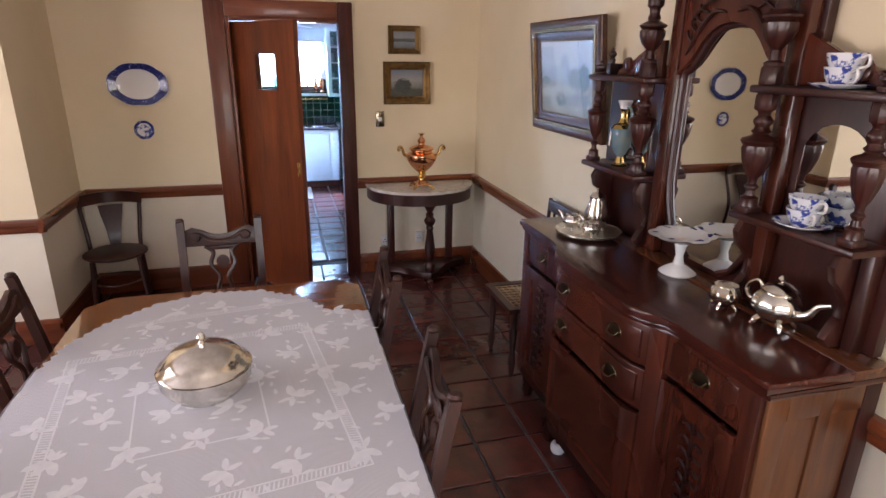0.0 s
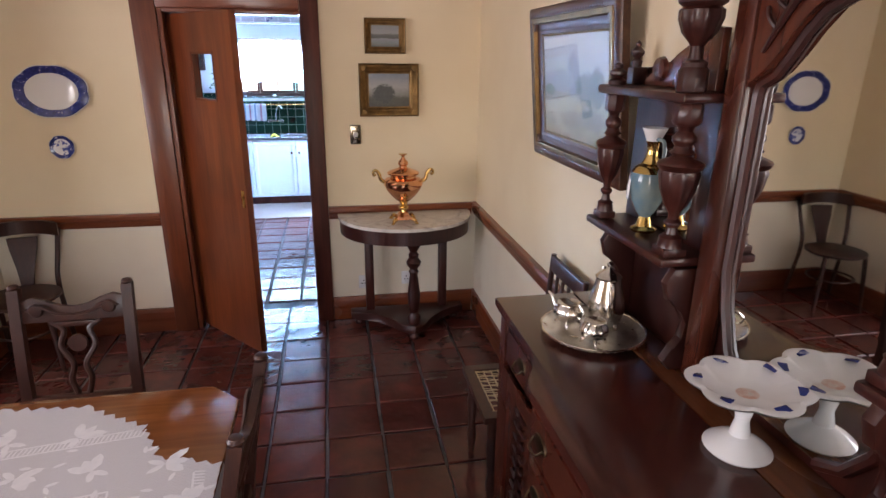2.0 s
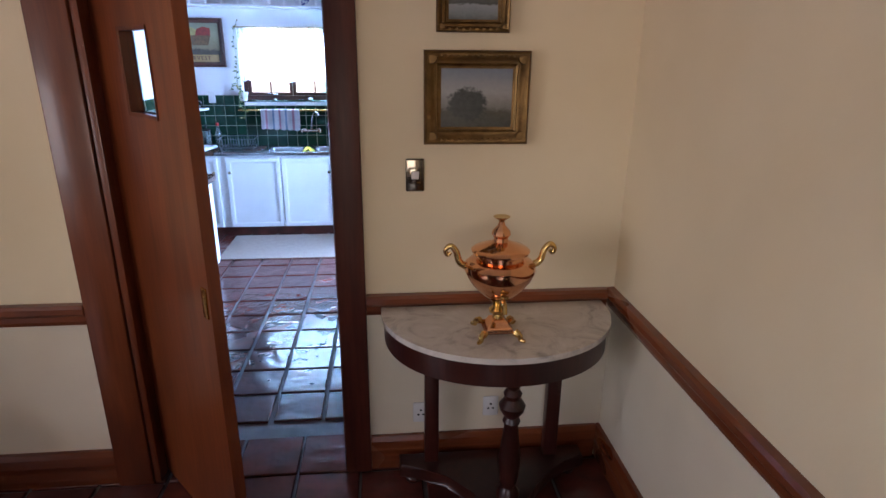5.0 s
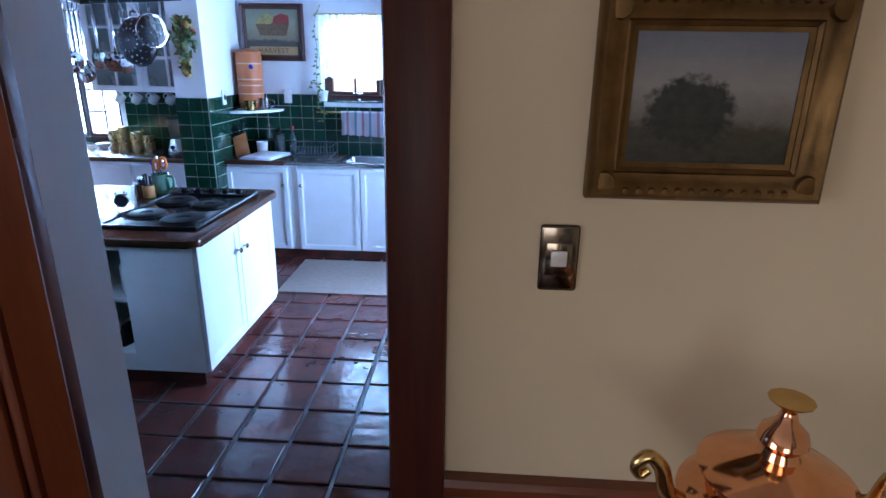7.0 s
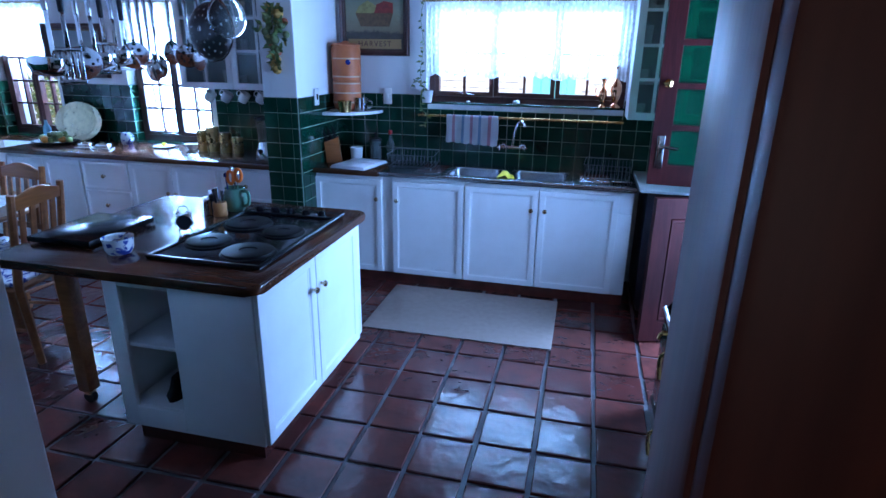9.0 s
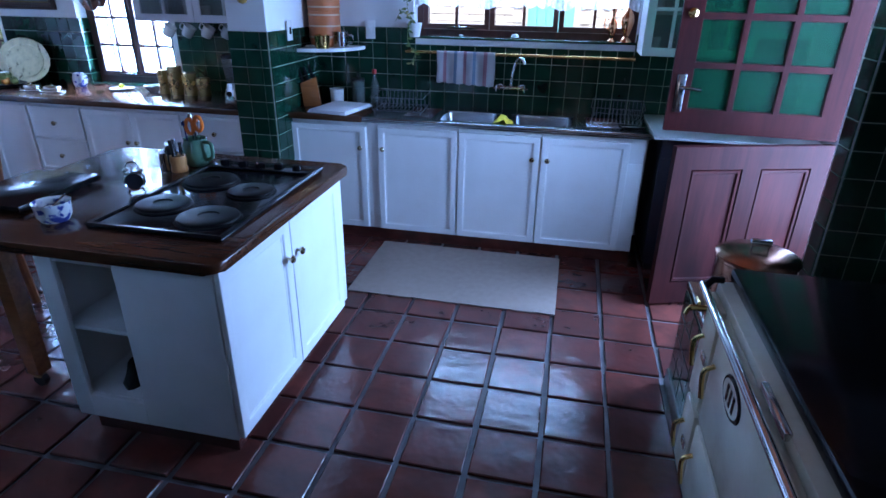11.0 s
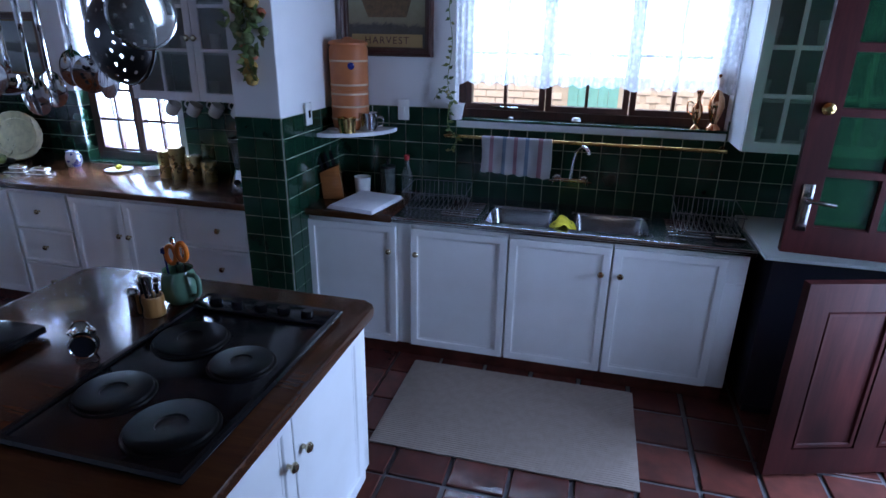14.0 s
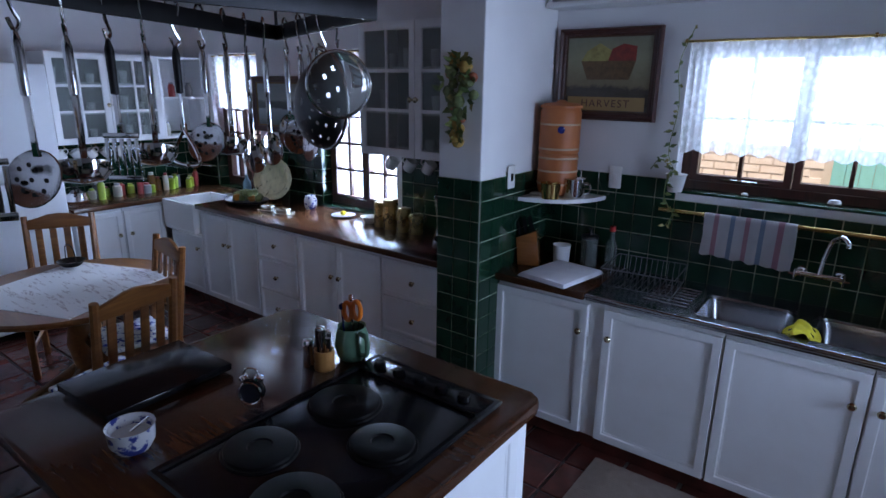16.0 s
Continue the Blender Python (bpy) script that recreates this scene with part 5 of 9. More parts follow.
# ---- half-round table with the urn ----
MARBLE, nt_, bs_ = material("pale veined marble", 0.22)
v_ = coords(nt_)
mv = noise_tex(nt_, v_, 7, 8, 0.65, 1.5)
nt_.links.new(ramp(nt_, [(0.3, (0.36, 0.33, 0.31)), (0.48, (0.58, 0.54, 0.50)), (0.7, (0.68, 0.64, 0.60))], mv), bs_.inputs["Base Color"])
hm = empty("half_round_table", pose(1.185, 4.655, 0), "half-round dark wooden console table with a marble top", "console table")
half = [(0.465 * math.cos(radians(a)), -0.47 * abs(math.sin(radians(a))) ** 0.85) for a in range(0, 181, 6)]
part("marble_top", plate([(x, y) for x, y in half][::-1], 0.022, 0.006, m=pose(0, 0, 0.80)), MARBLE, hm, "pale marble slab")
part("apron", plate([(x * 0.975, y * 0.97) for x, y in half][::-1], 0.095, 0.004, m=pose(0, 0, 0.7045)), MAHOG, hm)
part("front_leg", lathe([(0.0, 0.035), (0.03, 0.035), (0.045, 0.06), (0.03, 0.09), (0.042, 0.12), (0.046, 0.16), (0.026, 0.19), (0.036, 0.22), (0.044, 0.32), (0.026, 0.47), (0.034, 0.49), (0.026, 0.51), (0.046, 0.54), (0.050, 0.56), (0.030, 0.59), (0.035, 0.61), (0.022, 0.63), (0.05, 0.68), (0.05, 0.704), (0.0, 0.704)], 22, m=pose(0.02, -0.345, 0)), MAHOG, hm)
for x in (-0.26, 0.27):
    part("back_leg", box(x - 0.03, -0.075, 0.105, x + 0.03, -0.03, 0.704, 0.004), MAHOG, hm)
base = [(-0.40, -0.005), (-0.40, -0.09), (-0.30, -0.12), (-0.20, -0.16), (-0.12, -0.26), (-0.06, -0.36), (0.02, -0.41), (0.10, -0.36), (0.16, -0.26), (0.24, -0.16), (0.32, -0.12), (0.42, -0.09), (0.42, -0.005)]
part("base", plate(base, 0.06, 0.012, m=pose(0, 0, 0.045)), MAHOG, hm)
for x, y in ((-0.34, -0.05), (0.36, -0.05), (0.02, -0.36)):
    part("foot", lathe([(0.0, 0), (0.03, 0), (0.036, 0.02), (0.02, 0.046), (0.0, 0.046)], 14, m=pose(x, y, 0)), MAHOG, hm)

sv = empty("copper_urn", pose(1.15, 4.38, 0.823), "polished copper and brass tea urn with scroll handles", "urn")
part("base", lathe([(0.0, 0.022), (0.075, 0.022), (0.07, 0.035), (0.05, 0.045), (0.042, 0.06), (0.02, 0.07)], 4, m=pose(0, 0, 0, 0, 0, 45)), COPPER, sv)
for sx in (-1, 1):
    for sy in (-1, 1):
        part("foot", tube(curve([(sx * 0.055, sy * 0.055, 0.03), (sx * 0.07, sy * 0.07, 0.02), (sx * 0.072, sy * 0.072, 0.008), (sx * 0.085, sy * 0.085, 0.006)], 4), [0.014, 0.014, 0.013, 0.012, 0.011, 0.010, 0.010, 0.009, 0.009, 0.008, 0.008, 0.007, 0.006], 8), BRASS, sv, "brass scroll foot")
part("stem", lathe([(0.022, 0.06), (0.018, 0.08), (0.032, 0.09), (0.034, 0.10), (0.018, 0.115), (0.03, 0.135), (0.05, 0.15)], 20), BRASS, sv, "brass leafy stem")
part("body", lathe([(0.03, 0.14), (0.06, 0.16), (0.09, 0.19), (0.115, 0.225), (0.128, 0.255), (0.126, 0.275), (0.11, 0.29), (0.085, 0.298), (0.085, 0.31), (0.10, 0.318), (0.10, 0.322), (0.0, 0.322)], 40), COPPER, sv)
lid = part("lid", lathe([(0.102, 0.322), (0.104, 0.328), (0.09, 0.338), (0.05, 0.352), (0.028, 0.36), (0.024, 0.372), (0.034, 0.385), (0.030, 0.40), (0.014, 0.416), (0.010, 0.43), (0.0, 0.43)], 36), COPPER, sv)
part("finial", lathe([(0.008, 0.43), (0.012, 0.436), (0.028, 0.446), (0.03, 0.449), (0.0, 0.448)], 12), BRASS, lid, "brass finial")
for s in (-1, 1):
    part("handle", tube(curve([(s * 0.115, 0, 0.265), (s * 0.145, 0, 0.285), (s * 0.158, 0, 0.325), (s * 0.178, 0, 0.345), (s * 0.195, 0, 0.33), (s * 0.188, 0, 0.312), (s * 0.176, 0, 0.322)], 5), [0.014 - 0.00025 * k for k in range(31)], 10), BRASS, sv, "scrolled brass handle")
tap = part("tap", tube([(0, -0.06, 0.165), (0, -0.10, 0.155), (0, -0.118, 0.13)], [0.012, 0.010, 0.009], 10), BRASS, sv, "brass tap")
part("tap_key", tube([(-0.014, -0.10, 0.185), (0.014, -0.10, 0.185)], 0.006, 8), BRASS, tap)

# ---- pictures, plates, switch and sockets on the dining walls ----
GILT = metal("tarnished gilt frame", (0.21, 0.125, 0.05), 0.42, 0.1, 0.5, (0.10, 0.06, 0.025))
GILTDARK = wood("gilded brown frame wood", (0.032, 0.011, 0.005), (0.105, 0.038, 0.014), 0.42, "x", 2.0)


def painting(name, kind):
    """An oil-painting surface: bands of sky, land and a tree or lake, in brushy noise; drawn in the object's x and z, each from -0.5 to 0.5."""
    mat, nt, b = material(name, 0.35)
    tc = nt.nodes.new("ShaderNodeTexCoord")
    sep = nt.nodes.new("ShaderNodeSeparateXYZ")
    nt.links.new(tc.outputs["Generated"], sep.inputs[0])
    n = noise_tex(nt, tc.outputs["Generated"], 4.5, 7, 0.68, 0.8)
    fine = noise_tex(nt, tc.outputs["Generated"], 14, 6)

    def math_(op, a, c):
        m = nt.nodes.new("ShaderNodeMath")
        m.operation = op
        for s, v in zip(m.inputs, (a, c)):
            if isinstance(v, (int, float)):
                s.default_value = v
            else:
                nt.links.new(v, s)
        return m.outputs[0]
    z = math_("ADD", sep.outputs["Z"], math_("MULTIPLY", math_("SUBTRACT", n, 0.5), 0.75 if kind == "hills" else 0.22))
    if kind == "tree":
        col = ramp(nt, [(0.0, (0.018, 0.016, 0.010)), (0.30, (0.045, 0.042, 0.022)), (0.36, (0.16, 0.15, 0.13)), (0.6, (0.30, 0.29, 0.28)), (1.0, (0.12, 0.15, 0.21))], z)
        dx = math_("DIVIDE", math_("SUBTRACT", sep.outputs["X"], 0.38), 0.30)
        dz = math_("DIVIDE", math_("SUBTRACT", sep.outputs["Z"], 0.40), 0.30)
        r = math_("ADD", math_("ADD", math_("MULTIPLY", dx, dx), math_("MULTIPLY", dz, dz)), math_("MULTIPLY", math_("SUBTRACT", fine, 0.5), 1.3))
        col = mix(nt, ramp(nt, [(0.55, (1, 1, 1)), (0.85, (0, 0, 0))], r), col, (0.012, 0.014, 0.008))
    elif kind == "lake":
        col = ramp(nt, [(0.0, (0.03, 0.035, 0.03)), (0.22, (0.16, 0.18, 0.19)), (0.38, (0.22, 0.24, 0.26)), (0.42, (0.03, 0.035, 0.03)), (0.56, (0.07, 0.075, 0.07)), (0.62, (0.26, 0.27, 0.27)), (1.0, (0.17, 0.19, 0.21))], z)
    elif kind == "hills":
        def blob(cx, cz, rx, rz, tint, rough_, base, soft=0.35):
            dx = math_("DIVIDE", math_("SUBTRACT", sep.outputs["X"], cx), rx)
            dz = math_("DIVIDE", math_("SUBTRACT", sep.outputs["Z"], cz), rz)
            r = math_("ADD", math_("ADD", math_("MULTIPLY", dx, dx), math_("MULTIPLY", dz, dz)), math_("MULTIPLY", math_("SUBTRACT", fine, 0.5), rough_))
            return mix(nt, ramp(nt, [(1.0 - soft, (1, 1, 1)), (1.0, (0, 0, 0))], r), base, tint)
        col = ramp(nt, [(0.0, (0.115, 0.115, 0.072)), (0.30, (0.288, 0.274, 0.194)), (0.42, (0.194, 0.202, 0.158)), (0.50, (0.259, 0.274, 0.259)), (0.62, (0.331, 0.331, 0.324)), (1.0, (0.360, 0.346, 0.317))], z)
        col = blob(0.50, 0.62, 0.10, 0.22, (0.194, 0.223, 0.238), 0.7, col, 0.5)
        col = blob(0.33, 0.56, 0.22, 0.12, (0.259, 0.281, 0.288), 0.8, col, 0.6)
        col = blob(0.72, 0.50, 0.20, 0.16, (0.086, 0.115, 0.108), 1.6, col, 0.5)
        col = blob(0.84, 0.52, 0.10, 0.20, (0.072, 0.101, 0.094), 1.4, col, 0.5)
        col = blob(0.12, 0.46, 0.10, 0.06, (0.101, 0.137, 0.101), 1.2, col, 0.5)
        col = blob(0.45, 0.20, 0.20, 0.10, (0.108, 0.122, 0.094), 1.8, col, 0.6)
        col = blob(0.75, 0.24, 0.24, 0.10, (0.137, 0.151, 0.137), 1.8, col, 0.6)
        col = blob(0.12, 0.16, 0.12, 0.09, (0.094, 0.115, 0.079), 1.6, col, 0.6)
    else:
        col = ramp(nt, [(0.0, (0.05, 0.035, 0.02)), (0.32, (0.05, 0.035, 0.025)), (0.36, (0.20, 0.15, 0.08)), (0.7, (0.26, 0.25, 0.15)), (1.0, (0.17, 0.17, 0.11))], z)
    nt.links.new(mix(nt, 0.08, col, ramp(nt, [(0.3, (0.02, 0.02, 0.02)), (0.7, (0.3, 0.3, 0.28))], fine)), b.inputs["Base Color"])
    bump(nt, b, fine, 0.15, 0.001)
    return mat


PICGLASS, nt_, bs_ = material("picture glass", 0.015, Transmission_Weight=1.0, IOR=1.24)
bs_.inputs["Base Color"].default_value = (0.98, 1.0, 0.99, 1)


def picture(name, m, w, h, fw, kind, label, glazed=False, frame_mat=None):
    """A framed picture; w, h: the outside of the frame; its back lies on the plane y=0 and it faces -y."""
    p = empty(name, m, label, "picture")
    iw, ih = w - 2 * fw, h - 2 * fw
    part("frame", frame_bm(iw, ih, [(0, 0.008), (0.0, 0.018), (fw * 0.12, 0.022), (fw * 0.18, 0.019), (fw * 0.45, 0.023), (fw * 0.62, 0.036), (fw * 0.8, 0.040), (fw * 0.92, 0.034), (fw, 0.026), (fw, 0.0)]), frame_mat or GILT, p)
    part("slip", frame_bm(iw - 0.018, ih - 0.018, [(0, 0.010), (0, 0.014), (0.008, 0.017), (0.012, 0.012)]), GILT if kind != "harvest" else GILTDARK, p)
    if kind == "hills":
        part("carved_band", frame_bm(iw + 0.085, ih + 0.085, [(0, 0.022), (0.003, 0.040), (0.012, 0.043), (0.024, 0.041), (0.028, 0.026)]), GILT, p, "carved gilt band")
    part("canvas", box(-iw / 2 - 0.002, -0.011, -ih / 2 - 0.002, iw / 2 + 0.002, -0.004, ih / 2 + 0.002), painting(kind + " painting", kind), p, smooth=None)
    b = bmesh.new()
    for sx in (-1, 1):
        for sz in (-1, 1):
            lathe([(fw * 0.42, 0), (fw * 0.36, 0.008), (0, 0.010)], 10, bm=b, m=pose(sx * (iw + fw) / 2, -0.028, sz * (ih + fw) / 2, 90))
    n = int(w / 0.03)
    for k in range(n):
        for sz in (-1, 1):
            lathe([(0.009, 0), (0.006, 0.005), (0, 0.006)], 8, bm=b, m=pose(-iw / 2 + iw * (k + 0.5) / n, -0.034, sz * (h / 2 - fw * 0.28), 90))
    if kind != "harvest":
        tagged(part("ornament", b, frame_mat or GILT, p), kind="stuff")
    else:
        b.free()
    if glazed:
        g = part("glazing", box(-iw / 2, -0.0165, -ih / 2, iw / 2, -0.0145, ih / 2), PICGLASS, p, smooth=None)
        g.visible_shadow = False
    return p


picture("lake_picture", pose(1.078, N0 - 0.003, 1.987), 0.266, 0.218, 0.035, "lake", "small gilt-framed lake landscape on the cream wall")
picture("tree_picture", pose(1.098, N0 - 0.003, 1.648), 0.396, 0.340, 0.055, "tree", "gilt-framed dark oil painting of a tree")
picture("mountain_picture", Matrix.Translation((EAST - 0.010, 2.95, 1.430)) @ pose(0, 0, 0, 0, 0, -90) @ pose(0, 0, 0, 5.5, 0, 0) @ pose(0, 0, 0.3225), 0.88, 0.645, 0.11, "hills", "large framed mountain print leaning forward from the wall", True, GILTDARK)

BLUEW, nt_, bs_ = material("blue and white glaze", 0.12)
tc = nt_.nodes.new("ShaderNodeTexCoord")
nb = noise_tex(nt_, tc.outputs["Object"], 38, 4)
nt_.links.new(ramp(nt_, [(0.53, (0.70, 0.71, 0.74)), (0.58, (0.05, 0.08, 0.32)), (0.75, (0.03, 0.045, 0.22))], nb), bs_.inputs["Base Color"])
NAVY, nt_, bs_ = material("cobalt blue glaze", 0.12)
nb = noise_tex(nt_, coords(nt_), 45, 4)
nt_.links.new(ramp(nt_, [(0.35, (0.012, 0.018, 0.10)), (0.62, (0.03, 0.045, 0.22)), (0.72, (0.5, 0.52, 0.6))], nb), bs_.inputs["Base Color"])
PORC, nt_, bs_ = material("white porcelain", 0.1)
bs_.inputs["Base Color"].default_value = (0.72, 0.71, 0.70, 1)


def scallop(profile, segs, sx, sy, wave, lobes):
    """A plate seen from the front: rings (radius, height), with a wavy rim, stretched."""
    b = lathe(profile, segs, caps=False)
    top = max(r for r, _ in profile)
    for v in b.verts:
        r, a = math.hypot(v.co.x, v.co.y), math.atan2(v.co.y, v.co.x)
        k = 1 + wave * (r / top) ** 4 * abs(math.sin(lobes * a / 2))
        v.co.x, v.co.y = v.co.x * k * sx, v.co.y * k * sy
    return b


for nm, x, z, sx, sy, lab in (("oval_platter", -0.945, 1.640, 0.205, 0.150, "oval blue and white platter hung on the cream wall"), ("small_plate", -0.950, 1.305, 0.070, 0.070, "small blue and white plate hung below the platter")):
    pl = empty(nm, pose(x, N0 - 0.003, z, 90), lab, "plate")
    t = 1.0 if sx > 0.1 else 0.5
    part("rim", scallop([(1.0, 0.022 * t), (0.97, 0.027 * t), (0.72, 0.016 * t)], 48, sx, sy, 0.05, 8), NAVY, pl, "cobalt blue border")
    part("well", scallop([(0.72, 0.016 * t), (0.60, 0.010 * t), (0.3, 0.009 * t), (0.0, 0.009 * t)], 48, sx, sy, 0.0, 8), PORC if sx > 0.1 else BLUEW, pl)
    part("back", scallop([(1.0, 0.021 * t), (0.6, 0.001), (0.0, 0.001)], 48, sx, sy, 0.05, 8), PORC, pl)
    part("edge", tube([(sx * (1 + 0.05 * abs(math.sin(4 * radians(a)))) * math.cos(radians(a)), sy * (1 + 0.05 * abs(math.sin(4 * radians(a)))) * math.sin(radians(a)), 0.0225 * t) for a in range(0, 360, 8)], 0.003 * t, 6, closed=True), PORC, pl)

SWPL = metal("bronze switch plate", (0.24, 0.20, 0.15), 0.14)
sw = empty("light_switch", pose(0.866, N0 - 0.001, 1.357), "metal light switch plate with a white rocker", "light switch")
part("plate", box(-0.036, -0.008, -0.064, 0.036, 0, 0.064, 0.006, 3), SWPL, sw)
part("surround", box(-0.024, -0.0095, -0.034, 0.024, -0.0075, 0.030, 0.001), SWPL, sw)
part("rocker", box(-0.015, -0.015, -0.015, 0.015, -0.009, 0.016, 0.003), PORC, sw)
for x, z in ((0.885, 0.285), (1.20, 0.30)):
    so = empty("wall_socket", pose(x, N0 - 0.001, z), "white plastic wall socket above the skirting", "socket", "sockets on the cream wall")
    part("plate", box(-0.035, -0.009, -0.05, 0.035, 0, 0.05, 0.005), PORC, so)
    for dx, dz in ((0, 0.012), (-0.011, -0.01), (0.011, -0.01)):
        part("hole", lathe([(0.005, 0), (0.005, 0.0006), (0, 0.0006)], 10, m=pose(dx, -0.009, dz, 90)), BLACKG, so)

# ---- things on the sideboard ----
TP = SBTOP + 0.001
tray = empty("silver_tray", pose(1.495, 2.235, TP), "round engraved silver tray with a beaded rim", "tray")
part("plate", lathe([(0.0, 0.002), (0.13, 0.002), (0.145, 0.008), (0.160, 0.014), (0.164, 0.012), (0.15, 0.004), (0.13, 0.0), (0.0, 0.0)], 48), TRAYSILVER, tray)
part("beading", tube([(0.161 * math.cos(radians(a)), 0.161 * math.sin(radians(a)), 0.014 + (0.002 if a % 8 else 0)) for a in range(0, 360, 4)], 0.004, 6, closed=True), SILVER, tray)


def silver_pot(name, m, s, spout, lid_, label, feet=True):
    """A fluted silver vessel on scroll feet; s scales it."""
    p = empty(name, m, label, "silverware")
    prof = [(0.0, 0.022), (0.03, 0.022), (0.05, 0.035), (0.062, 0.055), (0.064, 0.075), (0.055, 0.095), (0.045, 0.105), (0.05, 0.112), (0.044, 0.110), (0.0, 0.09)]
    b = lathe([(r * s, z * s) for r, z in prof], 36)
    for v in b.verts:
        a = math.atan2(v.co.y, v.co.x)
        k = 1 + 0.045 * math.cos(9 * a) * (1 if 0.03 * s < v.co.z < 0.10 * s else 0)
        v.co.x *= k
        v.co.y *= k
    part("body", b, SILVER, p)
    for k in range(4):
        a = radians(45 + 90 * k)
        c, q_ = math.cos(a), math.sin(a)
        part("foot", tube(curve([(0.035 * s * c, 0.035 * s * q_, 0.03 * s), (0.05 * s * c, 0.05 * s * q_, 0.018 * s), (0.058 * s * c, 0.058 * s * q_, 0.004 * s)], 3), [0.009 * s] * 5 + [0.006 * s] * 2, 8), SILVER, p)
    part("handle", tube(curve([(0, 0.058 * s, 0.06 * s), (0, 0.085 * s, 0.065 * s), (0, 0.092 * s, 0.095 * s), (0, 0.065 * s, 0.12 * s), (0, 0.045 * s, 0.108 * s)], 4), 0.006 * s, 8), SILVER, p)
    if spout:
        part("spout", tube(curve([(0, -0.055 * s, 0.055 * s), (0, -0.085 * s, 0.07 * s), (0, -0.105 * s, 0.10 * s), (0, -0.135 * s, 0.115 * s)], 4), [0.016 * s - 0.0008 * s * k for k in range(13)], 10), SILVER, p)
    if lid_:
        l_ = part("lid", lathe([(0.046 * s, 0.112 * s), (0.04 * s, 0.122 * s), (0.02 * s, 0.132 * s), (0.006 * s, 0.136 * s), (0.0, 0.137 * s)], 28), SILVER, p)
        part("knob", lathe([(0.005 * s, 0.136 * s), (0.012 * s, 0.145 * s), (0.006 * s, 0.154 * s), (0.0, 0.158 * s)], 12), SILVER, l_)
    return p


silver_pot("teapot", pose(1.56, 1.135, TP, 0, 0, 15), 1.15, True, True, "fluted silver teapot on scroll feet on the sideboard")
silver_pot("sugar_bowl", pose(1.505, 1.30, TP, 0, 0, 160), 0.78, False, False, "small fluted silver sugar bowl on feet")
silver_pot("creamer", pose(1.43, 2.285, TP + 0.0035, 0, 0, 200), 0.72, True, False, "small fluted silver cream jug on the tray")
silver_pot("sugar_bowl", pose(1.46, 2.155, TP + 0.0035, 0, 0, 120), 0.66, False, False, "small silver sugar bowl on the tray")
cp = empty("coffee_pot", pose(1.545, 2.26, TP + 0.0035, 0, 0, 165), "tall silver coffee pot with a hinged lid on the tray", "silverware")
part("body", lathe([(0.0, 0.012), (0.04, 0.012), (0.05, 0.03), (0.058, 0.06), (0.055, 0.10), (0.042, 0.14), (0.038, 0.165), (0.043, 0.172), (0.0, 0.172)], 32), SILVER, cp)
part("lid", lathe([(0.042, 0.172), (0.03, 0.186), (0.012, 0.194), (0.006, 0.204), (0.010, 0.212), (0.0, 0.222)], 24), SILVER, cp)
part("spout", tube(curve([(0, -0.05, 0.06), (0, -0.075, 0.09), (0, -0.072, 0.13), (0, -0.085, 0.175)], 5), [0.013 - 0.0004 * k for k in range(16)], 10), SILVER, cp)
part("handle", tube(curve([(0, 0.04, 0.155), (0, 0.08, 0.16), (0, 0.088, 0.11), (0, 0.075, 0.06), (0, 0.054, 0.055)], 5), 0.006, 8), SILVER, cp)
for k in range(4):
    a = radians(45 + 90 * k)
    part("foot", lathe([(0.0, 0), (0.007, 0), (0.009, 0.008), (0.005, 0.016)], 8, m=pose(0.042 * math.cos(a), 0.042 * math.sin(a), 0)), SILVER, cp)

cm = empty("comport", pose(1.565, 1.635, TP) @ Matrix.Diagonal((1.25, 1.25, 1.30, 1)), "white porcelain cake stand with a scalloped blue-edged dish", "cake stand")
part("dish", scallop([(1.0, 0.128), (0.9, 0.130), (0.55, 0.112), (0.0, 0.108), (0.0, 0.104), (0.55, 0.107), (0.98, 0.124)], 48, 0.092, 0.086, 0.16, 6), PORC, cm)
part("stem", lathe([(0.0, 0.0), (0.052, 0.0), (0.058, 0.006), (0.045, 0.016), (0.018, 0.032), (0.012, 0.06), (0.018, 0.09), (0.03, 0.105)], 28), PORC, cm)
for k in range(6):
    a = radians(60 * k + 30)
    part("blue_panel", box(-0.011, -0.008, 0, 0.011, 0.008, 0.0012, 0.0004, m=pose(0.084 * math.cos(a), 0.079 * math.sin(a), 0.1285, 0, -10, 60 * k + 120)), NAVY, cm, "cobalt blue panel")
part("rose", lathe([(0.03, 0), (0.022, 0.001), (0, 0.001)], 14, m=pose(0, 0, 0.1085)), paint("painted rose", (0.55, 0.30, 0.22), 0.3, (0.7, 0.65, 0.6), 60), cm)


def cup_bm(r=0.045, h=0.055):
    return lathe([(0.0, 0.004), (r * 0.55, 0.004), (r * 0.6, 0.0), (r * 0.62, 0.006), (r * 0.85, h * 0.45), (r, h), (r * 0.96, h), (r * 0.8, h * 0.5), (r * 0.5, 0.01), (0.0, 0.01)], 28, caps=False)


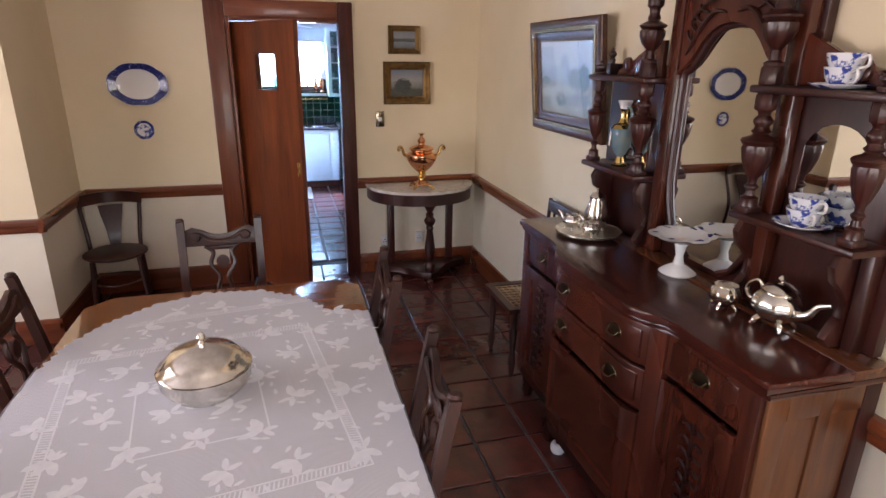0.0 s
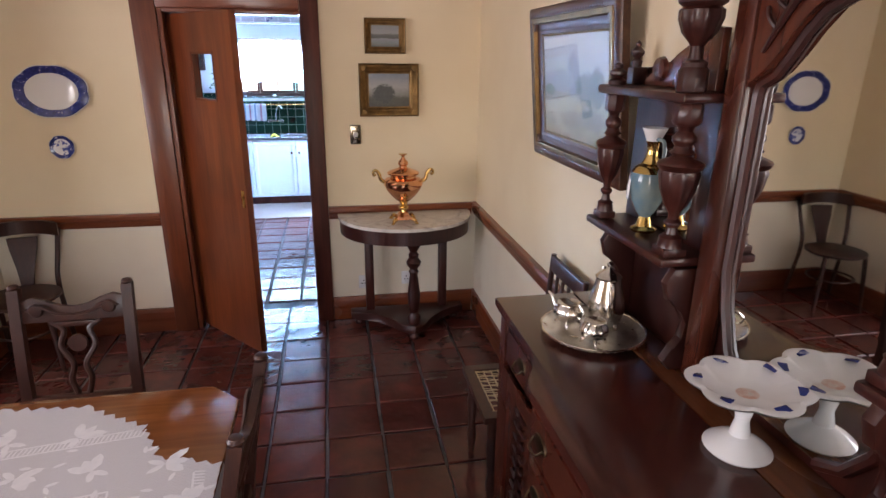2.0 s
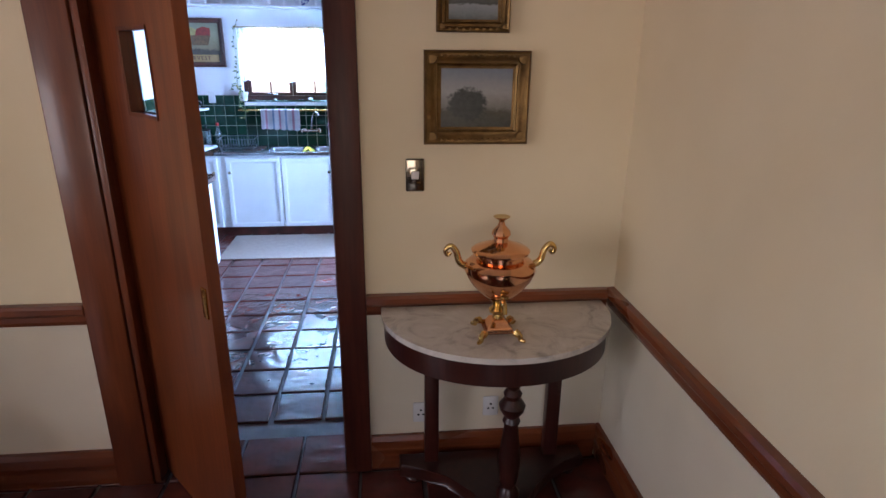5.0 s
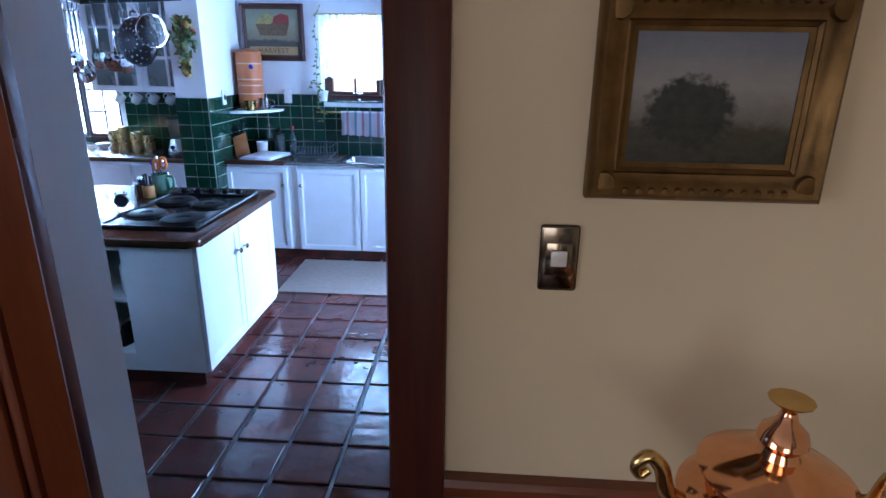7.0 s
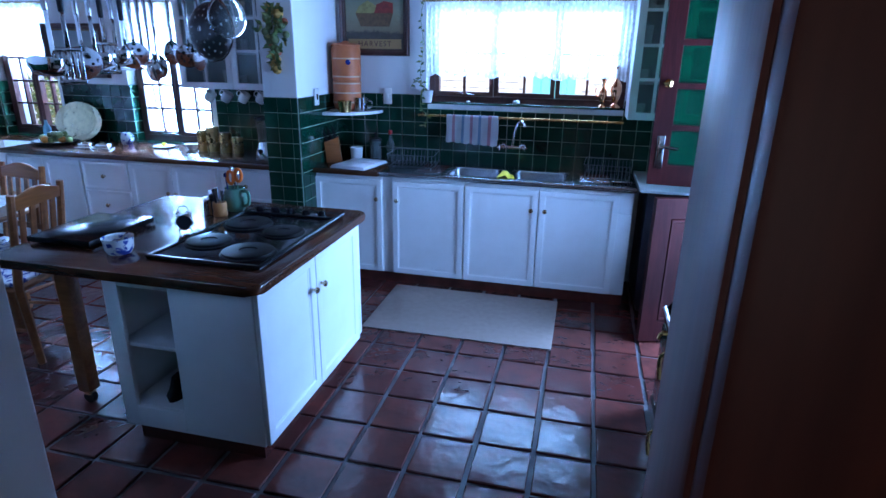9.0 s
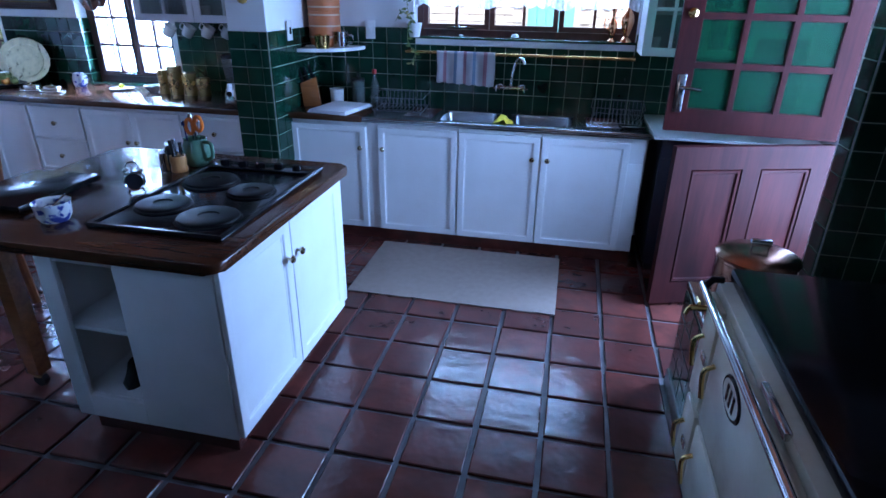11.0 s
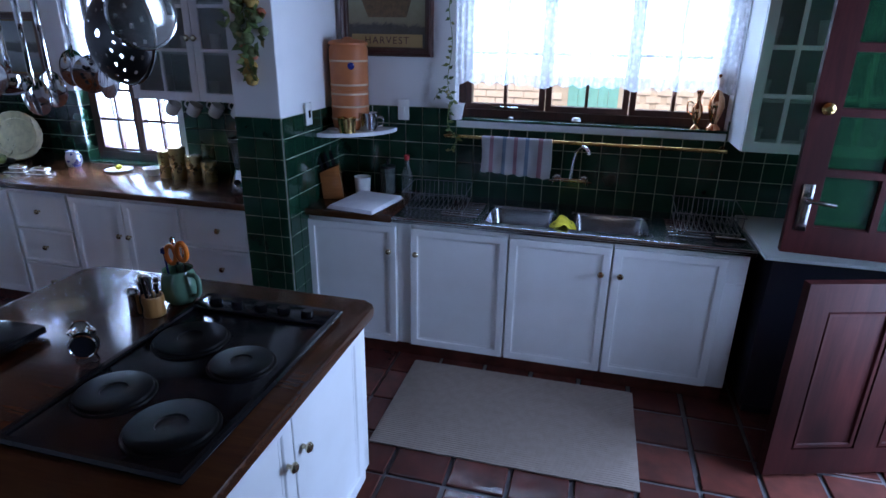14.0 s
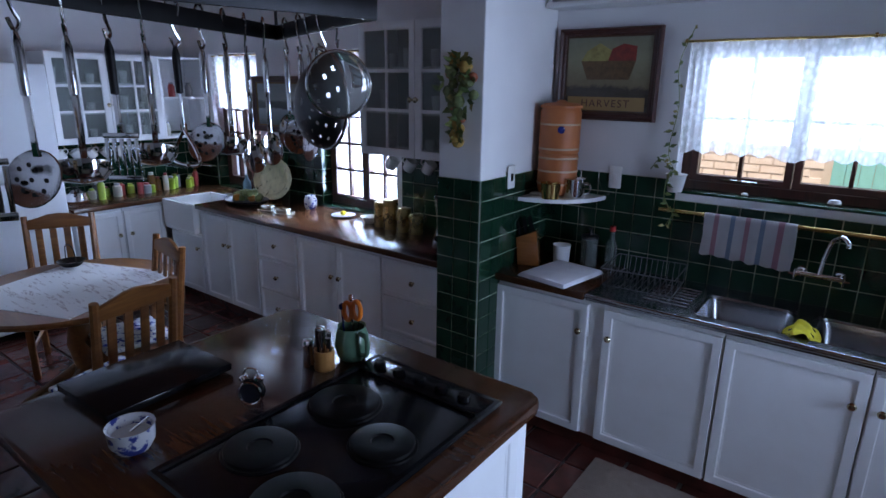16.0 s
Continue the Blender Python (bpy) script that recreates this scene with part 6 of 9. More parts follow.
def cup_stack(y, z, x=1.545):
    """A saucer with cups stacked on it, each a thing."""
    s_ = empty("saucer", pose(x, y, z), "white saucer with a blue pattern on the shelf", "saucer", "blue and white tea set")
    part("dish", lathe([(0.0, 0.002), (0.04, 0.002), (0.06, 0.006), (0.082, 0.014), (0.083, 0.012), (0.06, 0.002), (0.04, 0.0), (0.0, 0.0)], 36), BLUEW, s_)
    for k in range(2):
        c_ = empty("tea_cup", pose(x, y, z + 0.003 + 0.038 * k, 0, 0, -115 + 20 * k), "blue and white patterned tea cup, stacked", "cup", "blue and white tea set")
        part("bowl", cup_bm(0.052, 0.055), BLUEW, c_)
        part("handle", tube(curve([(0.045, 0, 0.042), (0.072, 0, 0.047), (0.074, 0, 0.022), (0.04, 0, 0.014)], 4), 0.0045, 8), PORC, c_)


cup_stack(1.12, SBTOP + UPZ + 0.001, 1.605)
cup_stack(1.15, SBTOP + LOW + 0.001, 1.605)
ew = empty("porcelain_ewer", pose(1.62, 2.225, SBTOP + LOW + 0.001), "gilt and blue porcelain ewer with a painted medallion", "vase")
GOLD = metal("bright gilding", (0.75, 0.52, 0.18), 0.16)
TEAL = paint("blue-grey glaze", (0.10, 0.19, 0.25), 0.1, (0.22, 0.26, 0.24), 10)
part("foot", lathe([(0.0, 0), (0.035, 0), (0.038, 0.008), (0.024, 0.016), (0.016, 0.045)], 24), GOLD, ew, "gilt foot")
part("body", lathe([(0.016, 0.045), (0.028, 0.06), (0.044, 0.095), (0.053, 0.13), (0.055, 0.16), (0.051, 0.178)], 32), TEAL, ew)
part("shoulder", lathe([(0.051, 0.178), (0.042, 0.192), (0.026, 0.204)], 32), GOLD, ew, "gilt shoulder")
part("neck", lathe([(0.026, 0.204), (0.018, 0.22), (0.015, 0.24), (0.018, 0.262), (0.022, 0.268)], 28), GOLD, ew, "gilt neck")
part("lip", lathe([(0.0205, 0.268), (0.027, 0.285), (0.036, 0.305), (0.034, 0.305), (0.024, 0.285), (0.012, 0.262)], 28, caps=False), PORC, ew, "white porcelain lip")
part("handle", tube(curve([(0, -0.02, 0.275), (0, -0.055, 0.27), (0, -0.062, 0.22), (0, -0.046, 0.17)], 5), 0.006, 8), TEAL, ew)
part("medallion", lathe([(0.03, 0.0), (0.026, 0.006), (0, 0.009)], 20, m=pose(-0.045, 0.025, 0.13, 0, -88, -28) @ Matrix.Diagonal((1.3, 1, 1, 1))), PORC, ew, "painted white medallion")

# ---- sink wall: curtain, shelf, picture, filter, rail ----
LACECUR, nt_, bs_ = material("white lace curtain", 0.9)
for n_ in [n_ for n_ in nt_.nodes if n_.type != "OUTPUT_MATERIAL"]:
    nt_.nodes.remove(n_)
tr, df, tp, m1, m2 = (nt_.nodes.new(k) for k in ("ShaderNodeBsdfTranslucent", "ShaderNodeBsdfDiffuse", "ShaderNodeBsdfTransparent", "ShaderNodeMixShader", "ShaderNodeMixShader"))
tr.inputs[0].default_value = df.inputs[0].default_value = (0.86, 0.86, 0.88, 1)
vo = nt_.nodes.new("ShaderNodeTexVoronoi")
vo.inputs["Scale"].default_value = 30
cv = coords(nt_)
nt_.links.new(cv, vo.inputs["Vector"])
lacef = ramp(nt_, [(0.2, (0.08, 0.08, 0.08)), (0.55, (0.34, 0.34, 0.34))], vo.outputs["Distance"])
m1.inputs[0].default_value = 0.45
nt_.links.new(tr.outputs[0], m1.inputs[1])
nt_.links.new(df.outputs[0], m1.inputs[2])
nt_.links.new(lacef, m2.inputs[0])
nt_.links.new(m1.outputs[0], m2.inputs[1])
nt_.links.new(tp.outputs[0], m2.inputs[2])
nt_.links.new(m2.outputs[0], nt_.nodes["Material Output"].inputs["Surface"])
cu = empty("lace_curtain", pose(0, 0, 0), "short white lace cafe curtain on a brass rod", "curtain")
for a, c in ((-0.745, -0.235), (-0.235, 0.27), (0.27, 0.765)):
    b = bmesh.new()
    nx_, rows = 70, [1.545, 1.57, 1.62, 1.75, 1.9, 2.03, 2.055]
    grid = []
    for z in rows:
        line = []
        for k in range(nx_ + 1):
            x = a + (c - a) * k / nx_
            u = (2.06 - z) / 0.5
            yy = BACK + 0.012 + 0.016 * math.sin(k * 0.55 + a * 9) * (0.5 + 0.5 * u) + 0.008 * math.sin(k * 1.31)
            zz = z - (0.022 * abs(math.sin(k * math.pi * 6 / nx_)) if z < 1.55 else 0) - (0.03 * (1 - min(1, k / 6)) + 0.03 * (1 - min(1, (nx_ - k) / 6)) if z < 1.6 else 0)
            line.append(b.verts.new((x, yy, zz)))
        grid.append(line)
    for p, q_ in zip(grid, grid[1:]):
        for k in range(nx_):
            b.faces.new((p[k], p[k + 1], q_[k + 1], q_[k]))
    part("panel", b, LACECUR, cu, smooth=180)
part("rod", tube([(-0.76, BACK - 0.004, 2.058), (0.775, BACK - 0.004, 2.058)], 0.006, 8), BRASS, cu, "thin brass rod")
for x in (-0.75, 0.0, 0.765):
    part("bracket", box(x - 0.006, BACK - 0.008, 2.05, x + 0.006, BACK - 0.0, 2.07, 0.001), BRASS, cu)

sh = empty("wall_shelf", pose(0, 0, 0), "white painted plate shelf with a low gallery rail", "shelf")
part("board", box(-1.44, 8.78, 2.235, 1.20, BACK - 0.001, 2.26, 0.004), CABWHITE, sh)
part("gallery_rail", box(-1.44, 8.785, 2.315, 1.20, 8.80, 2.33, 0.003), CABWHITE, sh)
for k in range(18):
    x = -1.42 + k * 0.152
    part("baluster", box(x - 0.012, 8.785, 2.261, x + 0.012, 8.80, 2.314, 0.003), CABWHITE, sh)
gp = empty("display_plate", pose(-0.05, 8.90, 2.345, 78), "white plate with a blue rim standing on the shelf", "plate")
part("dish", lathe([(0.0, 0.004), (0.05, 0.004), (0.085, 0.014), (0.086, 0.012), (0.05, 0.0), (0.0, 0.0)], 32, m=pose(0, 0, 0)), BLUEW, gp)

HARVEST = picture("harvest_picture", pose(-1.138, BACK - 0.003, 1.902), 0.555, 0.472, 0.038, "harvest", "wood-framed print of a fruit basket lettered HARVEST", False, WINWOOD)
tan = paint("tan banner", (0.36, 0.22, 0.09), 0.5)
part("banner", box(-0.215, -0.0135, -0.185, 0.215, -0.0115, -0.115), tan, HARVEST, smooth=None)
basket = paint("painted basket", (0.16, 0.085, 0.035), 0.5, (0.09, 0.05, 0.02), 40)
part("basket", plate([(-0.15, 0.05), (0.15, 0.05), (0.12, -0.045), (-0.11, -0.045)], 0.002, m=pose(0.0, -0.0115, 0.02, 90)), basket, HARVEST, "painted basket")
part("fruit", plate([(0.0, 0.05), (0.15, 0.05), (0.15, 0.12), (0.08, 0.135), (0.02, 0.11)], 0.002, m=pose(0.0, -0.0115, 0.02, 90)), paint("painted red fruit", (0.28, 0.03, 0.02), 0.5, (0.16, 0.02, 0.015), 40), HARVEST, "painted red fruit")
part("fruit", plate([(-0.15, 0.05), (0.0, 0.05), (0.02, 0.10), (-0.05, 0.14), (-0.12, 0.10)], 0.002, m=pose(0.0, -0.0115, 0.02, 90)), paint("painted yellow fruit", (0.34, 0.28, 0.09), 0.5, (0.22, 0.17, 0.05), 40), HARVEST, "painted yellow fruit")
fc = bpy.data.curves.new("lettering", "FONT")
fc.body, fc.size, fc.align_x, fc.align_y, fc.extrude, fc.space_character = "HARVEST", 0.055, "CENTER", "CENTER", 0.0006, 1.25
tmp = new("lettering_curve", fc)
bpy.context.view_layer.update()
me = bpy.data.meshes.new_from_object(tmp.evaluated_get(bpy.context.evaluated_depsgraph_get()))
bpy.data.objects.remove(tmp)
me.materials.append(WINWOOD)
lt = new("lettering", me)
lt.parent = HARVEST
lt.matrix_local = pose(0, -0.0142, -0.15, 90)

TERRA = paint("terracotta", (0.50, 0.145, 0.045), 0.5, (0.40, 0.11, 0.036), 9)
CREAMBAND = paint("cream band", (0.55, 0.36, 0.24), 0.6)
CWX, CWY = -1.325, 8.805
csh = empty("corner_shelf", pose(-1.444, BACK - 0.008, 1.235), "white painted quarter-round corner shelf", "shelf")
part("board", plate([(0, 0)] + [(0.36 * math.cos(radians(a)), -0.36 * math.sin(radians(a))) for a in range(0, 91, 6)][::-1], 0.022, 0.004), CABWHITE, csh)
wf = empty("water_filter", pose(CWX, CWY, 1.258), "tall banded terracotta water filter with a small tap", "water filter")
part("lower_jar", lathe([(0.0, 0.0), (0.085, 0.0), (0.10, 0.01), (0.108, 0.05), (0.108, 0.22), (0.104, 0.228), (0.0, 0.228)], 36), TERRA, wf)
part("upper_jar", lathe([(0.104, 0.229), (0.11, 0.24), (0.110, 0.45), (0.10, 0.47), (0.0, 0.47)], 36), TERRA, wf)
part("lid", lathe([(0.112, 0.47), (0.112, 0.482), (0.09, 0.494), (0.03, 0.50), (0.02, 0.51), (0.0, 0.512)], 36), TERRA, wf)
for z in (0.06, 0.13, 0.20, 0.25, 0.38):
    part("band", lathe([(0.1105, z), (0.112, z + 0.003), (0.112, z + 0.008), (0.1105, z + 0.011)], 36, caps=False), CREAMBAND, wf, "cream painted band")
part("badge", lathe([(0.02, 0), (0.019, 0.003), (0, 0.003)], 18, m=pose(0.055, -0.098, 0.36, 90, 0, 29)), NAVY, wf, "round dark badge")
part("tap", tube([(0.045, -0.09, 0.06), (0.06, -0.125, 0.062), (0.064, -0.135, 0.04)], 0.009, 8), CHROME, wf)
mug = empty("steel_mug", pose(-1.205, 8.775, 1.258) @ Matrix.Diagonal((1.15, 1.15, 1.15, 1)), "small polished steel pot with a lid", "pot")
part("body", lathe([(0.0, 0), (0.048, 0), (0.05, 0.004), (0.05, 0.085), (0.052, 0.09), (0.0, 0.09)], 28), STEEL, mug)
part("handle", tube(curve([(0.05, 0, 0.07), (0.078, 0, 0.065), (0.078, 0, 0.03), (0.05, 0, 0.02)], 4), 0.005, 8), STEEL, mug)
mug2 = empty("brass_beaker", pose(-1.285, 8.655, 1.258) @ Matrix.Diagonal((1.3, 1.3, 1.3, 1)), "small shiny brass beaker", "beaker")
part("body", lathe([(0.0, 0), (0.035, 0), (0.04, 0.06), (0.042, 0.065), (0.038, 0.06), (0.0, 0.01)], 24), BRASS, mug2)
tagged(part("soap_dish", box(-1.43, 8.69, 1.258, -1.37, 8.74, 1.272, 0.006), PORC), "small white soap dish on the corner shelf", "soap dish")
for m, lab in ((Matrix.Translation((PIL[1] + 0.0105, 8.49, 1.375)) @ pose(0, 0, 0, 0, 0, 90), "white switch plate on the tiled pillar"), (pose(-1.04, BACK - 0.0105, 1.365), "cream wall socket plate")):
    w_ = empty("wall_switch", m, lab, "socket")
    part("plate", box(-0.035, -0.009, -0.06, 0.035, 0, 0.06, 0.004), PORC, w_)
    part("rocker", box(-0.01, -0.013, -0.02, 0.01, -0.008, 0.02, 0.002), PORC if "cream" in lab else BLACKG, w_)

rl = empty("brass_rail", pose(0, 0, 0), "long polished brass rail under the window sill", "rail")
part("bar", tube([(-0.77, 8.875, 1.235), (0.76, 8.875, 1.235)], 0.011, 12), BRASS, rl)
for x in (-0.76, 0.75):
    part("bracket", lathe([(0.02, 0), (0.012, 0.012), (0.010, 0.065)], 14, m=pose(x, BACK - 0.010, 1.235, 90)), BRASS, rl)
TOWEL, nt_, bs_ = material("striped tea towel", 0.95)
tc = nt_.nodes.new("ShaderNodeTexCoord")
sep = nt_.nodes.new("ShaderNodeSeparateXYZ")
nt_.links.new(tc.outputs["Generated"], sep.inputs[0])
WH, PK, BL = (0.66, 0.64, 0.66), (0.50, 0.25, 0.30), (0.22, 0.30, 0.42)
r_ = nt_.nodes.new("ShaderNodeValToRGB")
r_.color_ramp.interpolation = "CONSTANT"
stops = [(0.0, WH), (0.12, PK), (0.17, WH), (0.30, BL), (0.35, WH), (0.46, PK), (0.51, WH), (0.62, BL), (0.67, WH), (0.80, PK), (0.86, WH)]
while len(r_.color_ramp.elements) < len(stops):
    r_.color_ramp.elements.new(0.5)
for e, (p, c) in zip(r_.color_ramp.elements, stops):
    e.position, e.color = p, (*c, 1)
nt_.links.new(sep.outputs["X"], r_.inputs[0])
nt_.links.new(r_.outputs[0], bs_.inputs["Base Color"])
bump(nt_, bs_, noise_tex(nt_, coords(nt_), 300, 2), 0.4, 0.001)


def hung_cloth(x0, x1, y, z, drop_f, drop_b, n=40):
    """A cloth over a bar, with soft folds, 4 mm thick."""
    prof = [(-0.016, -drop_f), (-0.016, -drop_f * 0.5), (-0.015, -0.01), (-0.010, 0.011), (0.0, 0.014), (0.010, 0.011), (0.015, -0.01), (0.015, -drop_b)]
    b = bmesh.new()
    grid = []
    for dy, dz in prof:
        fold = max(0.0, -dz) / drop_f
        grid.append([b.verts.new((x0 + (x1 - x0) * k / n + 0.006 * math.sin(fold * 3), y + dy - 0.010 * fold * (1 + math.sin(k * 0.6)) * (1 if dy < 0 else -0.3), z + dz - (0.02 * k / n if dz < -0.1 else 0) - 0.004 * math.sin(k * 0.9) * fold)) for k in range(n + 1)])
    for p, q_ in zip(grid, grid[1:]):
        for k in range(n):
            b.faces.new((p[k], p[k + 1], q_[k + 1], q_[k]))
    bmesh.ops.solidify(b, geom=b.faces[:], thickness=0.003)
    return b


tagged(part("tea_towel", hung_cloth(-0.545, -0.145, 8.875, 1.235, 0.19, 0.15), TOWEL, smooth=180), "striped tea towel hung over the brass rail", "towel")

tp_ = empty("wall_tap", pose(-0.03, BACK - 0.010, 1.02), "chrome wall-mounted mixer tap with a swan neck", "tap")
part("body", tube([(-0.09, -0.05, 0), (0.09, -0.05, 0)], 0.014, 12), CHROME, tp_)
part("neck", tube(curve([(0.0, -0.05, 0.01), (0.01, -0.05, 0.10), (0.03, -0.06, 0.175), (0.06, -0.09, 0.20), (0.085, -0.12, 0.185), (0.09, -0.125, 0.165)], 6), 0.011, 12), CHROME, tp_)
for s in (-1, 1):
    part("flange", lathe([(0.026, 0), (0.02, 0.01), (0.013, 0.012), (0.012, 0.05)], 16, m=pose(s * 0.075, 0, 0, 90)), CHROME, tp_)
    hd = part("handle", lathe([(0.012, 0), (0.012, 0.03), (0.0, 0.032)], 12, m=pose(s * 0.095, -0.05, 0.0, 90)), CHROME, tp_)
    for k in range(2):
        part("spoke", tube([(s * 0.095 - 0.024 * (1 - k), -0.078, -0.024 * k), (s * 0.095 + 0.024 * (1 - k), -0.078, 0.024 * k)], 0.0055, 8), CHROME, hd)


WIRE = metal("dull plated wire", (0.20, 0.21, 0.23), 0.3)


def dish_rack(m, w, d, label):
    r = empty("dish_rack", m, label, "dish rack", "wire dish racks on the sink")
    part("base_wire", tube([(0, 0, 0.02), (w, 0, 0.02), (w, d, 0.02), (0, d, 0.02)], 0.0025, 6, closed=True), WIRE, r)
    part("top_wire", tube([(-0.01, -0.02, 0.11), (w + 0.01, -0.02, 0.11), (w + 0.01, d + 0.02, 0.11), (-0.01, d + 0.02, 0.11)], 0.0025, 6, closed=True), WIRE, r)
    for k in range(13):
        x = w * k / 12
        part("wire", tube([(x, -0.02, 0.11), (x, 0.0, 0.02), (x, d * 0.45, 0.014), (x, d * 0.5, 0.075), (x, d * 0.55, 0.014), (x, d, 0.02), (x, d + 0.02, 0.11)], 0.0017, 5), WIRE, r)
    for x in (0.01, w - 0.01):
        for y in (0.01, d - 0.01):
            part("foot", lathe([(0.005, 0), (0.005, 0.02)], 8, m=pose(x, y, 0)), WIRE, r)
    return r


ZS = ZT + 0.032
dish_rack(pose(-0.90, 8.52, ZS + 0.002, 0, 0, 4), 0.33, 0.27, "chrome wire dish rack on the steel drainer")
dish_rack(pose(0.52, 8.55, ZS + 0.006, 0, 0, -3), 0.30, 0.30, "chrome wire dish rack beside the sink")
tagged(part("steel_tray", box(0.70, 8.50, ZS + 0.008, 0.84, 8.84, ZS + 0.02, 0.004), STEEL), "flat steel tray at the end of the drainer", "tray")
YEL = paint("yellow cloth", (0.72, 0.60, 0.03), 0.9, (0.6, 0.48, 0.03), 20)
b = bmesh.new()
gr = []
for i in range(19):
    x = -0.135 + 0.20 * i / 18
    drop = max(0.0, abs(x + 0.037) - 0.032)
    gr.append([b.verts.new((-0.037 + (x + 0.037) * 0.72, 8.455 + 0.014 * k + 0.006 * math.sin(i * 0.9), ZS + 0.016 + 0.008 * math.sin(k * 1.3 + i * 0.7) - 0.85 * drop)) for k in range(13)])
for p_, q_ in zip(gr, gr[1:]):
    for k in range(12):
        b.faces.new((p_[k], p_[k + 1], q_[k + 1], q_[k]))
tagged(part("dish_cloth", b, YEL, smooth=180), "bright yellow cloth over the sink divider", "cloth")
tagged(part("scourer", lathe([(0.0, -0.02), (0.03, -0.018), (0.045, 0), (0.03, 0.018), (0.0, 0.02)], 18, m=pose(-0.28, 8.62, ZT - 0.108)), paint("pink scourer", (0.55, 0.08, 0.12), 0.9), smooth=60), "small pink scourer in the basin", "scourer")
WHITECL = paint("white folded cloth", (0.74, 0.75, 0.80), 0.9, (0.66, 0.67, 0.73), 12)
wt = empty("folded_cloth", pose(-1.145, 8.56, ZT + 0.0425, 0, 0, -9), "white folded cloth lying on the worktop", "cloth")
for k in range(3):
    part("fold", box(-0.145 + 0.006 * k, -0.185 + 0.004 * k, 0.007 * k, 0.145 - 0.004 * k, 0.185 - 0.006 * k, 0.007 * k + 0.0065, 0.003, 3), WHITECL, wt)
kb = empty("knife_block", pose(-1.375, 8.63, ZT + 0.0425, 0, 0, 20), "slanted wooden knife block full of black-handled knives", "knife block")
part("block", plate([(-0.06, 0.0), (0.06, 0.0), (0.035, 0.20), (-0.075, 0.155)], 0.09, 0.005, m=pose(0, 0.045, 0, 90)), TABLEWOOD, kb)
for k in range(6):
    x0, y0 = -0.055 + 0.032 * (k % 3), -0.02 + 0.045 * (k // 3)
    part("knife_handle", box(-0.008, -0.006, 0, 0.008, 0.006, 0.085, 0.003, m=pose(x0, y0, 0.165 + 0.013 * (k % 3), 0, -16, 0)), BLACKG, kb)
tagged(part("white_tub", lathe([(0.0, 0), (0.045, 0), (0.05, 0.09), (0.053, 0.095), (0.047, 0.09), (0.0, 0.01)], 24), CERAMIC, at=pose(-1.262, 8.80, ZT + 0.0425)), "small white plastic tub", "tub")
pr = empty("glass_press", pose(-1.11, 8.83, ZT + 0.0425), "glass coffee press with a dark frame", "coffee press")
part("glass", lathe([(0.0, 0), (0.045, 0), (0.045, 0.15), (0.047, 0.155), (0.042, 0.15), (0.042, 0.004), (0.0, 0.004)], 24), DARKGLASS, pr)
for a in range(0, 360, 90):
    part("frame_wire", tube([(0.048 * math.cos(radians(a)), 0.048 * math.sin(radians(a)), 0.0), (0.048 * math.cos(radians(a)), 0.048 * math.sin(radians(a)), 0.14)], 0.003, 6), IRON, pr)
part("lid", lathe([(0.049, 0.155), (0.045, 0.168), (0.01, 0.174), (0.006, 0.20), (0.014, 0.208), (0.0, 0.216)], 24), IRON, pr)
bo = empty("sauce_bottle", pose(-1.0, 8.87, ZT + 0.0425), "dark bottle with a red cap", "bottle")
part("body", lathe([(0.0, 0), (0.032, 0), (0.033, 0.12), (0.014, 0.165), (0.013, 0.20), (0.0, 0.20)], 20), DARKGLASS, bo)
part("cap", lathe([(0.016, 0.20), (0.016, 0.23), (0.0, 0.23)], 16), paint("red cap", (0.5, 0.02, 0.02), 0.4), bo, "red cap")

# sill, its tiles' edge and the things on it
setting("sill", box(SINKWIN[0], BACK - 0.012, SINKWIN[2] - 0.012, SINKWIN[1], BACK + 0.098, SINKWIN[2] + 0.003, 0.003), GREENTILE, "green tiled window sill above the sink", "sill")
for h in (LEFTWIN, CORNERWIN):
    setting("sill", box(h[0], BACK - 0.015, h[2] - 0.014, h[1], BACK + 0.098, h[2] + 0.003, 0.003), GREENTILE, "green tiled window sill", "sill")
for x, s, lab in ((0.60, 0.7, "small engraved copper jug on the sill"), (0.69, 1.0, "tall engraved copper vase on the sill")):
    v = empty("copper_vase", pose(x, BACK + 0.04, SINKWIN[2] + 0.0035), lab, "vase")
    part("body", lathe([(r * s, z * s) for r, z in [(0.0, 0), (0.04, 0), (0.035, 0.01), (0.016, 0.03), (0.03, 0.07), (0.042, 0.12), (0.036, 0.16), (0.016, 0.20), (0.014, 0.24), (0.03, 0.285), (0.027, 0.285), (0.01, 0.24), (0.0, 0.2)]], 24), COPPER, v)
    if s < 1:
        part("handle", tube(curve([(-0.022, 0, 0.13), (-0.05, 0, 0.14), (-0.05, 0, 0.09), (-0.026, 0, 0.07)], 4), 0.004, 6), COPPER, v)
for x, r in ((-0.40, 0.016), (-0.03, 0.028)):
    tagged(part("pebble", lathe([(0, 0), (r, r * 0.3), (r * 0.8, r * 0.9), (0, r * 1.1)], 14, m=pose(x, BACK + 0.03, SINKWIN[2] + 0.0035)), PORC), "small pale stone on the window sill", "stone")
LEAF, nt_, bs_ = material("pale green leaf", 0.5)
oi = nt_.nodes.new("ShaderNodeNewGeometry")
nt_.links.new(ramp(nt_, [(0.0, (0.05, 0.10, 0.03)), (0.6, (0.14, 0.20, 0.06)), (1.0, (0.30, 0.24, 0.08))], oi.outputs["Random Per Island"]), bs_.inputs["Base Color"])


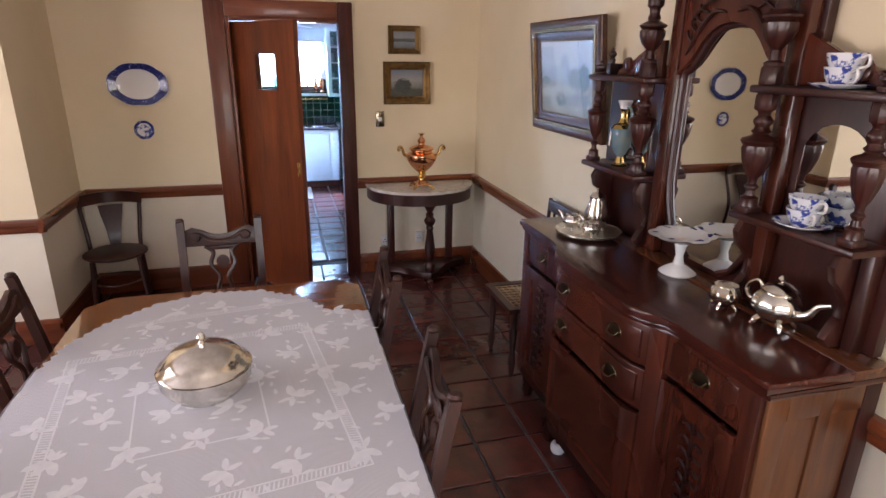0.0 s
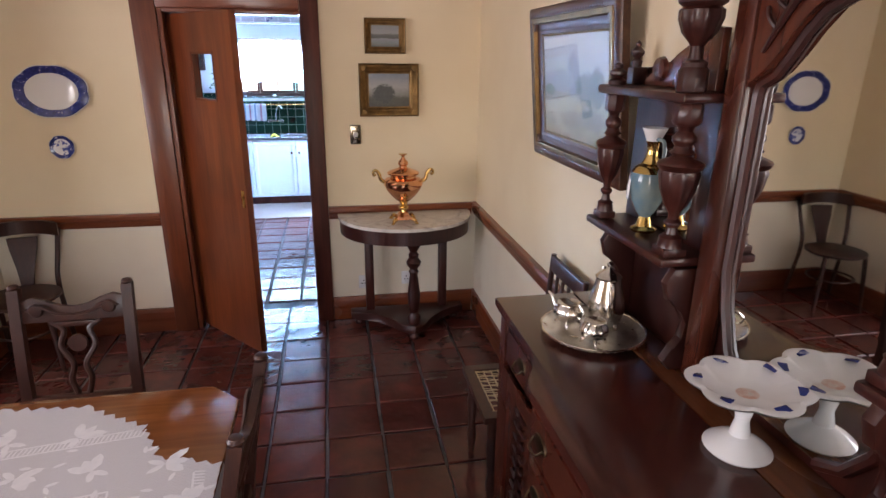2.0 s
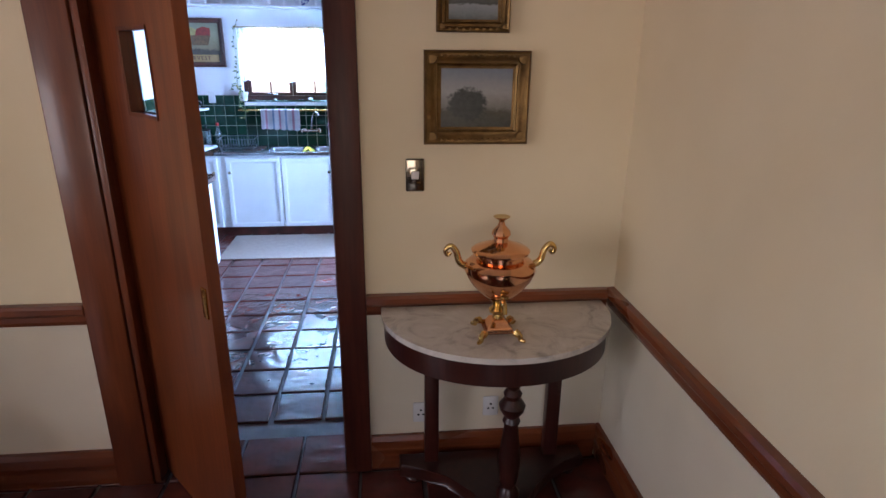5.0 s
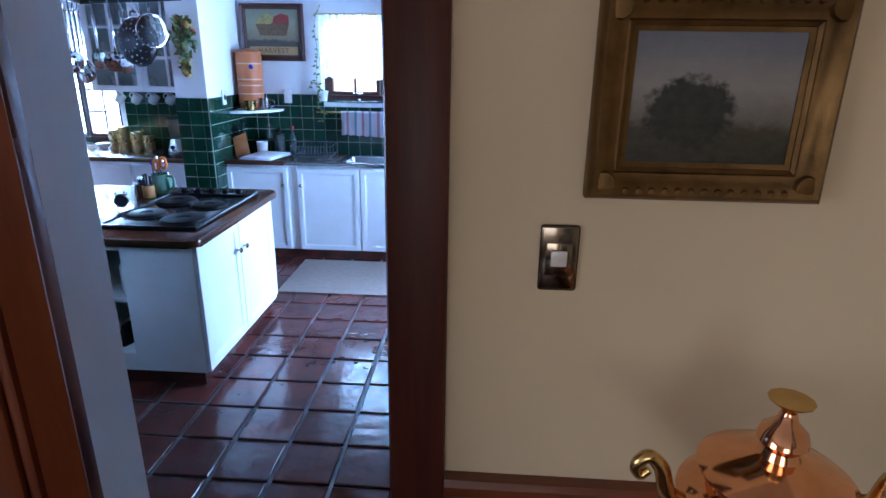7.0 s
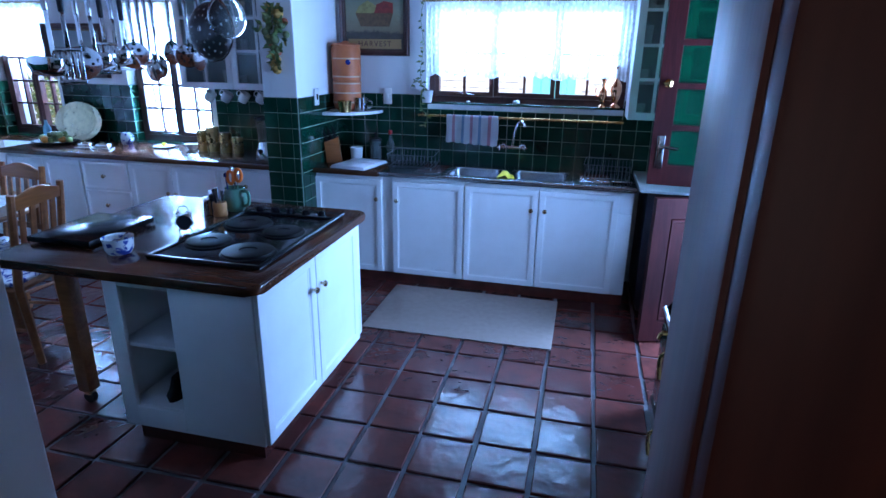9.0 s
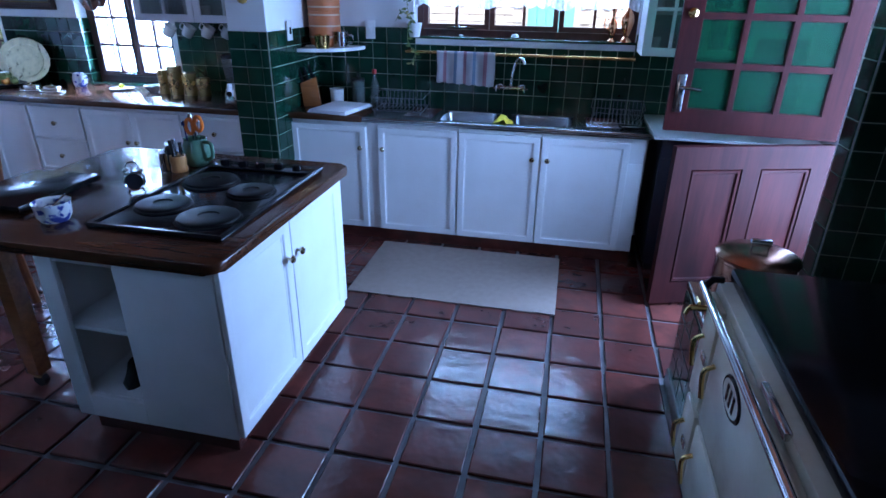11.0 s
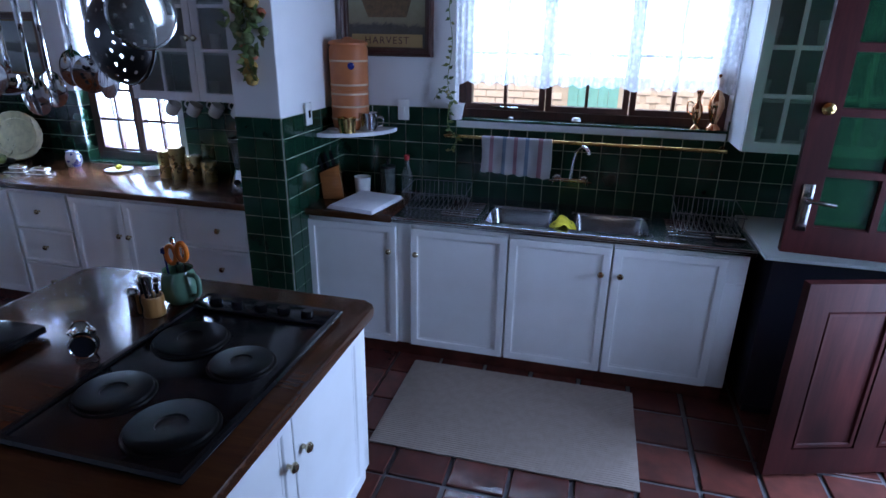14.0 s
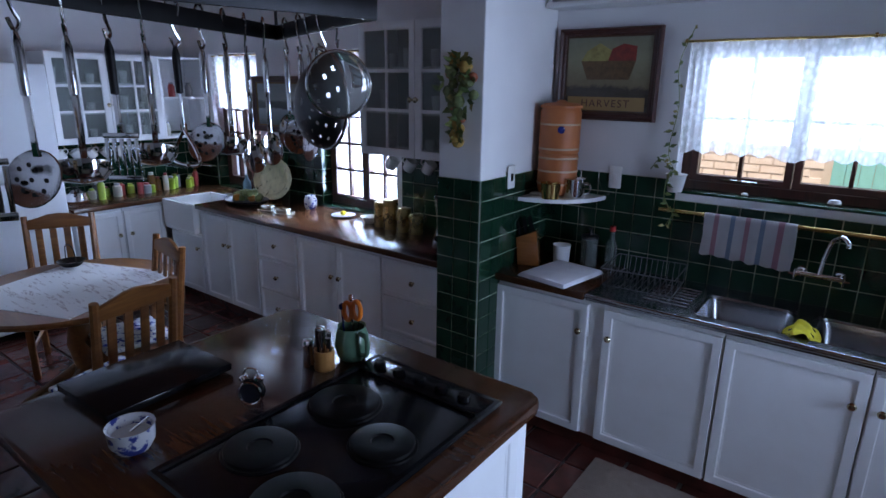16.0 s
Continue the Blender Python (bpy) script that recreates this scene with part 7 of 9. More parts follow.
def leaf_bm(bm, p, d, l, w):
    """A small folded leaf at p pointing along d."""
    d = Vector(d).normalized()
    s = d.cross(Vector((0.2, 1, 0.1))).normalized()
    up_ = s.cross(d)
    p = Vector(p)
    rows = [p, p + d * l * 0.4 + s * w / 2 + up_ * 0.004, p + d * l, p + d * l * 0.4 - s * w / 2 + up_ * 0.004, p + d * l * 0.45 - up_ * 0.003]
    vs = [bm.verts.new(v) for v in rows]
    bm.faces.new((vs[0], vs[1], vs[4]))
    bm.faces.new((vs[1], vs[2], vs[4]))
    bm.faces.new((vs[2], vs[3], vs[4]))
    bm.faces.new((vs[3], vs[0], vs[4]))


pp = empty("trailing_plant", pose(-0.71, BACK - 0.05, 1.33), "trailing creeper in a white pot beside the curtain", "plant")
part("pot", lathe([(0.0, 0), (0.035, 0), (0.05, 0.085), (0.054, 0.09), (0.048, 0.085), (0.0, 0.07)], 24), CERAMIC, pp)
part("pot_hook", box(-0.02, 0.036, 0.02, 0.02, 0.052, 0.06, 0.002), IRON, pp)
rr = random.Random(11)
vine, lv = bmesh.new(), bmesh.new()
for path in ([(0, 0, 0.08), (-0.05, -0.01, 0.2), (-0.03, 0.0, 0.42), (-0.05, 0.0, 0.62), (0.0, 0.0, 0.78)], [(0, 0, 0.08), (-0.02, -0.05, 0.10), (-0.03, -0.07, -0.02), (0.02, -0.07, -0.10), (-0.01, -0.07, -0.17)], [(0, 0, 0.08), (-0.08, -0.02, 0.16), (-0.14, 0.02, 0.10)]):
    pts = curve(path, 8)
    tube(pts, 0.0022, 5, bm=vine)
    for k, p in enumerate(pts[2:]):
        if rr.random() < 0.75:
            leaf_bm(lv, p, (rr.uniform(-1, 1), rr.uniform(-1, 0.1), rr.uniform(-0.8, 0.6)), rr.uniform(0.025, 0.05), 0.02)
part("vine", vine, LEAF, pp)
part("leaves", lv, LEAF, pp, smooth=None)

fh = empty("fruit_garland", pose(-1.575, PIL[2] - 0.002, 1.78), "hanging bunch of painted clay fruit and leaves on the pillar", "wall ornament")
FCOL = [paint("clay red", (0.33, 0.09, 0.045), 0.6), paint("clay ochre", (0.40, 0.24, 0.06), 0.6), paint("clay green", (0.12, 0.15, 0.06), 0.6)]
rr = random.Random(4)
for k in range(26):
    u = k / 25
    z = 0.19 - 0.40 * u
    spread = 0.085 * math.sin(math.pi * min(1, u * 1.05 + 0.1)) + 0.012
    r = rr.uniform(0.022, 0.036)
    x = rr.uniform(-spread, spread)
    part("fruit", lathe([(0, -r), (r * 0.7, -r * 0.7), (r, 0), (r * 0.7, r * 0.7), (0, r)], 12, m=pose(x, -r * 0.8, z)), FCOL[1 if u < 0.15 or u > 0.75 else 0 if abs(x) < 0.02 and u < 0.5 else rr.choice((0, 1, 2, 2))], fh)
lv = bmesh.new()
for k in range(84):
    u = rr.random()
    sp = 0.105 * math.sin(math.pi * min(1, u * 1.1 + 0.08))
    leaf_bm(lv, (rr.uniform(-sp, sp), -0.02 - 0.02 * rr.random(), 0.19 - 0.38 * u), (rr.uniform(-1, 1), -0.3, rr.uniform(-1, 0.6)), 0.060, 0.034)
part("leaves", lv, LEAF, fh, smooth=None)

# ---- beside the sink: pale board, dark appliance; the stable door ----
tagged(part("side_board", box(0.872, 8.27, 0.868, 1.765, 8.935, 0.886, 0.004), paint("pale grey board", (0.50, 0.51, 0.50), 0.4)), "pale grey counter board in the corner beside the sink", "worktop")
DKNAVY = paint("dark blue-black panel", (0.012, 0.013, 0.02), 0.35)
ap = empty("dark_appliance", pose(0.93, 8.36, 0), "dark blue-black under-counter appliance", "dishwasher")
part("body", box(0, 0, 0.05, 0.60, 0.56, 0.866, 0.006), DKNAVY, ap)
part("plinth", box(0.02, 0.03, 0, 0.58, 0.54, 0.05), DKNAVY, ap)
part("fascia", box(0.004, -0.006, 0.74, 0.596, 0.0, 0.86, 0.003), DKNAVY, ap)

frm = empty("door_frame_back", pose(0, 0, 0), "white painted frame of the back doorway", "door frame", kind="structure")
part("jamb", box(KE - 0.012, 8.161, 0, KE + 0.12, 8.22, 2.16, 0.004), CABWHITE, frm)
part("jamb", box(KE - 0.012, 7.25, 0, KE + 0.12, 7.299, 2.16, 0.004), CABWHITE, frm)
part("head", box(KE - 0.012, 7.30, 2.121, KE + 0.12, 8.16, 2.16, 0.004), CABWHITE, frm)


def door_leaf(name, hinge, free, z0, z1, label):
    hx, fx = Vector((*hinge, 0)), Vector((*free, 0))
    d = fx - hx
    return empty(name, Matrix.Translation((hx.x, hx.y, z0)) @ pose(0, 0, 0, 0, 0, math.degrees(math.atan2(d.y, d.x))), label, "door", kind="structure"), d.length, z1 - z0


lo, w_, h_ = door_leaf("door_2", (1.742, 8.155), (0.925, 7.90), 0.02, 0.925, "open lower leaf of a worn red-brown stable door")
st = 0.10
xs_ = [0, st, w_ / 2 - 0.05, w_ / 2 + 0.05, w_ - st, w_]
b = cells(xs_, [0, 0.13, h_ - 0.12, h_], lambda x, z: not ((xs_[1] < x < xs_[2] or xs_[3] < x < xs_[4]) and 0.13 < z < h_ - 0.12), -0.021, 0.021)
part("leaf_frame", b, DOORRED, lo, smooth=None)
for a, c in ((xs_[1], xs_[2]), (xs_[3], xs_[4])):
    part("panel", box(a - 0.003, -0.008, 0.127, c + 0.003, 0.008, h_ - 0.117), DOORRED, lo, smooth=None)
    part("moulding", frame_bm(c - a - 0.05, h_ - 0.30, [(0, 0.009), (0.004, 0.018), (0.016, 0.020), (0.022, 0.010)], m=pose((a + c) / 2, 0, (0.13 + h_ - 0.12) / 2)), DOORRED, lo)
    part("moulding", frame_bm(c - a - 0.05, h_ - 0.30, [(0, 0.009), (0.004, 0.018), (0.016, 0.020), (0.022, 0.010)], m=pose((a + c) / 2, 0, (0.13 + h_ - 0.12) / 2, 0, 0, 180)), DOORRED, lo)
hi, w_, h_ = door_leaf("door_3", (1.742, 8.15), (0.895, 8.205), 0.945, 2.10, "open upper leaf of a red-brown stable door with green glass panes")
cols, rows_, st = 3, 4, 0.10
px_ = [st + (w_ - 2 * st + 0.025) * k / cols for k in range(cols)]
pw = (w_ - 2 * st + 0.025) / cols - 0.025
ph = (h_ - 0.22 + 0.025) / rows_ - 0.025
pz = [0.12 + (ph + 0.025) * k for k in range(rows_)]
xs_ = sorted({0, w_, *px_, *[x + pw for x in px_]})
zs_ = sorted({0, h_, *pz, *[z + ph for z in pz]})
b = cells(xs_, zs_, lambda x, z: not (any(a < x < a + pw for a in px_) and any(a < z < a + ph for a in pz)), -0.021, 0.021)
part("leaf_frame", b, DOORRED, hi, smooth=None)
RIPPLE, nt_, bs_ = material("rippled green glass", 0.2, Transmission_Weight=0.85, IOR=1.15, Specular_IOR_Level=0.2)
bs_.inputs["Base Color"].default_value = (0.03, 0.16, 0.08, 1)
bump(nt_, bs_, noise_tex(nt_, coords(nt_), 35, 3), 0.6, 0.004)
for a in px_:
    for z in pz:
        part("pane", box(a - 0.004, -0.003, z - 0.004, a + pw + 0.004, 0.003, z + ph + 0.004), RIPPLE, hi, smooth=None)
        part("bead", frame_bm(pw - 0.012, ph - 0.012, [(0, 0.004), (0.002, 0.012), (0.006, 0.013)], m=pose(a + pw / 2, 0, z + ph / 2, 0, 0, 180)), DOORRED, hi)
lp = part("lock_plate", box(w_ - 0.075, 0.021, 0.10, w_ - 0.03, 0.026, 0.30, 0.003), STEEL, hi, "worn steel lock plate")
part("lever", tube(curve([(w_ - 0.052, 0.026, 0.235), (w_ - 0.052, 0.06, 0.235), (w_ - 0.09, 0.07, 0.235), (w_ - 0.15, 0.068, 0.228)], 5), 0.009, 10), STEEL, lp)
part("night_latch", lathe([(0.026, 0), (0.024, 0.02), (0.012, 0.03), (0, 0.03)], 20, m=pose(w_ - 0.05, 0.021, 0.60, -90)), BRASS, hi, "brass night latch")

# ---- the range, its boiler and tiled end ----
ENAMEL = paint("cream enamel", (0.62, 0.57, 0.44), 0.18, (0.56, 0.50, 0.38), 6)
rg = empty("range_cooker", pose(0, 0, 0), "cream enamelled range cooker with a black top and chrome rail", "range cooker")
RX, RY0, RY1, RZT = 0.893, 5.30, 6.60, 0.86
part("body", box(RX, RY0, 0.10, KE - 0.02, RY1, RZT - 0.045, 0.010), ENAMEL, rg)
part("plinth", box(RX + 0.05, RY0 + 0.02, 0.0, KE - 0.05, RY1 - 0.02, 0.099), BLACKG, rg)
part("top", box(RX + 0.035, RY0 - 0.01, RZT - 0.044, KE - 0.02, RY1 + 0.01, RZT, 0.012), BLACKG, rg, "black enamel top")
part("towel_rail", tube([(RX - 0.042, RY0 + 0.03, RZT - 0.06), (RX - 0.042, RY1 - 0.01, RZT - 0.06)], 0.013, 14), CHROME, rg, "chrome towel rail")
for y in (RY0 + 0.05, RY1 - 0.03):
    part("rail_bracket", tube([(RX - 0.042, y, RZT - 0.06), (RX - 0.02, y, RZT - 0.03), (RX + 0.01, y, RZT - 0.03)], 0.012, 10), BLACKG, rg)
for y0, y1, z0, z1 in ((6.43, 6.57, 0.42, 0.79), (6.43, 6.57, 0.13, 0.40), (5.50, 6.40, 0.42, 0.79), (5.50, 6.40, 0.13, 0.40)):
    d = part("oven_door", box(RX - 0.022, y0, z0, RX - 0.001, y1, z1, 0.008), ENAMEL, rg)
    part("latch", tube(curve([(RX - 0.024, y1 - 0.05, (z0 + z1) / 2 + 0.05), (RX - 0.05, y1 - 0.045, (z0 + z1) / 2 + 0.02), (RX - 0.045, y1 - 0.06, (z0 + z1) / 2 - 0.06)], 4), 0.008, 8), BRASS, d, "brass latch")
    part("hinge", box(RX - 0.03, y0 + 0.01, (z0 + z1) / 2 - 0.015, RX - 0.022, y0 + 0.06, (z0 + z1) / 2 + 0.015, 0.002), STEEL, d)
part("badge", lathe([(0.085, 0), (0.08, 0.004), (0.078, 0.002), (0, 0.002)], 32, m=pose(RX - 0.0225, 6.17, 0.68, 0, -90, 0) @ Matrix.Diagonal((0.62, 1, 1, 1))), BLACKG, rg, "oval maker's badge")
part("badge_face", lathe([(0.072, 0.0045), (0, 0.005)], 32, m=pose(RX - 0.0225, 6.17, 0.68, 0, -90, 0) @ Matrix.Diagonal((0.58, 1, 1, 1)), caps=False), ENAMEL, rg)
for k in range(3):
    part("badge_bar", box(RX - 0.0295, 6.13 + 0.03 * k, 0.655, RX - 0.0275, 6.145 + 0.03 * k, 0.705, 0.0005), BLACKG, rg)
part("thermometer", box(RX - 0.012, 5.88, RZT - 0.060, RX + 0.005, 6.06, RZT - 0.038, 0.003), STEEL, rg)
for y in (5.95, 5.55):
    l_ = part("hotplate_lid", lathe([(0.19, 0.0), (0.195, 0.02), (0.18, 0.04), (0.10, 0.055), (0.0, 0.06)], 40, m=pose(1.36, y, RZT)), CHROME, rg, "domed chrome hotplate lid")
    part("lid_handle", tube(curve([(1.22, y - 0.06, RZT + 0.035), (1.17, y - 0.05, RZT + 0.05), (1.17, y + 0.05, RZT + 0.05), (1.22, y + 0.06, RZT + 0.035)], 4), 0.008, 8), CHROME, l_)
setting("wall_range_pier", box(1.41, 7.185, 0, KE - 0.001, 7.289, TOP - 0.001, 0.003), WHITEWALL, "tiled pier between the range and the back doorway", "wall")
tpier = setting("wall_range_end", box(0.95, 6.74, 0.0, KE - 0.001, 7.16, 0.49, 0.003), WALLGROUT, "low green-tiled end wall beside the range", "wall")
setting("trim_range_end", box(0.945, 6.70, 0.491, KE - 0.001, 7.18, 0.525, 0.006), WORKTOP, "wooden capping on the low tiled wall", "trim")
setting("baseboard", box(0.932, 6.735, 0, 0.949, 7.172, 0.08, 0.003), MAHOG, "dark skirting at the foot of the tiled wall", "skirting")
bl = empty("copper_boiler", pose(1.075, 6.845, 0.526) @ Matrix.Diagonal((0.76, 0.76, 1, 1)), "tarnished copper hot-water boiler with a brass tap and lid", "boiler")
OLDCOP = metal("tarnished copper", (0.48, 0.24, 0.15), 0.22, 0.1, 0.1, (0.25, 0.13, 0.09))
part("body", lathe([(0.0, 0), (0.165, 0), (0.17, 0.01), (0.17, 0.26), (0.175, 0.265), (0.175, 0.275), (0.0, 0.275)], 40), OLDCOP, bl)
l_ = part("lid", lathe([(0.18, 0.276), (0.182, 0.284), (0.15, 0.297), (0.06, 0.305), (0.0, 0.306)], 40), OLDCOP, bl)
part("lid_handle", box(-0.045, -0.014, 0.32, 0.045, 0.014, 0.345, 0.006), STEEL, l_)
for x in (-0.035, 0.035):
    part("handle_post", tube([(x, 0, 0.304), (x, 0, 0.325)], 0.006, 8), STEEL, l_)
tp2 = part("tap", tube(curve([(-0.168, -0.02, 0.06), (-0.22, -0.02, 0.06), (-0.25, -0.02, 0.055), (-0.262, -0.02, 0.03)], 4), [0.013] * 8 + [0.010] * 5, 10), BRASS, bl, "brass tap")
part("tap_key", tube([(-0.215, -0.045, 0.09), (-0.215, 0.005, 0.09)], 0.007, 8), BRASS, tp2)
for a in (70, 250):
    part("ring_handle", tube([(0.176 * math.cos(radians(a)) + 0.02 * math.cos(radians(k)) * math.sin(radians(a)), 0.176 * math.sin(radians(a)) - 0.02 * math.cos(radians(k)) * math.cos(radians(a)), 0.235 + 0.02 * math.sin(radians(k))) for k in range(0, 360, 30)], 0.004, 6, closed=True), IRON, bl)

# mat
MAT, nt_, bs_ = material("woven cotton mat", 0.95)
wv = nt_.nodes.new("ShaderNodeTexWave")
wv.inputs["Scale"].default_value = 22.0
wv.inputs["Distortion"].default_value = 1.5
nt_.links.new(coords(nt_, (1, 1, 1), (0, 0, radians(90))), wv.inputs["Vector"])
mn = noise_tex(nt_, coords(nt_), 25, 4)
nt_.links.new(mix(nt_, mn, (0.21, 0.155, 0.125), (0.31, 0.24, 0.205)), bs_.inputs["Base Color"])
bump(nt_, bs_, mix(nt_, 0.5, wv.outputs["Fac"], noise_tex(nt_, coords(nt_), 160, 2)), 0.8, 0.004)
rr = random.Random(9)
eo = [(-0.80 + 1.215 * k / 60, 7.645 + rr.uniform(-0.004, 0.004)) for k in range(61)] + [(0.415, 8.385)] + [(0.415 - 1.215 * k / 60, 8.385 + rr.uniform(-0.003, 0.003)) for k in range(1, 61)]
tagged(part("floor_mat", plate(eo, 0.008, 0.003, m=pose(0, 0, 0.0015)), MAT), "pale woven cotton mat before the sink", "mat")

# ---- outside the windows ----
GROUND = paint("pale paving", (0.6, 0.55, 0.5), 0.9, (0.5, 0.45, 0.4), 2)
setting("ground", box(-150, 9.3, -0.30, 150, 200, -0.10), GROUND, "pale paved yard outside reaching far off", "ground")
setting("ground", box(2.2, -150, -0.30, 150, 9.299, -0.10), GROUND, "pale paved yard outside reaching far off", "ground")
setting("ground", box(-150, -150, -0.30, -6.2, 9.299, -0.10), GROUND, "pale paved yard outside reaching far off", "ground")
setting("ground", box(-6.199, -150, -0.30, 2.199, -2.2, -0.10), GROUND, "pale paved yard outside reaching far off", "ground")
PINKW = plaster("garden wall mortar", (0.66, 0.60, 0.58), (0.58, 0.51, 0.49))
yw = setting("garden_wall", box(-9, 13.0, -0.1, 6, 13.25, 2.1), PINKW, "pale brick garden wall outside", "wall")
TURQ = paint("turquoise paint", (0.22, 0.62, 0.68), 0.5)
td = empty("garden_door", pose(-0.27, 12.94, -0.1), "turquoise painted door in the garden wall", "door")
for k in range(5):
    part("board", box(0.118 * k, 0, 0.02, 0.118 * k + 0.115, 0.05, 2.0, 0.006), TURQ, td)
BRICKM = paint("pale brick", (0.84, 0.78, 0.78), 0.85, (0.76, 0.68, 0.67), 6)
bv, bf = [], []
bx_rng = random.Random(31)
for r in range(25):
    for i in range(24):
        x, z = -4.1 + 0.235 * i + (0.117 if r % 2 else 0), -0.05 + 0.088 * r
        if -0.42 < x < 0.46:
            continue
        n, y = len(bv), 12.975 + bx_rng.uniform(-0.006, 0.006)
        hx, hz = 0.109, 0.036
        if x > 0.4:
            hx = 0.082
        bv.extend([(x + sx * hx, y + d, z + sz * hz) for d in (0, 0.06) for sx, sz in ((-1, -1), (1, -1), (1, 1), (-1, 1))])
        bf.append((n, n + 1, n + 2, n + 3))
        bf.extend([(n + k, n + 4 + k, n + 4 + (k + 1) % 4, n + (k + 1) % 4) for k in range(4)])
me = bpy.data.meshes.new("bricks")
me.from_pydata(bv, [], bf)
me.materials.append(BRICKM)
ob = tagged(new("bricks", me), "pale sunlit brick courses of the garden wall", kind="stuff")
ob.parent = yw


def shrub(m, h, seed, label):
    """A bush: stems and a crown of many small leaves."""
    t = empty("shrub", m, label, "shrub", "shrubs outside the windows")
    rr = random.Random(seed)
    stem, lv = bmesh.new(), bmesh.new()
    for k in range(9):
        a = rr.uniform(0, 6.28)
        end = Vector((0.45 * math.cos(a) * rr.random(), 0.4 * math.sin(a) * rr.random(), h * rr.uniform(0.6, 1.0)))
        pts = curve([(0, 0, 0), (end.x * 0.3, end.y * 0.3, end.z * 0.5), end], 6)
        tube(pts, [0.02 - 0.0012 * j for j in range(len(pts))], 6, bm=stem)
        for p in pts[3:]:
            for j in range(26):
                q_ = p + Vector((rr.gauss(0, 0.13), rr.gauss(0, 0.13), rr.gauss(0, 0.13)))
                leaf_bm(lv, q_, (rr.uniform(-1, 1), rr.uniform(-1, 1), rr.uniform(-0.6, 0.8)), rr.uniform(0.05, 0.09), 0.035)
    part("stems", stem, WINWOOD, t)
    part("leaves", lv, LEAF, t, smooth=None)


shrub(pose(1.75, 11.6, -0.1), 1.9, 7, "leafy green bush before the garden wall")
shrub(pose(-6.0, 11.3, -0.1), 1.9, 1, "leafy green bush in the yard")
shrub(pose(-6.9, 11.8, -0.1), 2.2, 2, "leafy green bush in the yard")
shrub(pose(-7.8, 12.0, -0.1), 2.0, 3, "leafy green bush in the yard")

# ---- on the island ----
IT = ITOP + 0.001
bd = empty("black_hob_cover", pose(-1.765, 6.67, IT, 0, 0, 2), "flat black board lying on the island top", "chopping board")
part("slab", box(-0.165, -0.215, 0.008, 0.165, 0.215, 0.034, 0.004), BLACKG, bd)
for x in (-0.13, 0.13):
    for y in (-0.18, 0.18):
        part("foot", lathe([(0.012, 0), (0.012, 0.008)], 10, m=pose(x, y, 0)), BLACKG, bd)
ck = empty("alarm_clock", pose(-1.358, 6.80, IT, 0, 0, 32) @ Matrix.Diagonal((1.15, 1.15, 1.15, 1)), "small dark twin-bell alarm clock", "clock")
part("case", lathe([(0.0, -0.018), (0.030, -0.018), (0.036, -0.008), (0.036, 0.010), (0.033, 0.016), (0.0, 0.016)], 28, m=pose(0, 0, 0.046, 90)), BLACKG, ck)
part("dial", lathe([(0.028, 0), (0.0, 0.0005)], 24, m=pose(0, -0.0165, 0.046, 90)), DKNAVY, ck)
part("ring", tube([(0.032 * math.cos(radians(a)), -0.017, 0.046 + 0.032 * math.sin(radians(a))) for a in range(0, 360, 15)], 0.003, 6, closed=True), CHROME, ck)
for s in (-1, 1):
    part("bell", lathe([(0.014, 0), (0.012, 0.008), (0.0, 0.012)], 16, m=pose(s * 0.02, 0, 0.083, 0, s * 25, 0)), CHROME, ck)
    part("foot", tube([(s * 0.02, 0, 0.018), (s * 0.026, 0, 0.0)], 0.004, 8), CHROME, ck)
part("handle", tube(curve([(-0.022, 0, 0.094), (-0.012, 0, 0.112), (0.012, 0, 0.112), (0.022, 0, 0.094)], 4), 0.0025, 6), CHROME, ck)
bwl = empty("sugar_bowl", pose(-1.435, 6.46, IT) @ Matrix.Diagonal((1.3, 1.3, 1.2, 1)), "small blue and white pot with a spoon", "bowl")
part("bowl", lathe([(0.0, 0.0), (0.036, 0.0), (0.046, 0.02), (0.048, 0.055), (0.050, 0.06), (0.044, 0.056), (0.040, 0.01), (0.0, 0.01)], 28, caps=False), BLUEW, bwl)
part("sugar", lathe([(0.042, 0.035), (0.02, 0.042), (0.0, 0.043)], 20, caps=False), PORC, bwl)
part("spoon", tube([(0.0, 0.0, 0.042), (0.02, 0.03, 0.072)], 0.003, 6), STEEL, bwl)
jg = empty("green_jug", pose(-1.355, 7.235, IT), "green glazed jug holding orange scissors and utensils", "jug")
GREENGL = paint("pale green glaze", (0.10, 0.20, 0.13), 0.15, (0.07, 0.15, 0.10), 12)
part("body", lathe([(0.0, 0), (0.045, 0), (0.06, 0.02), (0.066, 0.06), (0.06, 0.10), (0.05, 0.125), (0.054, 0.13), (0.046, 0.125), (0.05, 0.06), (0.0, 0.01)], 28, caps=False), GREENGL, jg)
part("handle", tube(curve([(0.052, -0.01, 0.115), (0.095, -0.02, 0.11), (0.095, -0.02, 0.05), (0.058, -0.01, 0.03)], 5), 0.009, 10), GREENGL, jg)
ORANGE = paint("orange plastic", (0.72, 0.16, 0.015), 0.35)
sc = empty("scissors", pose(-1.355, 7.235, IT), "orange-handled kitchen scissors standing in the jug", "scissors")
for s in (-1, 1):
    part("handle", tube([(s * 0.024 + 0.020 * math.cos(radians(a)) + 0.01, -0.005, 0.192 + 0.034 * math.sin(radians(a)) + s * 0.008) for a in range(0, 360, 20)], 0.009, 8, closed=True), ORANGE, sc)
part("blade", tube([(0.008, -0.004, 0.02), (0.01, -0.005, 0.16)], [0.003, 0.007], 6), STEEL, sc)
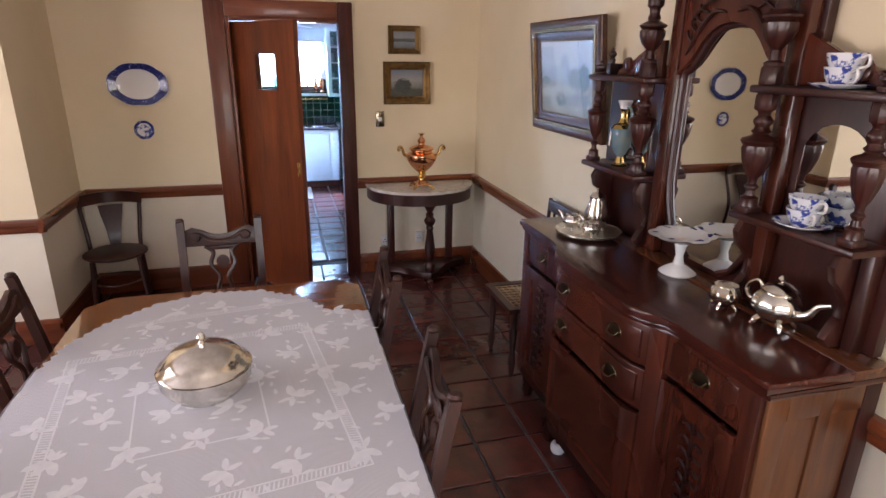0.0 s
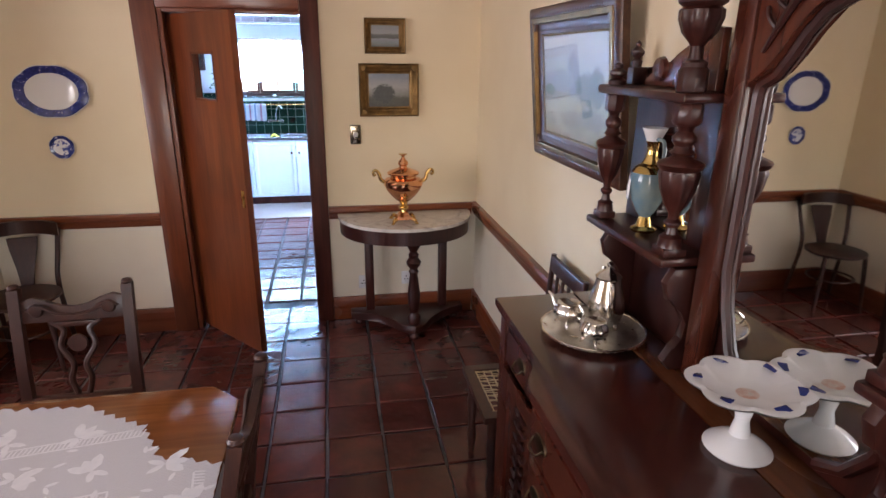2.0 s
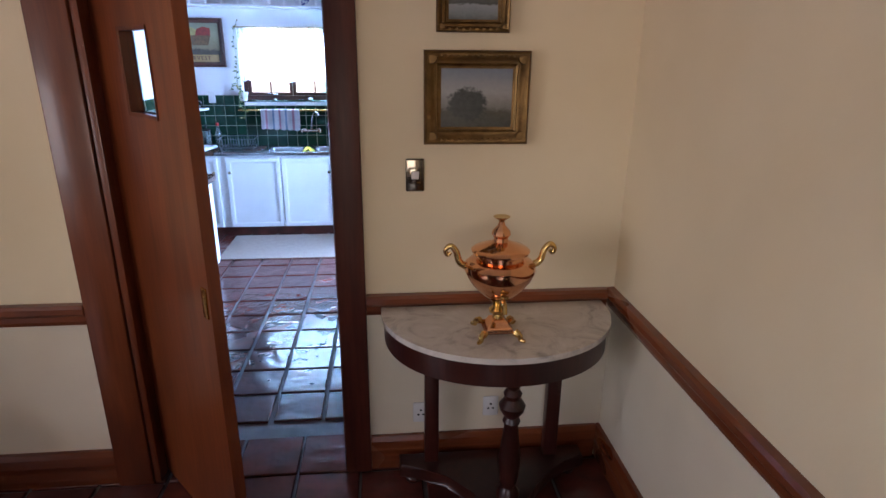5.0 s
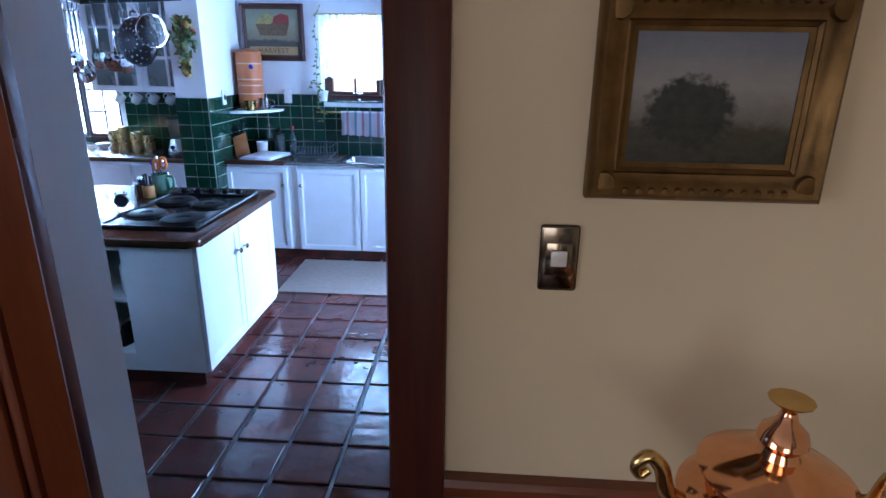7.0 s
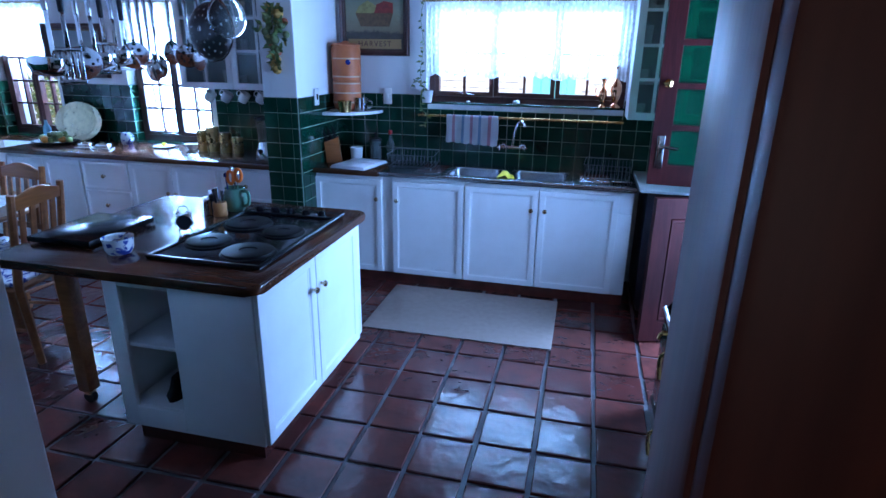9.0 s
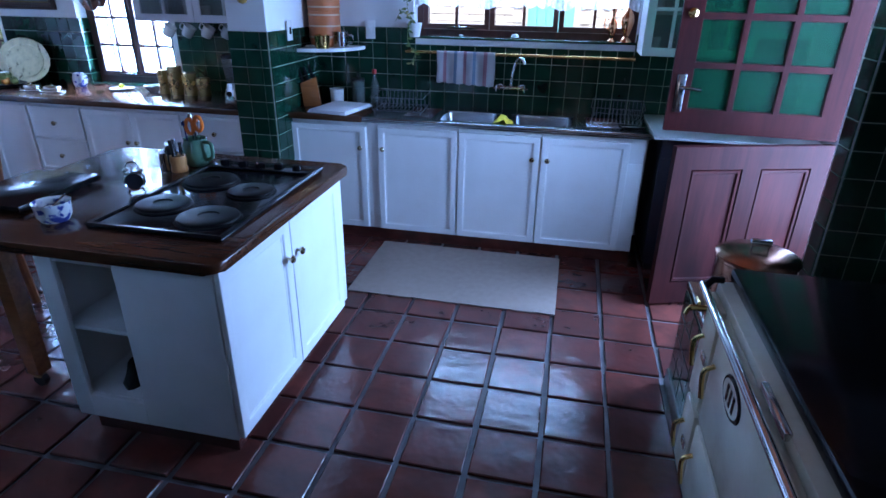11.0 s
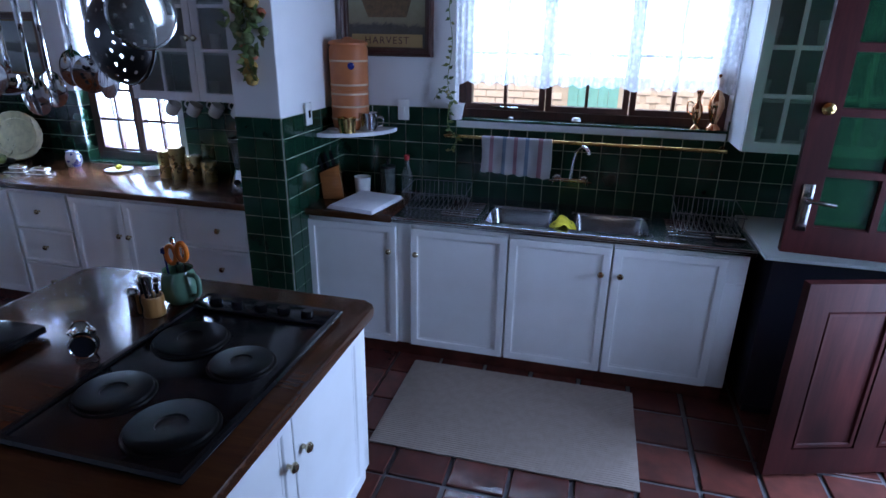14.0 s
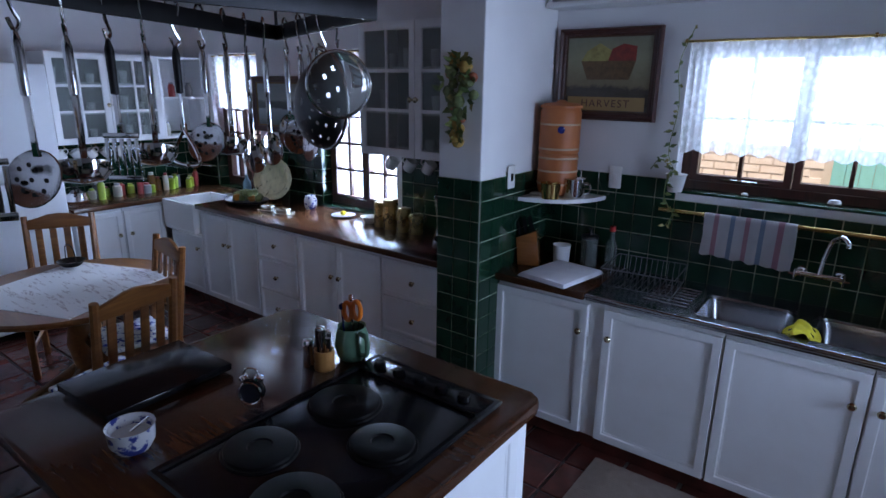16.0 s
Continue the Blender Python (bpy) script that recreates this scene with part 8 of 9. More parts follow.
for x, y, h, c in ((-0.02, 0.02, 0.20, STEEL), (0.0, 0.03, 0.18, CHROME), (-0.03, -0.005, 0.17, NAVY)):
    u_ = empty("utensil", pose(-1.355 + x, 7.235 + y, IT + 0.012), "metal utensil standing in the green jug", "utensil", "utensils in the jug")
    part("shaft", tube([(0, 0, 0), (x * 0.4, y * 0.4, h)], 0.004, 8), c, u_)
    part("tip", lathe([(0.0, 0), (0.012, 0.012), (0.011, 0.026), (0.0, 0.034)], 12, m=pose(x * 0.4, y * 0.4, h - 0.004)), c, u_)
wp = empty("wooden_pot", pose(-1.372, 7.112, IT), "small turned wooden pot with dark-handled brushes", "pot")
part("pot", lathe([(0.0, 0), (0.036, 0), (0.038, 0.01), (0.034, 0.03), (0.038, 0.05), (0.036, 0.075), (0.031, 0.075), (0.03, 0.012), (0.0, 0.012)], 24, caps=False), LEGPINE, wp)
for k in range(5):
    a = radians(72 * k)
    part("brush", tube([(0.015 * math.cos(a), 0.015 * math.sin(a), 0.014), (0.022 * math.cos(a), 0.022 * math.sin(a), 0.125 + 0.008 * k)], [0.004, 0.009], 8), IRON if k % 2 else STEEL, wp)
for x, y, c, h in ((-1.432, 7.09, STEEL, 0.105), (-1.45, 7.165, IRON, 0.125)):
    g = empty("pepper_mill", pose(x, y, IT), "slim pepper mill on the island", "pepper mill", "mills on the island")
    part("body", lathe([(0.0, 0), (0.020, 0), (0.022, 0.01), (0.018, h * 0.5), (0.020, h * 0.75), (0.012, h * 0.8)], 18), c, g)
    part("head", lathe([(0.012, h * 0.8), (0.020, h * 0.86), (0.016, h * 0.97), (0.0, h)], 18), CHROME, g)
sho = empty("black_shoes", pose(-1.19, 6.42, 0.2005), "dark bundle on the low island shelf", "shoes")
part("shoe", lathe([(0.0, 0), (0.05, 0), (0.055, 0.03), (0.04, 0.06), (0.03, 0.10), (0.0, 0.10)], 18, m=Matrix.Diagonal((0.7, 1.6, 1, 1))), IRON, sho)
part("shoe", lathe([(0.0, 0), (0.05, 0), (0.055, 0.03), (0.04, 0.06), (0.03, 0.10), (0.0, 0.10)], 18, m=pose(0.08, 0.03, 0) @ Matrix.Diagonal((0.7, 1.6, 1, 1))), IRON, sho)
cn = empty("white_bottle", pose(-1.135, 6.42, 0.5035), "white plastic bottle on the island shelf", "bottle")
part("body", lathe([(0.0, 0), (0.035, 0), (0.037, 0.01), (0.037, 0.14), (0.02, 0.17), (0.02, 0.19), (0.0, 0.19)], 20), PORC, cn)

# ---- hanging pot rack ----
RC, RL, RR_ = Vector((-1.72, 7.26, 2.01)), Vector((-1.16, 6.00, 2.01)), Vector((-0.93, 6.94, 2.01))
rk = empty("pot_rack", pose(0, 0, 0), "black iron hanging pot rack over the island", "pot rack")


def beam(a, c, h=0.05, t=0.012):
    d = c - a
    m = Matrix.Translation(a) @ pose(0, 0, 0, 0, 0, math.degrees(math.atan2(d.y, d.x)))
    return box(0, -t / 2, -h / 2, d.length, t / 2, h / 2, 0.002, m=m)


for a, c in ((RC, RL), (RC, RR_)):
    part("beam", beam(a, c), IRON, rk)
    up_ = Vector((0, 0, 0.10))
    part("beam", beam(a + up_, c + up_, 0.03), IRON, rk)
part("beam", beam(RR_, RL), IRON, rk)
for p in (RC, RL, RR_):
    part("hanger", tube([p, (p.x, p.y, TOP)], 0.006, 8), IRON, rk)
    part("ceiling_plate", lathe([(0.035, -0.008), (0.03, -0.0005), (0, -0.0005)], 16, m=pose(p.x, p.y, TOP)), IRON, rk)


def hook(parent, z=0.0):
    part("hook", tube(curve([(0.0, 0.012, 0.02 + z), (0.0, 0.016, 0.045 + z), (0.0, 0.0, 0.06 + z), (0.0, -0.012, 0.04 + z), (0.0, 0.0, -0.01 + z), (0.0, 0.012, -0.035 + z), (0.0, 0.0, -0.05 + z), (0.0, -0.01, -0.03 + z)], 4), 0.0035, 6), STEEL, parent)


def hung(kind, p, turn, length, label):
    """A utensil on an S-hook under the rack."""
    u = empty(kind, Matrix.Translation((p.x, p.y, p.z - 0.025)) @ pose(0, 0, 0, 0, 0, turn) @ Matrix.Diagonal((1.2, 1.2, 1.12, 1)), label, "utensil", "utensils on the pot rack")
    hook(u)
    top = -0.05
    end = top - length
    part("handle", tube([(0, 0, top), (0, 0, top - 0.02), (0, 0, top - 0.11)], [0.004, 0.009, 0.008], 10), IRON if kind in ("spatula", "potato_masher") else STEEL, u)
    part("shaft", box(-0.006, -0.0018, end, 0.006, 0.0018, top - 0.10, 0.001), CHROME, u)
    if kind == "ladle":
        part("bowl", lathe([(0.05, 0.0), (0.048, -0.018), (0.036, -0.034), (0.0, -0.042), (0.0, -0.040), (0.034, -0.032), (0.046, -0.017), (0.048, 0.0)], 24, m=pose(0, -0.035, end + 0.01, -18, 0, 0), caps=False), CHROME, u)
    elif kind == "spoon":
        part("bowl", lathe([(0.0, -0.004), (0.03, 0.002), (0.034, 0.008), (0.03, 0.005), (0.0, -0.002)], 20, m=pose(0, -0.004, end - 0.03, 80, 0, 0) @ Matrix.Diagonal((1, 1.55, 1, 1)), caps=False), CHROME, u)
    elif kind == "skimmer":
        part("bowl", lathe([(0.0, -0.01), (0.035, -0.004), (0.055, 0.006), (0.053, 0.008), (0.033, -0.002), (0.0, -0.008)], 24, m=pose(0, -0.01, end - 0.04, 70, 0, 0), caps=False), STEEL, u)
        for k in range(9):
            a = radians(45 * k)
            r = 0.028 if k < 8 else 0
            part("hole", lathe([(0.005, 0), (0.0, 0.0005)], 8, m=pose(r * math.cos(a), -0.0195 + 0.0, end - 0.04 + r * math.sin(a), 90), caps=False), IRON, u)
    elif kind == "spatula":
        for k in range(5):
            part("tine", box(-0.034 + 0.015 * k, -0.002, end - 0.085, -0.026 + 0.015 * k, 0.002, end - 0.004, 0.001), STEEL, u)
        part("edge", box(-0.036, -0.002, end - 0.10, 0.036, 0.002, end - 0.086, 0.001), STEEL, u)
        part("shoulder", box(-0.036, -0.002, end - 0.003, 0.036, 0.002, end + 0.008, 0.001), STEEL, u)
    elif kind == "potato_masher":
        part("wire", tube(curve([(0, 0, end), (-0.045, 0, end - 0.05), (-0.05, 0, end - 0.085), (0.05, 0, end - 0.085), (0.045, 0, end - 0.05), (0, 0, end)], 6), 0.004, 8), CHROME, u)
        part("grid", tube([(-0.05, -0.03, end - 0.088), (0.05, -0.03, end - 0.088), (-0.05, 0.03, end - 0.088), (0.05, 0.03, end - 0.088)], 0.003, 6), CHROME, u)
    return u


kinds = [("spoon", 0.26), ("spoon", 0.27), ("ladle", 0.25), ("skimmer", 0.20), ("potato_masher", 0.20), ("ladle", 0.24), ("spatula", 0.20), ("ladle", 0.25), ("skimmer", 0.22), ("spatula", 0.22), ("ladle", 0.26)]
names = {"spoon": "long steel serving spoon hung on a hook", "ladle": "steel ladle hung on a hook", "skimmer": "round perforated steel skimmer hung on a hook", "potato_masher": "steel potato masher hung on a hook", "spatula": "slotted steel spatula with a black handle"}
rr = random.Random(6)
for k, (kind, l) in enumerate(kinds):
    u = 0.07 + 0.86 * k / (len(kinds) - 1)
    hung(kind, RC.lerp(RL, u), 40 + rr.uniform(-40, 40), l, names[kind])
for u, kind, l in ((0.12, "spoon", 0.20), (0.3, "skimmer", 0.20), (0.42, "spoon", 0.22)):
    hung(kind, RC.lerp(RR_, u), rr.uniform(-30, 40), l, names[kind])
p = RC.lerp(RR_, 0.55)
co = empty("colander", Matrix.Translation((p.x, p.y, p.z - 0.025)) @ pose(0, 0, 0, 0, 0, -12) @ Matrix.Diagonal((1.05, 1.05, 1.1, 1)), "large perforated steel colander hung on the rack", "colander")
hook(co)
b = lathe([(0.122 * math.sin(radians(a)), 0.075 * math.cos(radians(a))) for a in range(5, 91, 5)], 60, caps=False)
b.faces.ensure_lookup_table()
drop = [f for n_, f in enumerate(b.faces) if (n_ // 60) % 3 == 1 and (n_ % 60 + n_ // 60) % 4 == 0 and 3 < n_ // 60 < 16]
bmesh.ops.delete(b, geom=drop, context="FACES")
b.transform(pose(0, 0, -0.19, 84, 0, 0))
part("bowl", b, metal("dull steel", (0.09, 0.09, 0.095), 0.34), co, "slotted steel bowl")
part("rim", tube([(0.122 * math.cos(radians(a)), 0, -0.19 + 0.122 * math.sin(radians(a))) for a in range(0, 360, 12)], 0.005, 8, closed=True), STEEL, co)
part("handle", tube(curve([(-0.03, 0, -0.07), (-0.02, -0.005, -0.045), (0.02, -0.005, -0.045), (0.03, 0, -0.07)], 4), 0.005, 8), STEEL, co)
sv2 = empty("sieve", Matrix.Translation(RC.lerp(RR_, 0.70) - Vector((0, 0, 0.025))) @ pose(0, 0, 0, 0, 0, 60), "round steel sieve hung behind the colander", "sieve")
hook(sv2)
part("rim", tube([(0.09 * math.cos(radians(a)), 0, -0.15 + 0.09 * math.sin(radians(a))) for a in range(0, 360, 12)], 0.006, 8, closed=True), STEEL, sv2)
part("mesh", lathe([(0.09, 0.0), (0.07, 0.04), (0.03, 0.06), (0.0, 0.064)], 28, m=pose(0, 0, -0.15, 90), caps=False), DARKGLASS, sv2)

# ---- worktop along the windows ----
RT = RZ + 0.041
for x, h, r in ((-2.50, 0.20, 0.052), (-2.385, 0.155, 0.05), (-2.275, 0.125, 0.048), (-2.60, 0.17, 0.04)):
    c = empty("storage_canister", pose(x, 8.72, RT), "ribbed brass storage canister on the worktop", "canister", "row of canisters")
    part("body", lathe([(0.0, 0), (r, 0)] + [(r + (0.002 if k % 2 else 0), h * (k + 1) / 14) for k in range(12)] + [(r, h * 0.93), (0, h * 0.93)], 28), metal("pale brass tin", (0.52, 0.38, 0.18), 0.28) if x == -2.50 else bpy.data.materials["pale brass tin"], c)
    part("lid", lathe([(r * 1.02, h * 0.93), (r * 1.02, h), (r * 0.9, h * 1.02), (0, h * 1.02)], 28), bpy.data.materials["pale brass tin"] if "pale brass tin" in bpy.data.materials else BRASS, c)
bn = empty("blender", pose(-1.97, 8.62, RT), "chrome blender with a glass jug", "blender")
part("base", lathe([(0.0, 0), (0.07, 0), (0.072, 0.02), (0.05, 0.09), (0.042, 0.12), (0.0, 0.12)], 24), CHROME, bn)
part("dial", lathe([(0.02, 0), (0.018, 0.01), (0, 0.01)], 16, m=pose(0, -0.062, 0.05, 90)), BLACKG, bn)
part("jug", lathe([(0.0, 0.122), (0.04, 0.122), (0.062, 0.29), (0.06, 0.29), (0.036, 0.128), (0.0, 0.128)], 24, caps=False), DARKGLASS, bn)
part("lid", lathe([(0.064, 0.29), (0.06, 0.31), (0.02, 0.32), (0.0, 0.32)], 24), BLACKG, bn)
part("jug_handle", tube(curve([(0.058, 0, 0.27), (0.095, 0, 0.26), (0.09, 0, 0.18), (0.05, 0, 0.16)], 4), 0.008, 8), DARKGLASS, bn)
for k in range(5):
    c = empty("hanging_mug", pose(-2.52 + 0.155 * k, 8.74, 1.30, 0, 35, 0), "white mug hung on a hook under the cabinet", "mug", "mugs under the wall cabinet")
    part("bowl", lathe([(0.0, 0.0), (0.034, 0.0), (0.038, 0.01), (0.042, 0.075), (0.039, 0.075), (0.034, 0.01), (0.0, 0.008)], 24, caps=False), PORC, c)
    part("handle", tube(curve([(-0.04, 0, 0.062), (-0.066, 0, 0.056), (-0.066, 0, 0.024), (-0.037, 0, 0.018)], 4), 0.005, 8), PORC, c)
    part("hook", tube(curve([(-0.055, 0, 0.05), (-0.07, 0, 0.066), (-0.058, 0, 0.085), (-0.052, 0, 0.098)], 4), 0.0025, 6), BRASS, c)
pl = empty("silver_platter", pose(-3.95, 8.86, RT + 0.17, 75, 0, 0), "large oval gilt-edged platter leaning on the tiles", "platter")
PLAT = metal("pale gilt platter", (0.62, 0.53, 0.33), 0.3, 0.1, 0.2, (0.42, 0.36, 0.24))
part("dish", scallop([(1.0, 0.016), (0.96, 0.020), (0.72, 0.008), (0.0, 0.002), (0.0, -0.003), (0.72, 0.002), (0.98, 0.012)], 48, 0.25, 0.175, 0.02, 24), PLAT, pl)
part("border", tube([(0.182 * math.cos(radians(a)), 0.127 * math.sin(radians(a)), 0.010) for a in range(0, 360, 8)], 0.004, 6, closed=True), PLAT, pl)
fb = empty("fruit_tray", pose(-4.0, 8.62, RT), "flat basket tray heaped with green and orange fruit", "fruit bowl")
part("tray", lathe([(0.0, 0.004), (0.14, 0.004), (0.19, 0.02), (0.195, 0.03), (0.187, 0.024), (0.14, 0.009), (0.0, 0.009)], 32, m=Matrix.Diagonal((1.1, 0.8, 1, 1)), caps=False), IRON, fb)
rr = random.Random(8)
GREENF, ORANGEF = paint("green fruit skin", (0.20, 0.23, 0.07), 0.35, (0.13, 0.16, 0.05), 14), paint("orange fruit skin", (0.50, 0.17, 0.02), 0.4)
for k in range(17):
    a, r0 = rr.uniform(0, 6.28), 0.15 * math.sqrt(rr.random())
    r = rr.uniform(0.027, 0.036)
    lay_ = 0 if k < 11 else 1
    part("fruit", lathe([(0, -r), (r * 0.72, -r * 0.7), (r, 0), (r * 0.75, r * 0.68), (r * 0.15, r * 0.9), (0, r * 0.8)], 14, m=pose(r0 * 1.05 * math.cos(a) * (0.6 if lay_ else 1), r0 * 0.75 * math.sin(a) * (0.6 if lay_ else 1), 0.012 + r + lay_ * 0.042)), ORANGEF if k in (2, 9) else GREENF, fb)
for x in (-3.62, -3.44):
    bd_ = empty("butter_dish", pose(x, 8.55, RT, 0, 0, 10), "small silver butter dish with a domed cover", "butter dish", "butter dishes")
    part("base", box(-0.075, -0.05, 0, 0.075, 0.05, 0.008, 0.003), SILVER, bd_)
    part("cover", box(-0.055, -0.034, 0.009, 0.055, 0.034, 0.042, 0.014, 3), SILVER, bd_)
    part("knob", lathe([(0.004, 0.042), (0.008, 0.05), (0, 0.056)], 10), SILVER, bd_)
bj = empty("blue_jug", pose(-3.42, 8.80, RT), "small white jug with blue bands", "jug")
part("body", lathe([(0.0, 0), (0.04, 0), (0.05, 0.03), (0.048, 0.07), (0.038, 0.10), (0.042, 0.105), (0.0, 0.09)], 24), BLUEW, bj)
part("handle", tube(curve([(0.04, 0, 0.09), (0.068, 0, 0.085), (0.066, 0, 0.04), (0.047, 0, 0.03)], 4), 0.006, 8), BLUEW, bj)
sp_ = empty("saucer", pose(-3.03, 8.78, RT), "white plate with a lemon on it", "plate")
part("dish", lathe([(0.0, 0.003), (0.06, 0.003), (0.09, 0.012), (0.091, 0.010), (0.06, 0.0), (0, 0)], 32), PORC, sp_)
part("lemon", lathe([(0, -0.024), (0.012, -0.02), (0.02, 0), (0.012, 0.02), (0, 0.024)], 14, m=pose(0, 0, 0.024, 90)), YEL, sp_, "yellow lemon")
wb = empty("white_bowl", pose(-2.72, 8.74, RT), "small white bowl by the window", "bowl")
part("bowl", lathe([(0.0, 0), (0.03, 0), (0.06, 0.045), (0.065, 0.05), (0.058, 0.045), (0.028, 0.008), (0.0, 0.006)], 24, caps=False), PORC, wb)
picture("village_picture", pose(-3.93, BACK - 0.003, 1.665), 0.64, 0.45, 0.05, "lake", "wood-framed print between the kitchen windows", False, WINWOOD)
fl = empty("wash_bottle", pose(-4.33, 8.86, RT), "clear blue bottle of washing liquid by the ceramic sink", "bottle")
part("body", lathe([(0.0, 0), (0.03, 0), (0.035, 0.02), (0.035, 0.10), (0.015, 0.14), (0.012, 0.17), (0.0, 0.17)], 18), paint("pale blue plastic", (0.25, 0.45, 0.55), 0.2), fl)
# sheer curtains at the side windows
for h in (LEFTWIN, CORNERWIN):
    v = empty("lace_curtain", pose(0, 0, 0), "short white lace curtain at the top of the window", "curtain")
    b = bmesh.new()
    n = 40
    top = [b.verts.new((h[0] + (h[1] - h[0]) * k / n, BACK + 0.03 + 0.012 * math.sin(k * 0.9), h[3] - 0.02)) for k in range(n + 1)]
    low = [b.verts.new((p.co.x, p.co.y + 0.01 * math.sin(k * 0.5), h[3] - 0.46 - 0.02 * abs(math.sin(k * 0.47)))) for k, p in enumerate(top)]
    for k in range(n):
        b.faces.new((top[k], top[k + 1], low[k + 1], low[k]))
    part("panel", b, LACECUR, v, smooth=180)
    part("rod", tube([(h[0], BACK + 0.03, h[3] - 0.02), (h[1], BACK + 0.03, h[3] - 0.02)], 0.005, 8), BRASS, v)

# ---- far wall: jars, kettle, mugs, fridge ----
kt = empty("kettle", pose(-5.02, 7.74, RT), "dark stovetop kettle on the far worktop", "kettle")
part("body", lathe([(0.0, 0), (0.09, 0), (0.10, 0.02), (0.085, 0.08), (0.04, 0.11), (0.0, 0.115)], 24), STEEL, kt)
part("spout", tube([(0.07, -0.03, 0.06), (0.13, -0.05, 0.10)], [0.016, 0.010], 8), STEEL, kt)
part("handle", tube(curve([(-0.06, 0, 0.10), (-0.05, 0, 0.17), (0.05, 0, 0.17), (0.06, 0, 0.10)], 5), 0.008, 8), IRON, kt)
part("knob", lathe([(0.008, 0.113), (0.014, 0.125), (0, 0.135)], 12), IRON, kt)
JC = [paint("red label", (0.28, 0.03, 0.03), 0.4), paint("lime plastic", (0.30, 0.42, 0.04), 0.4), paint("amber glass", (0.16, 0.07, 0.02), 0.2), paint("cream label", (0.45, 0.42, 0.34), 0.5), paint("steel grey tin", (0.25, 0.26, 0.28), 0.3)]
rr = random.Random(21)
for k in range(20):
    y = 7.88 + 0.048 * k
    h, r = rr.uniform(0.07, 0.17), rr.uniform(0.022, 0.036)
    j = empty("jar", pose(-5.17 + rr.uniform(-0.03, 0.18), y, RT), "small jar or bottle on the far worktop", "jar", "jars on the far worktop")
    part("body", lathe([(0.0, 0), (r, 0), (r, h * 0.75), (r * 0.6, h * 0.86), (0.0, h * 0.86)], 14), JC[rr.randrange(5)], j)
    part("lid", lathe([(r * 0.62, h * 0.86), (r * 0.62, h), (0, h)], 14), JC[rr.randrange(5)], j)
for k in range(6):
    c = empty("hanging_mug", pose(-5.13, 7.74 + 0.115 * k, 1.225, 35, 0, 0), "white mug hung on a hook under the cabinet", "mug", "mugs under the far cabinet")
    part("bowl", lathe([(0.0, 0.0), (0.032, 0.0), (0.036, 0.01), (0.04, 0.07), (0.037, 0.07), (0.032, 0.01), (0.0, 0.008)], 20, caps=False), PORC, c)
    part("handle", tube(curve([(0, 0.038, 0.058), (0, 0.062, 0.052), (0, 0.062, 0.024), (0, 0.036, 0.018)], 4), 0.005, 6), PORC, c)
    part("hook", tube(curve([(0, 0.05, 0.05), (0, 0.068, 0.07), (0, 0.06, 0.10), (0, 0.056, 0.125)], 4), 0.0025, 6), BRASS, c)
ws = empty("wall_shelf", pose(-5.0, 8.53, 1.345), "white painted open corner shelf with books and jars", "shelf")
for z in (0.0, 0.34, 0.68):
    part("board", box(-0.31, 0, z, 0.0, 0.40, z + 0.018, 0.003), CABWHITE, ws)
part("side", box(-0.31, 0.0, 0.019, 0.0, 0.016, 0.679), CABWHITE, ws)
for k in range(4):
    j = empty("jar", pose(-5.10, 8.60 + 0.08 * k, 1.345 + 0.0185 + (0.34 if k % 2 else 0)), "pale jar on the open shelf", "jar", "jars on the open shelf")
    part("body", lathe([(0, 0), (0.03, 0), (0.03, 0.09), (0.018, 0.11), (0, 0.11)], 14), JC[(k * 2 + 3) % 5], j)
    part("lid", lathe([(0.02, 0.11), (0.02, 0.125), (0, 0.125)], 12), JC[4], j)
FRIDGE = paint("white fridge enamel", (0.70, 0.72, 0.75), 0.22, (0.66, 0.68, 0.71), 3)
fr = empty("fridge", pose(-5.31, 6.86, 0), "tall white fridge freezer against the far wall", "fridge")
part("body", box(0, 0, 0.04, 0.56, 0.70, 1.95, 0.012), FRIDGE, fr)
part("door", box(0.562, 0.003, 0.06, 0.62, 0.697, 1.13, 0.012, 3), FRIDGE, fr)
part("door", box(0.562, 0.003, 1.14, 0.62, 0.697, 1.945, 0.012, 3), FRIDGE, fr)
part("handle", tube(curve([(0.62, 0.06, 0.95), (0.65, 0.06, 0.96), (0.65, 0.06, 1.09), (0.62, 0.06, 1.10)], 4), 0.008, 8), STEEL, fr)
part("plinth", box(0.02, 0.02, 0, 0.55, 0.68, 0.039), BLACKG, fr)

# ---- round kitchen table and its chairs ----
PINEH = wood("honey pine furniture", (0.15, 0.046, 0.013), (0.31, 0.115, 0.032), 0.35, "x", 1.0, (0.15, 0.05, 0.015), 0.2)
KTC = Vector((-3.30, 7.02, 0))
kt_ = empty("round_table", pose(KTC.x, KTC.y, 0), "round honey-coloured pine kitchen table", "table")
part("tabletop", lathe([(0.0, 0.715), (0.53, 0.715), (0.55, 0.725), (0.55, 0.74), (0.54, 0.75), (0.0, 0.75)], 56), PINEH, kt_)
part("pedestal", lathe([(0.0, 0.16), (0.07, 0.16), (0.08, 0.22), (0.05, 0.28), (0.075, 0.42), (0.05, 0.56), (0.08, 0.66), (0.10, 0.714), (0.0, 0.714)], 24), PINEH, kt_)
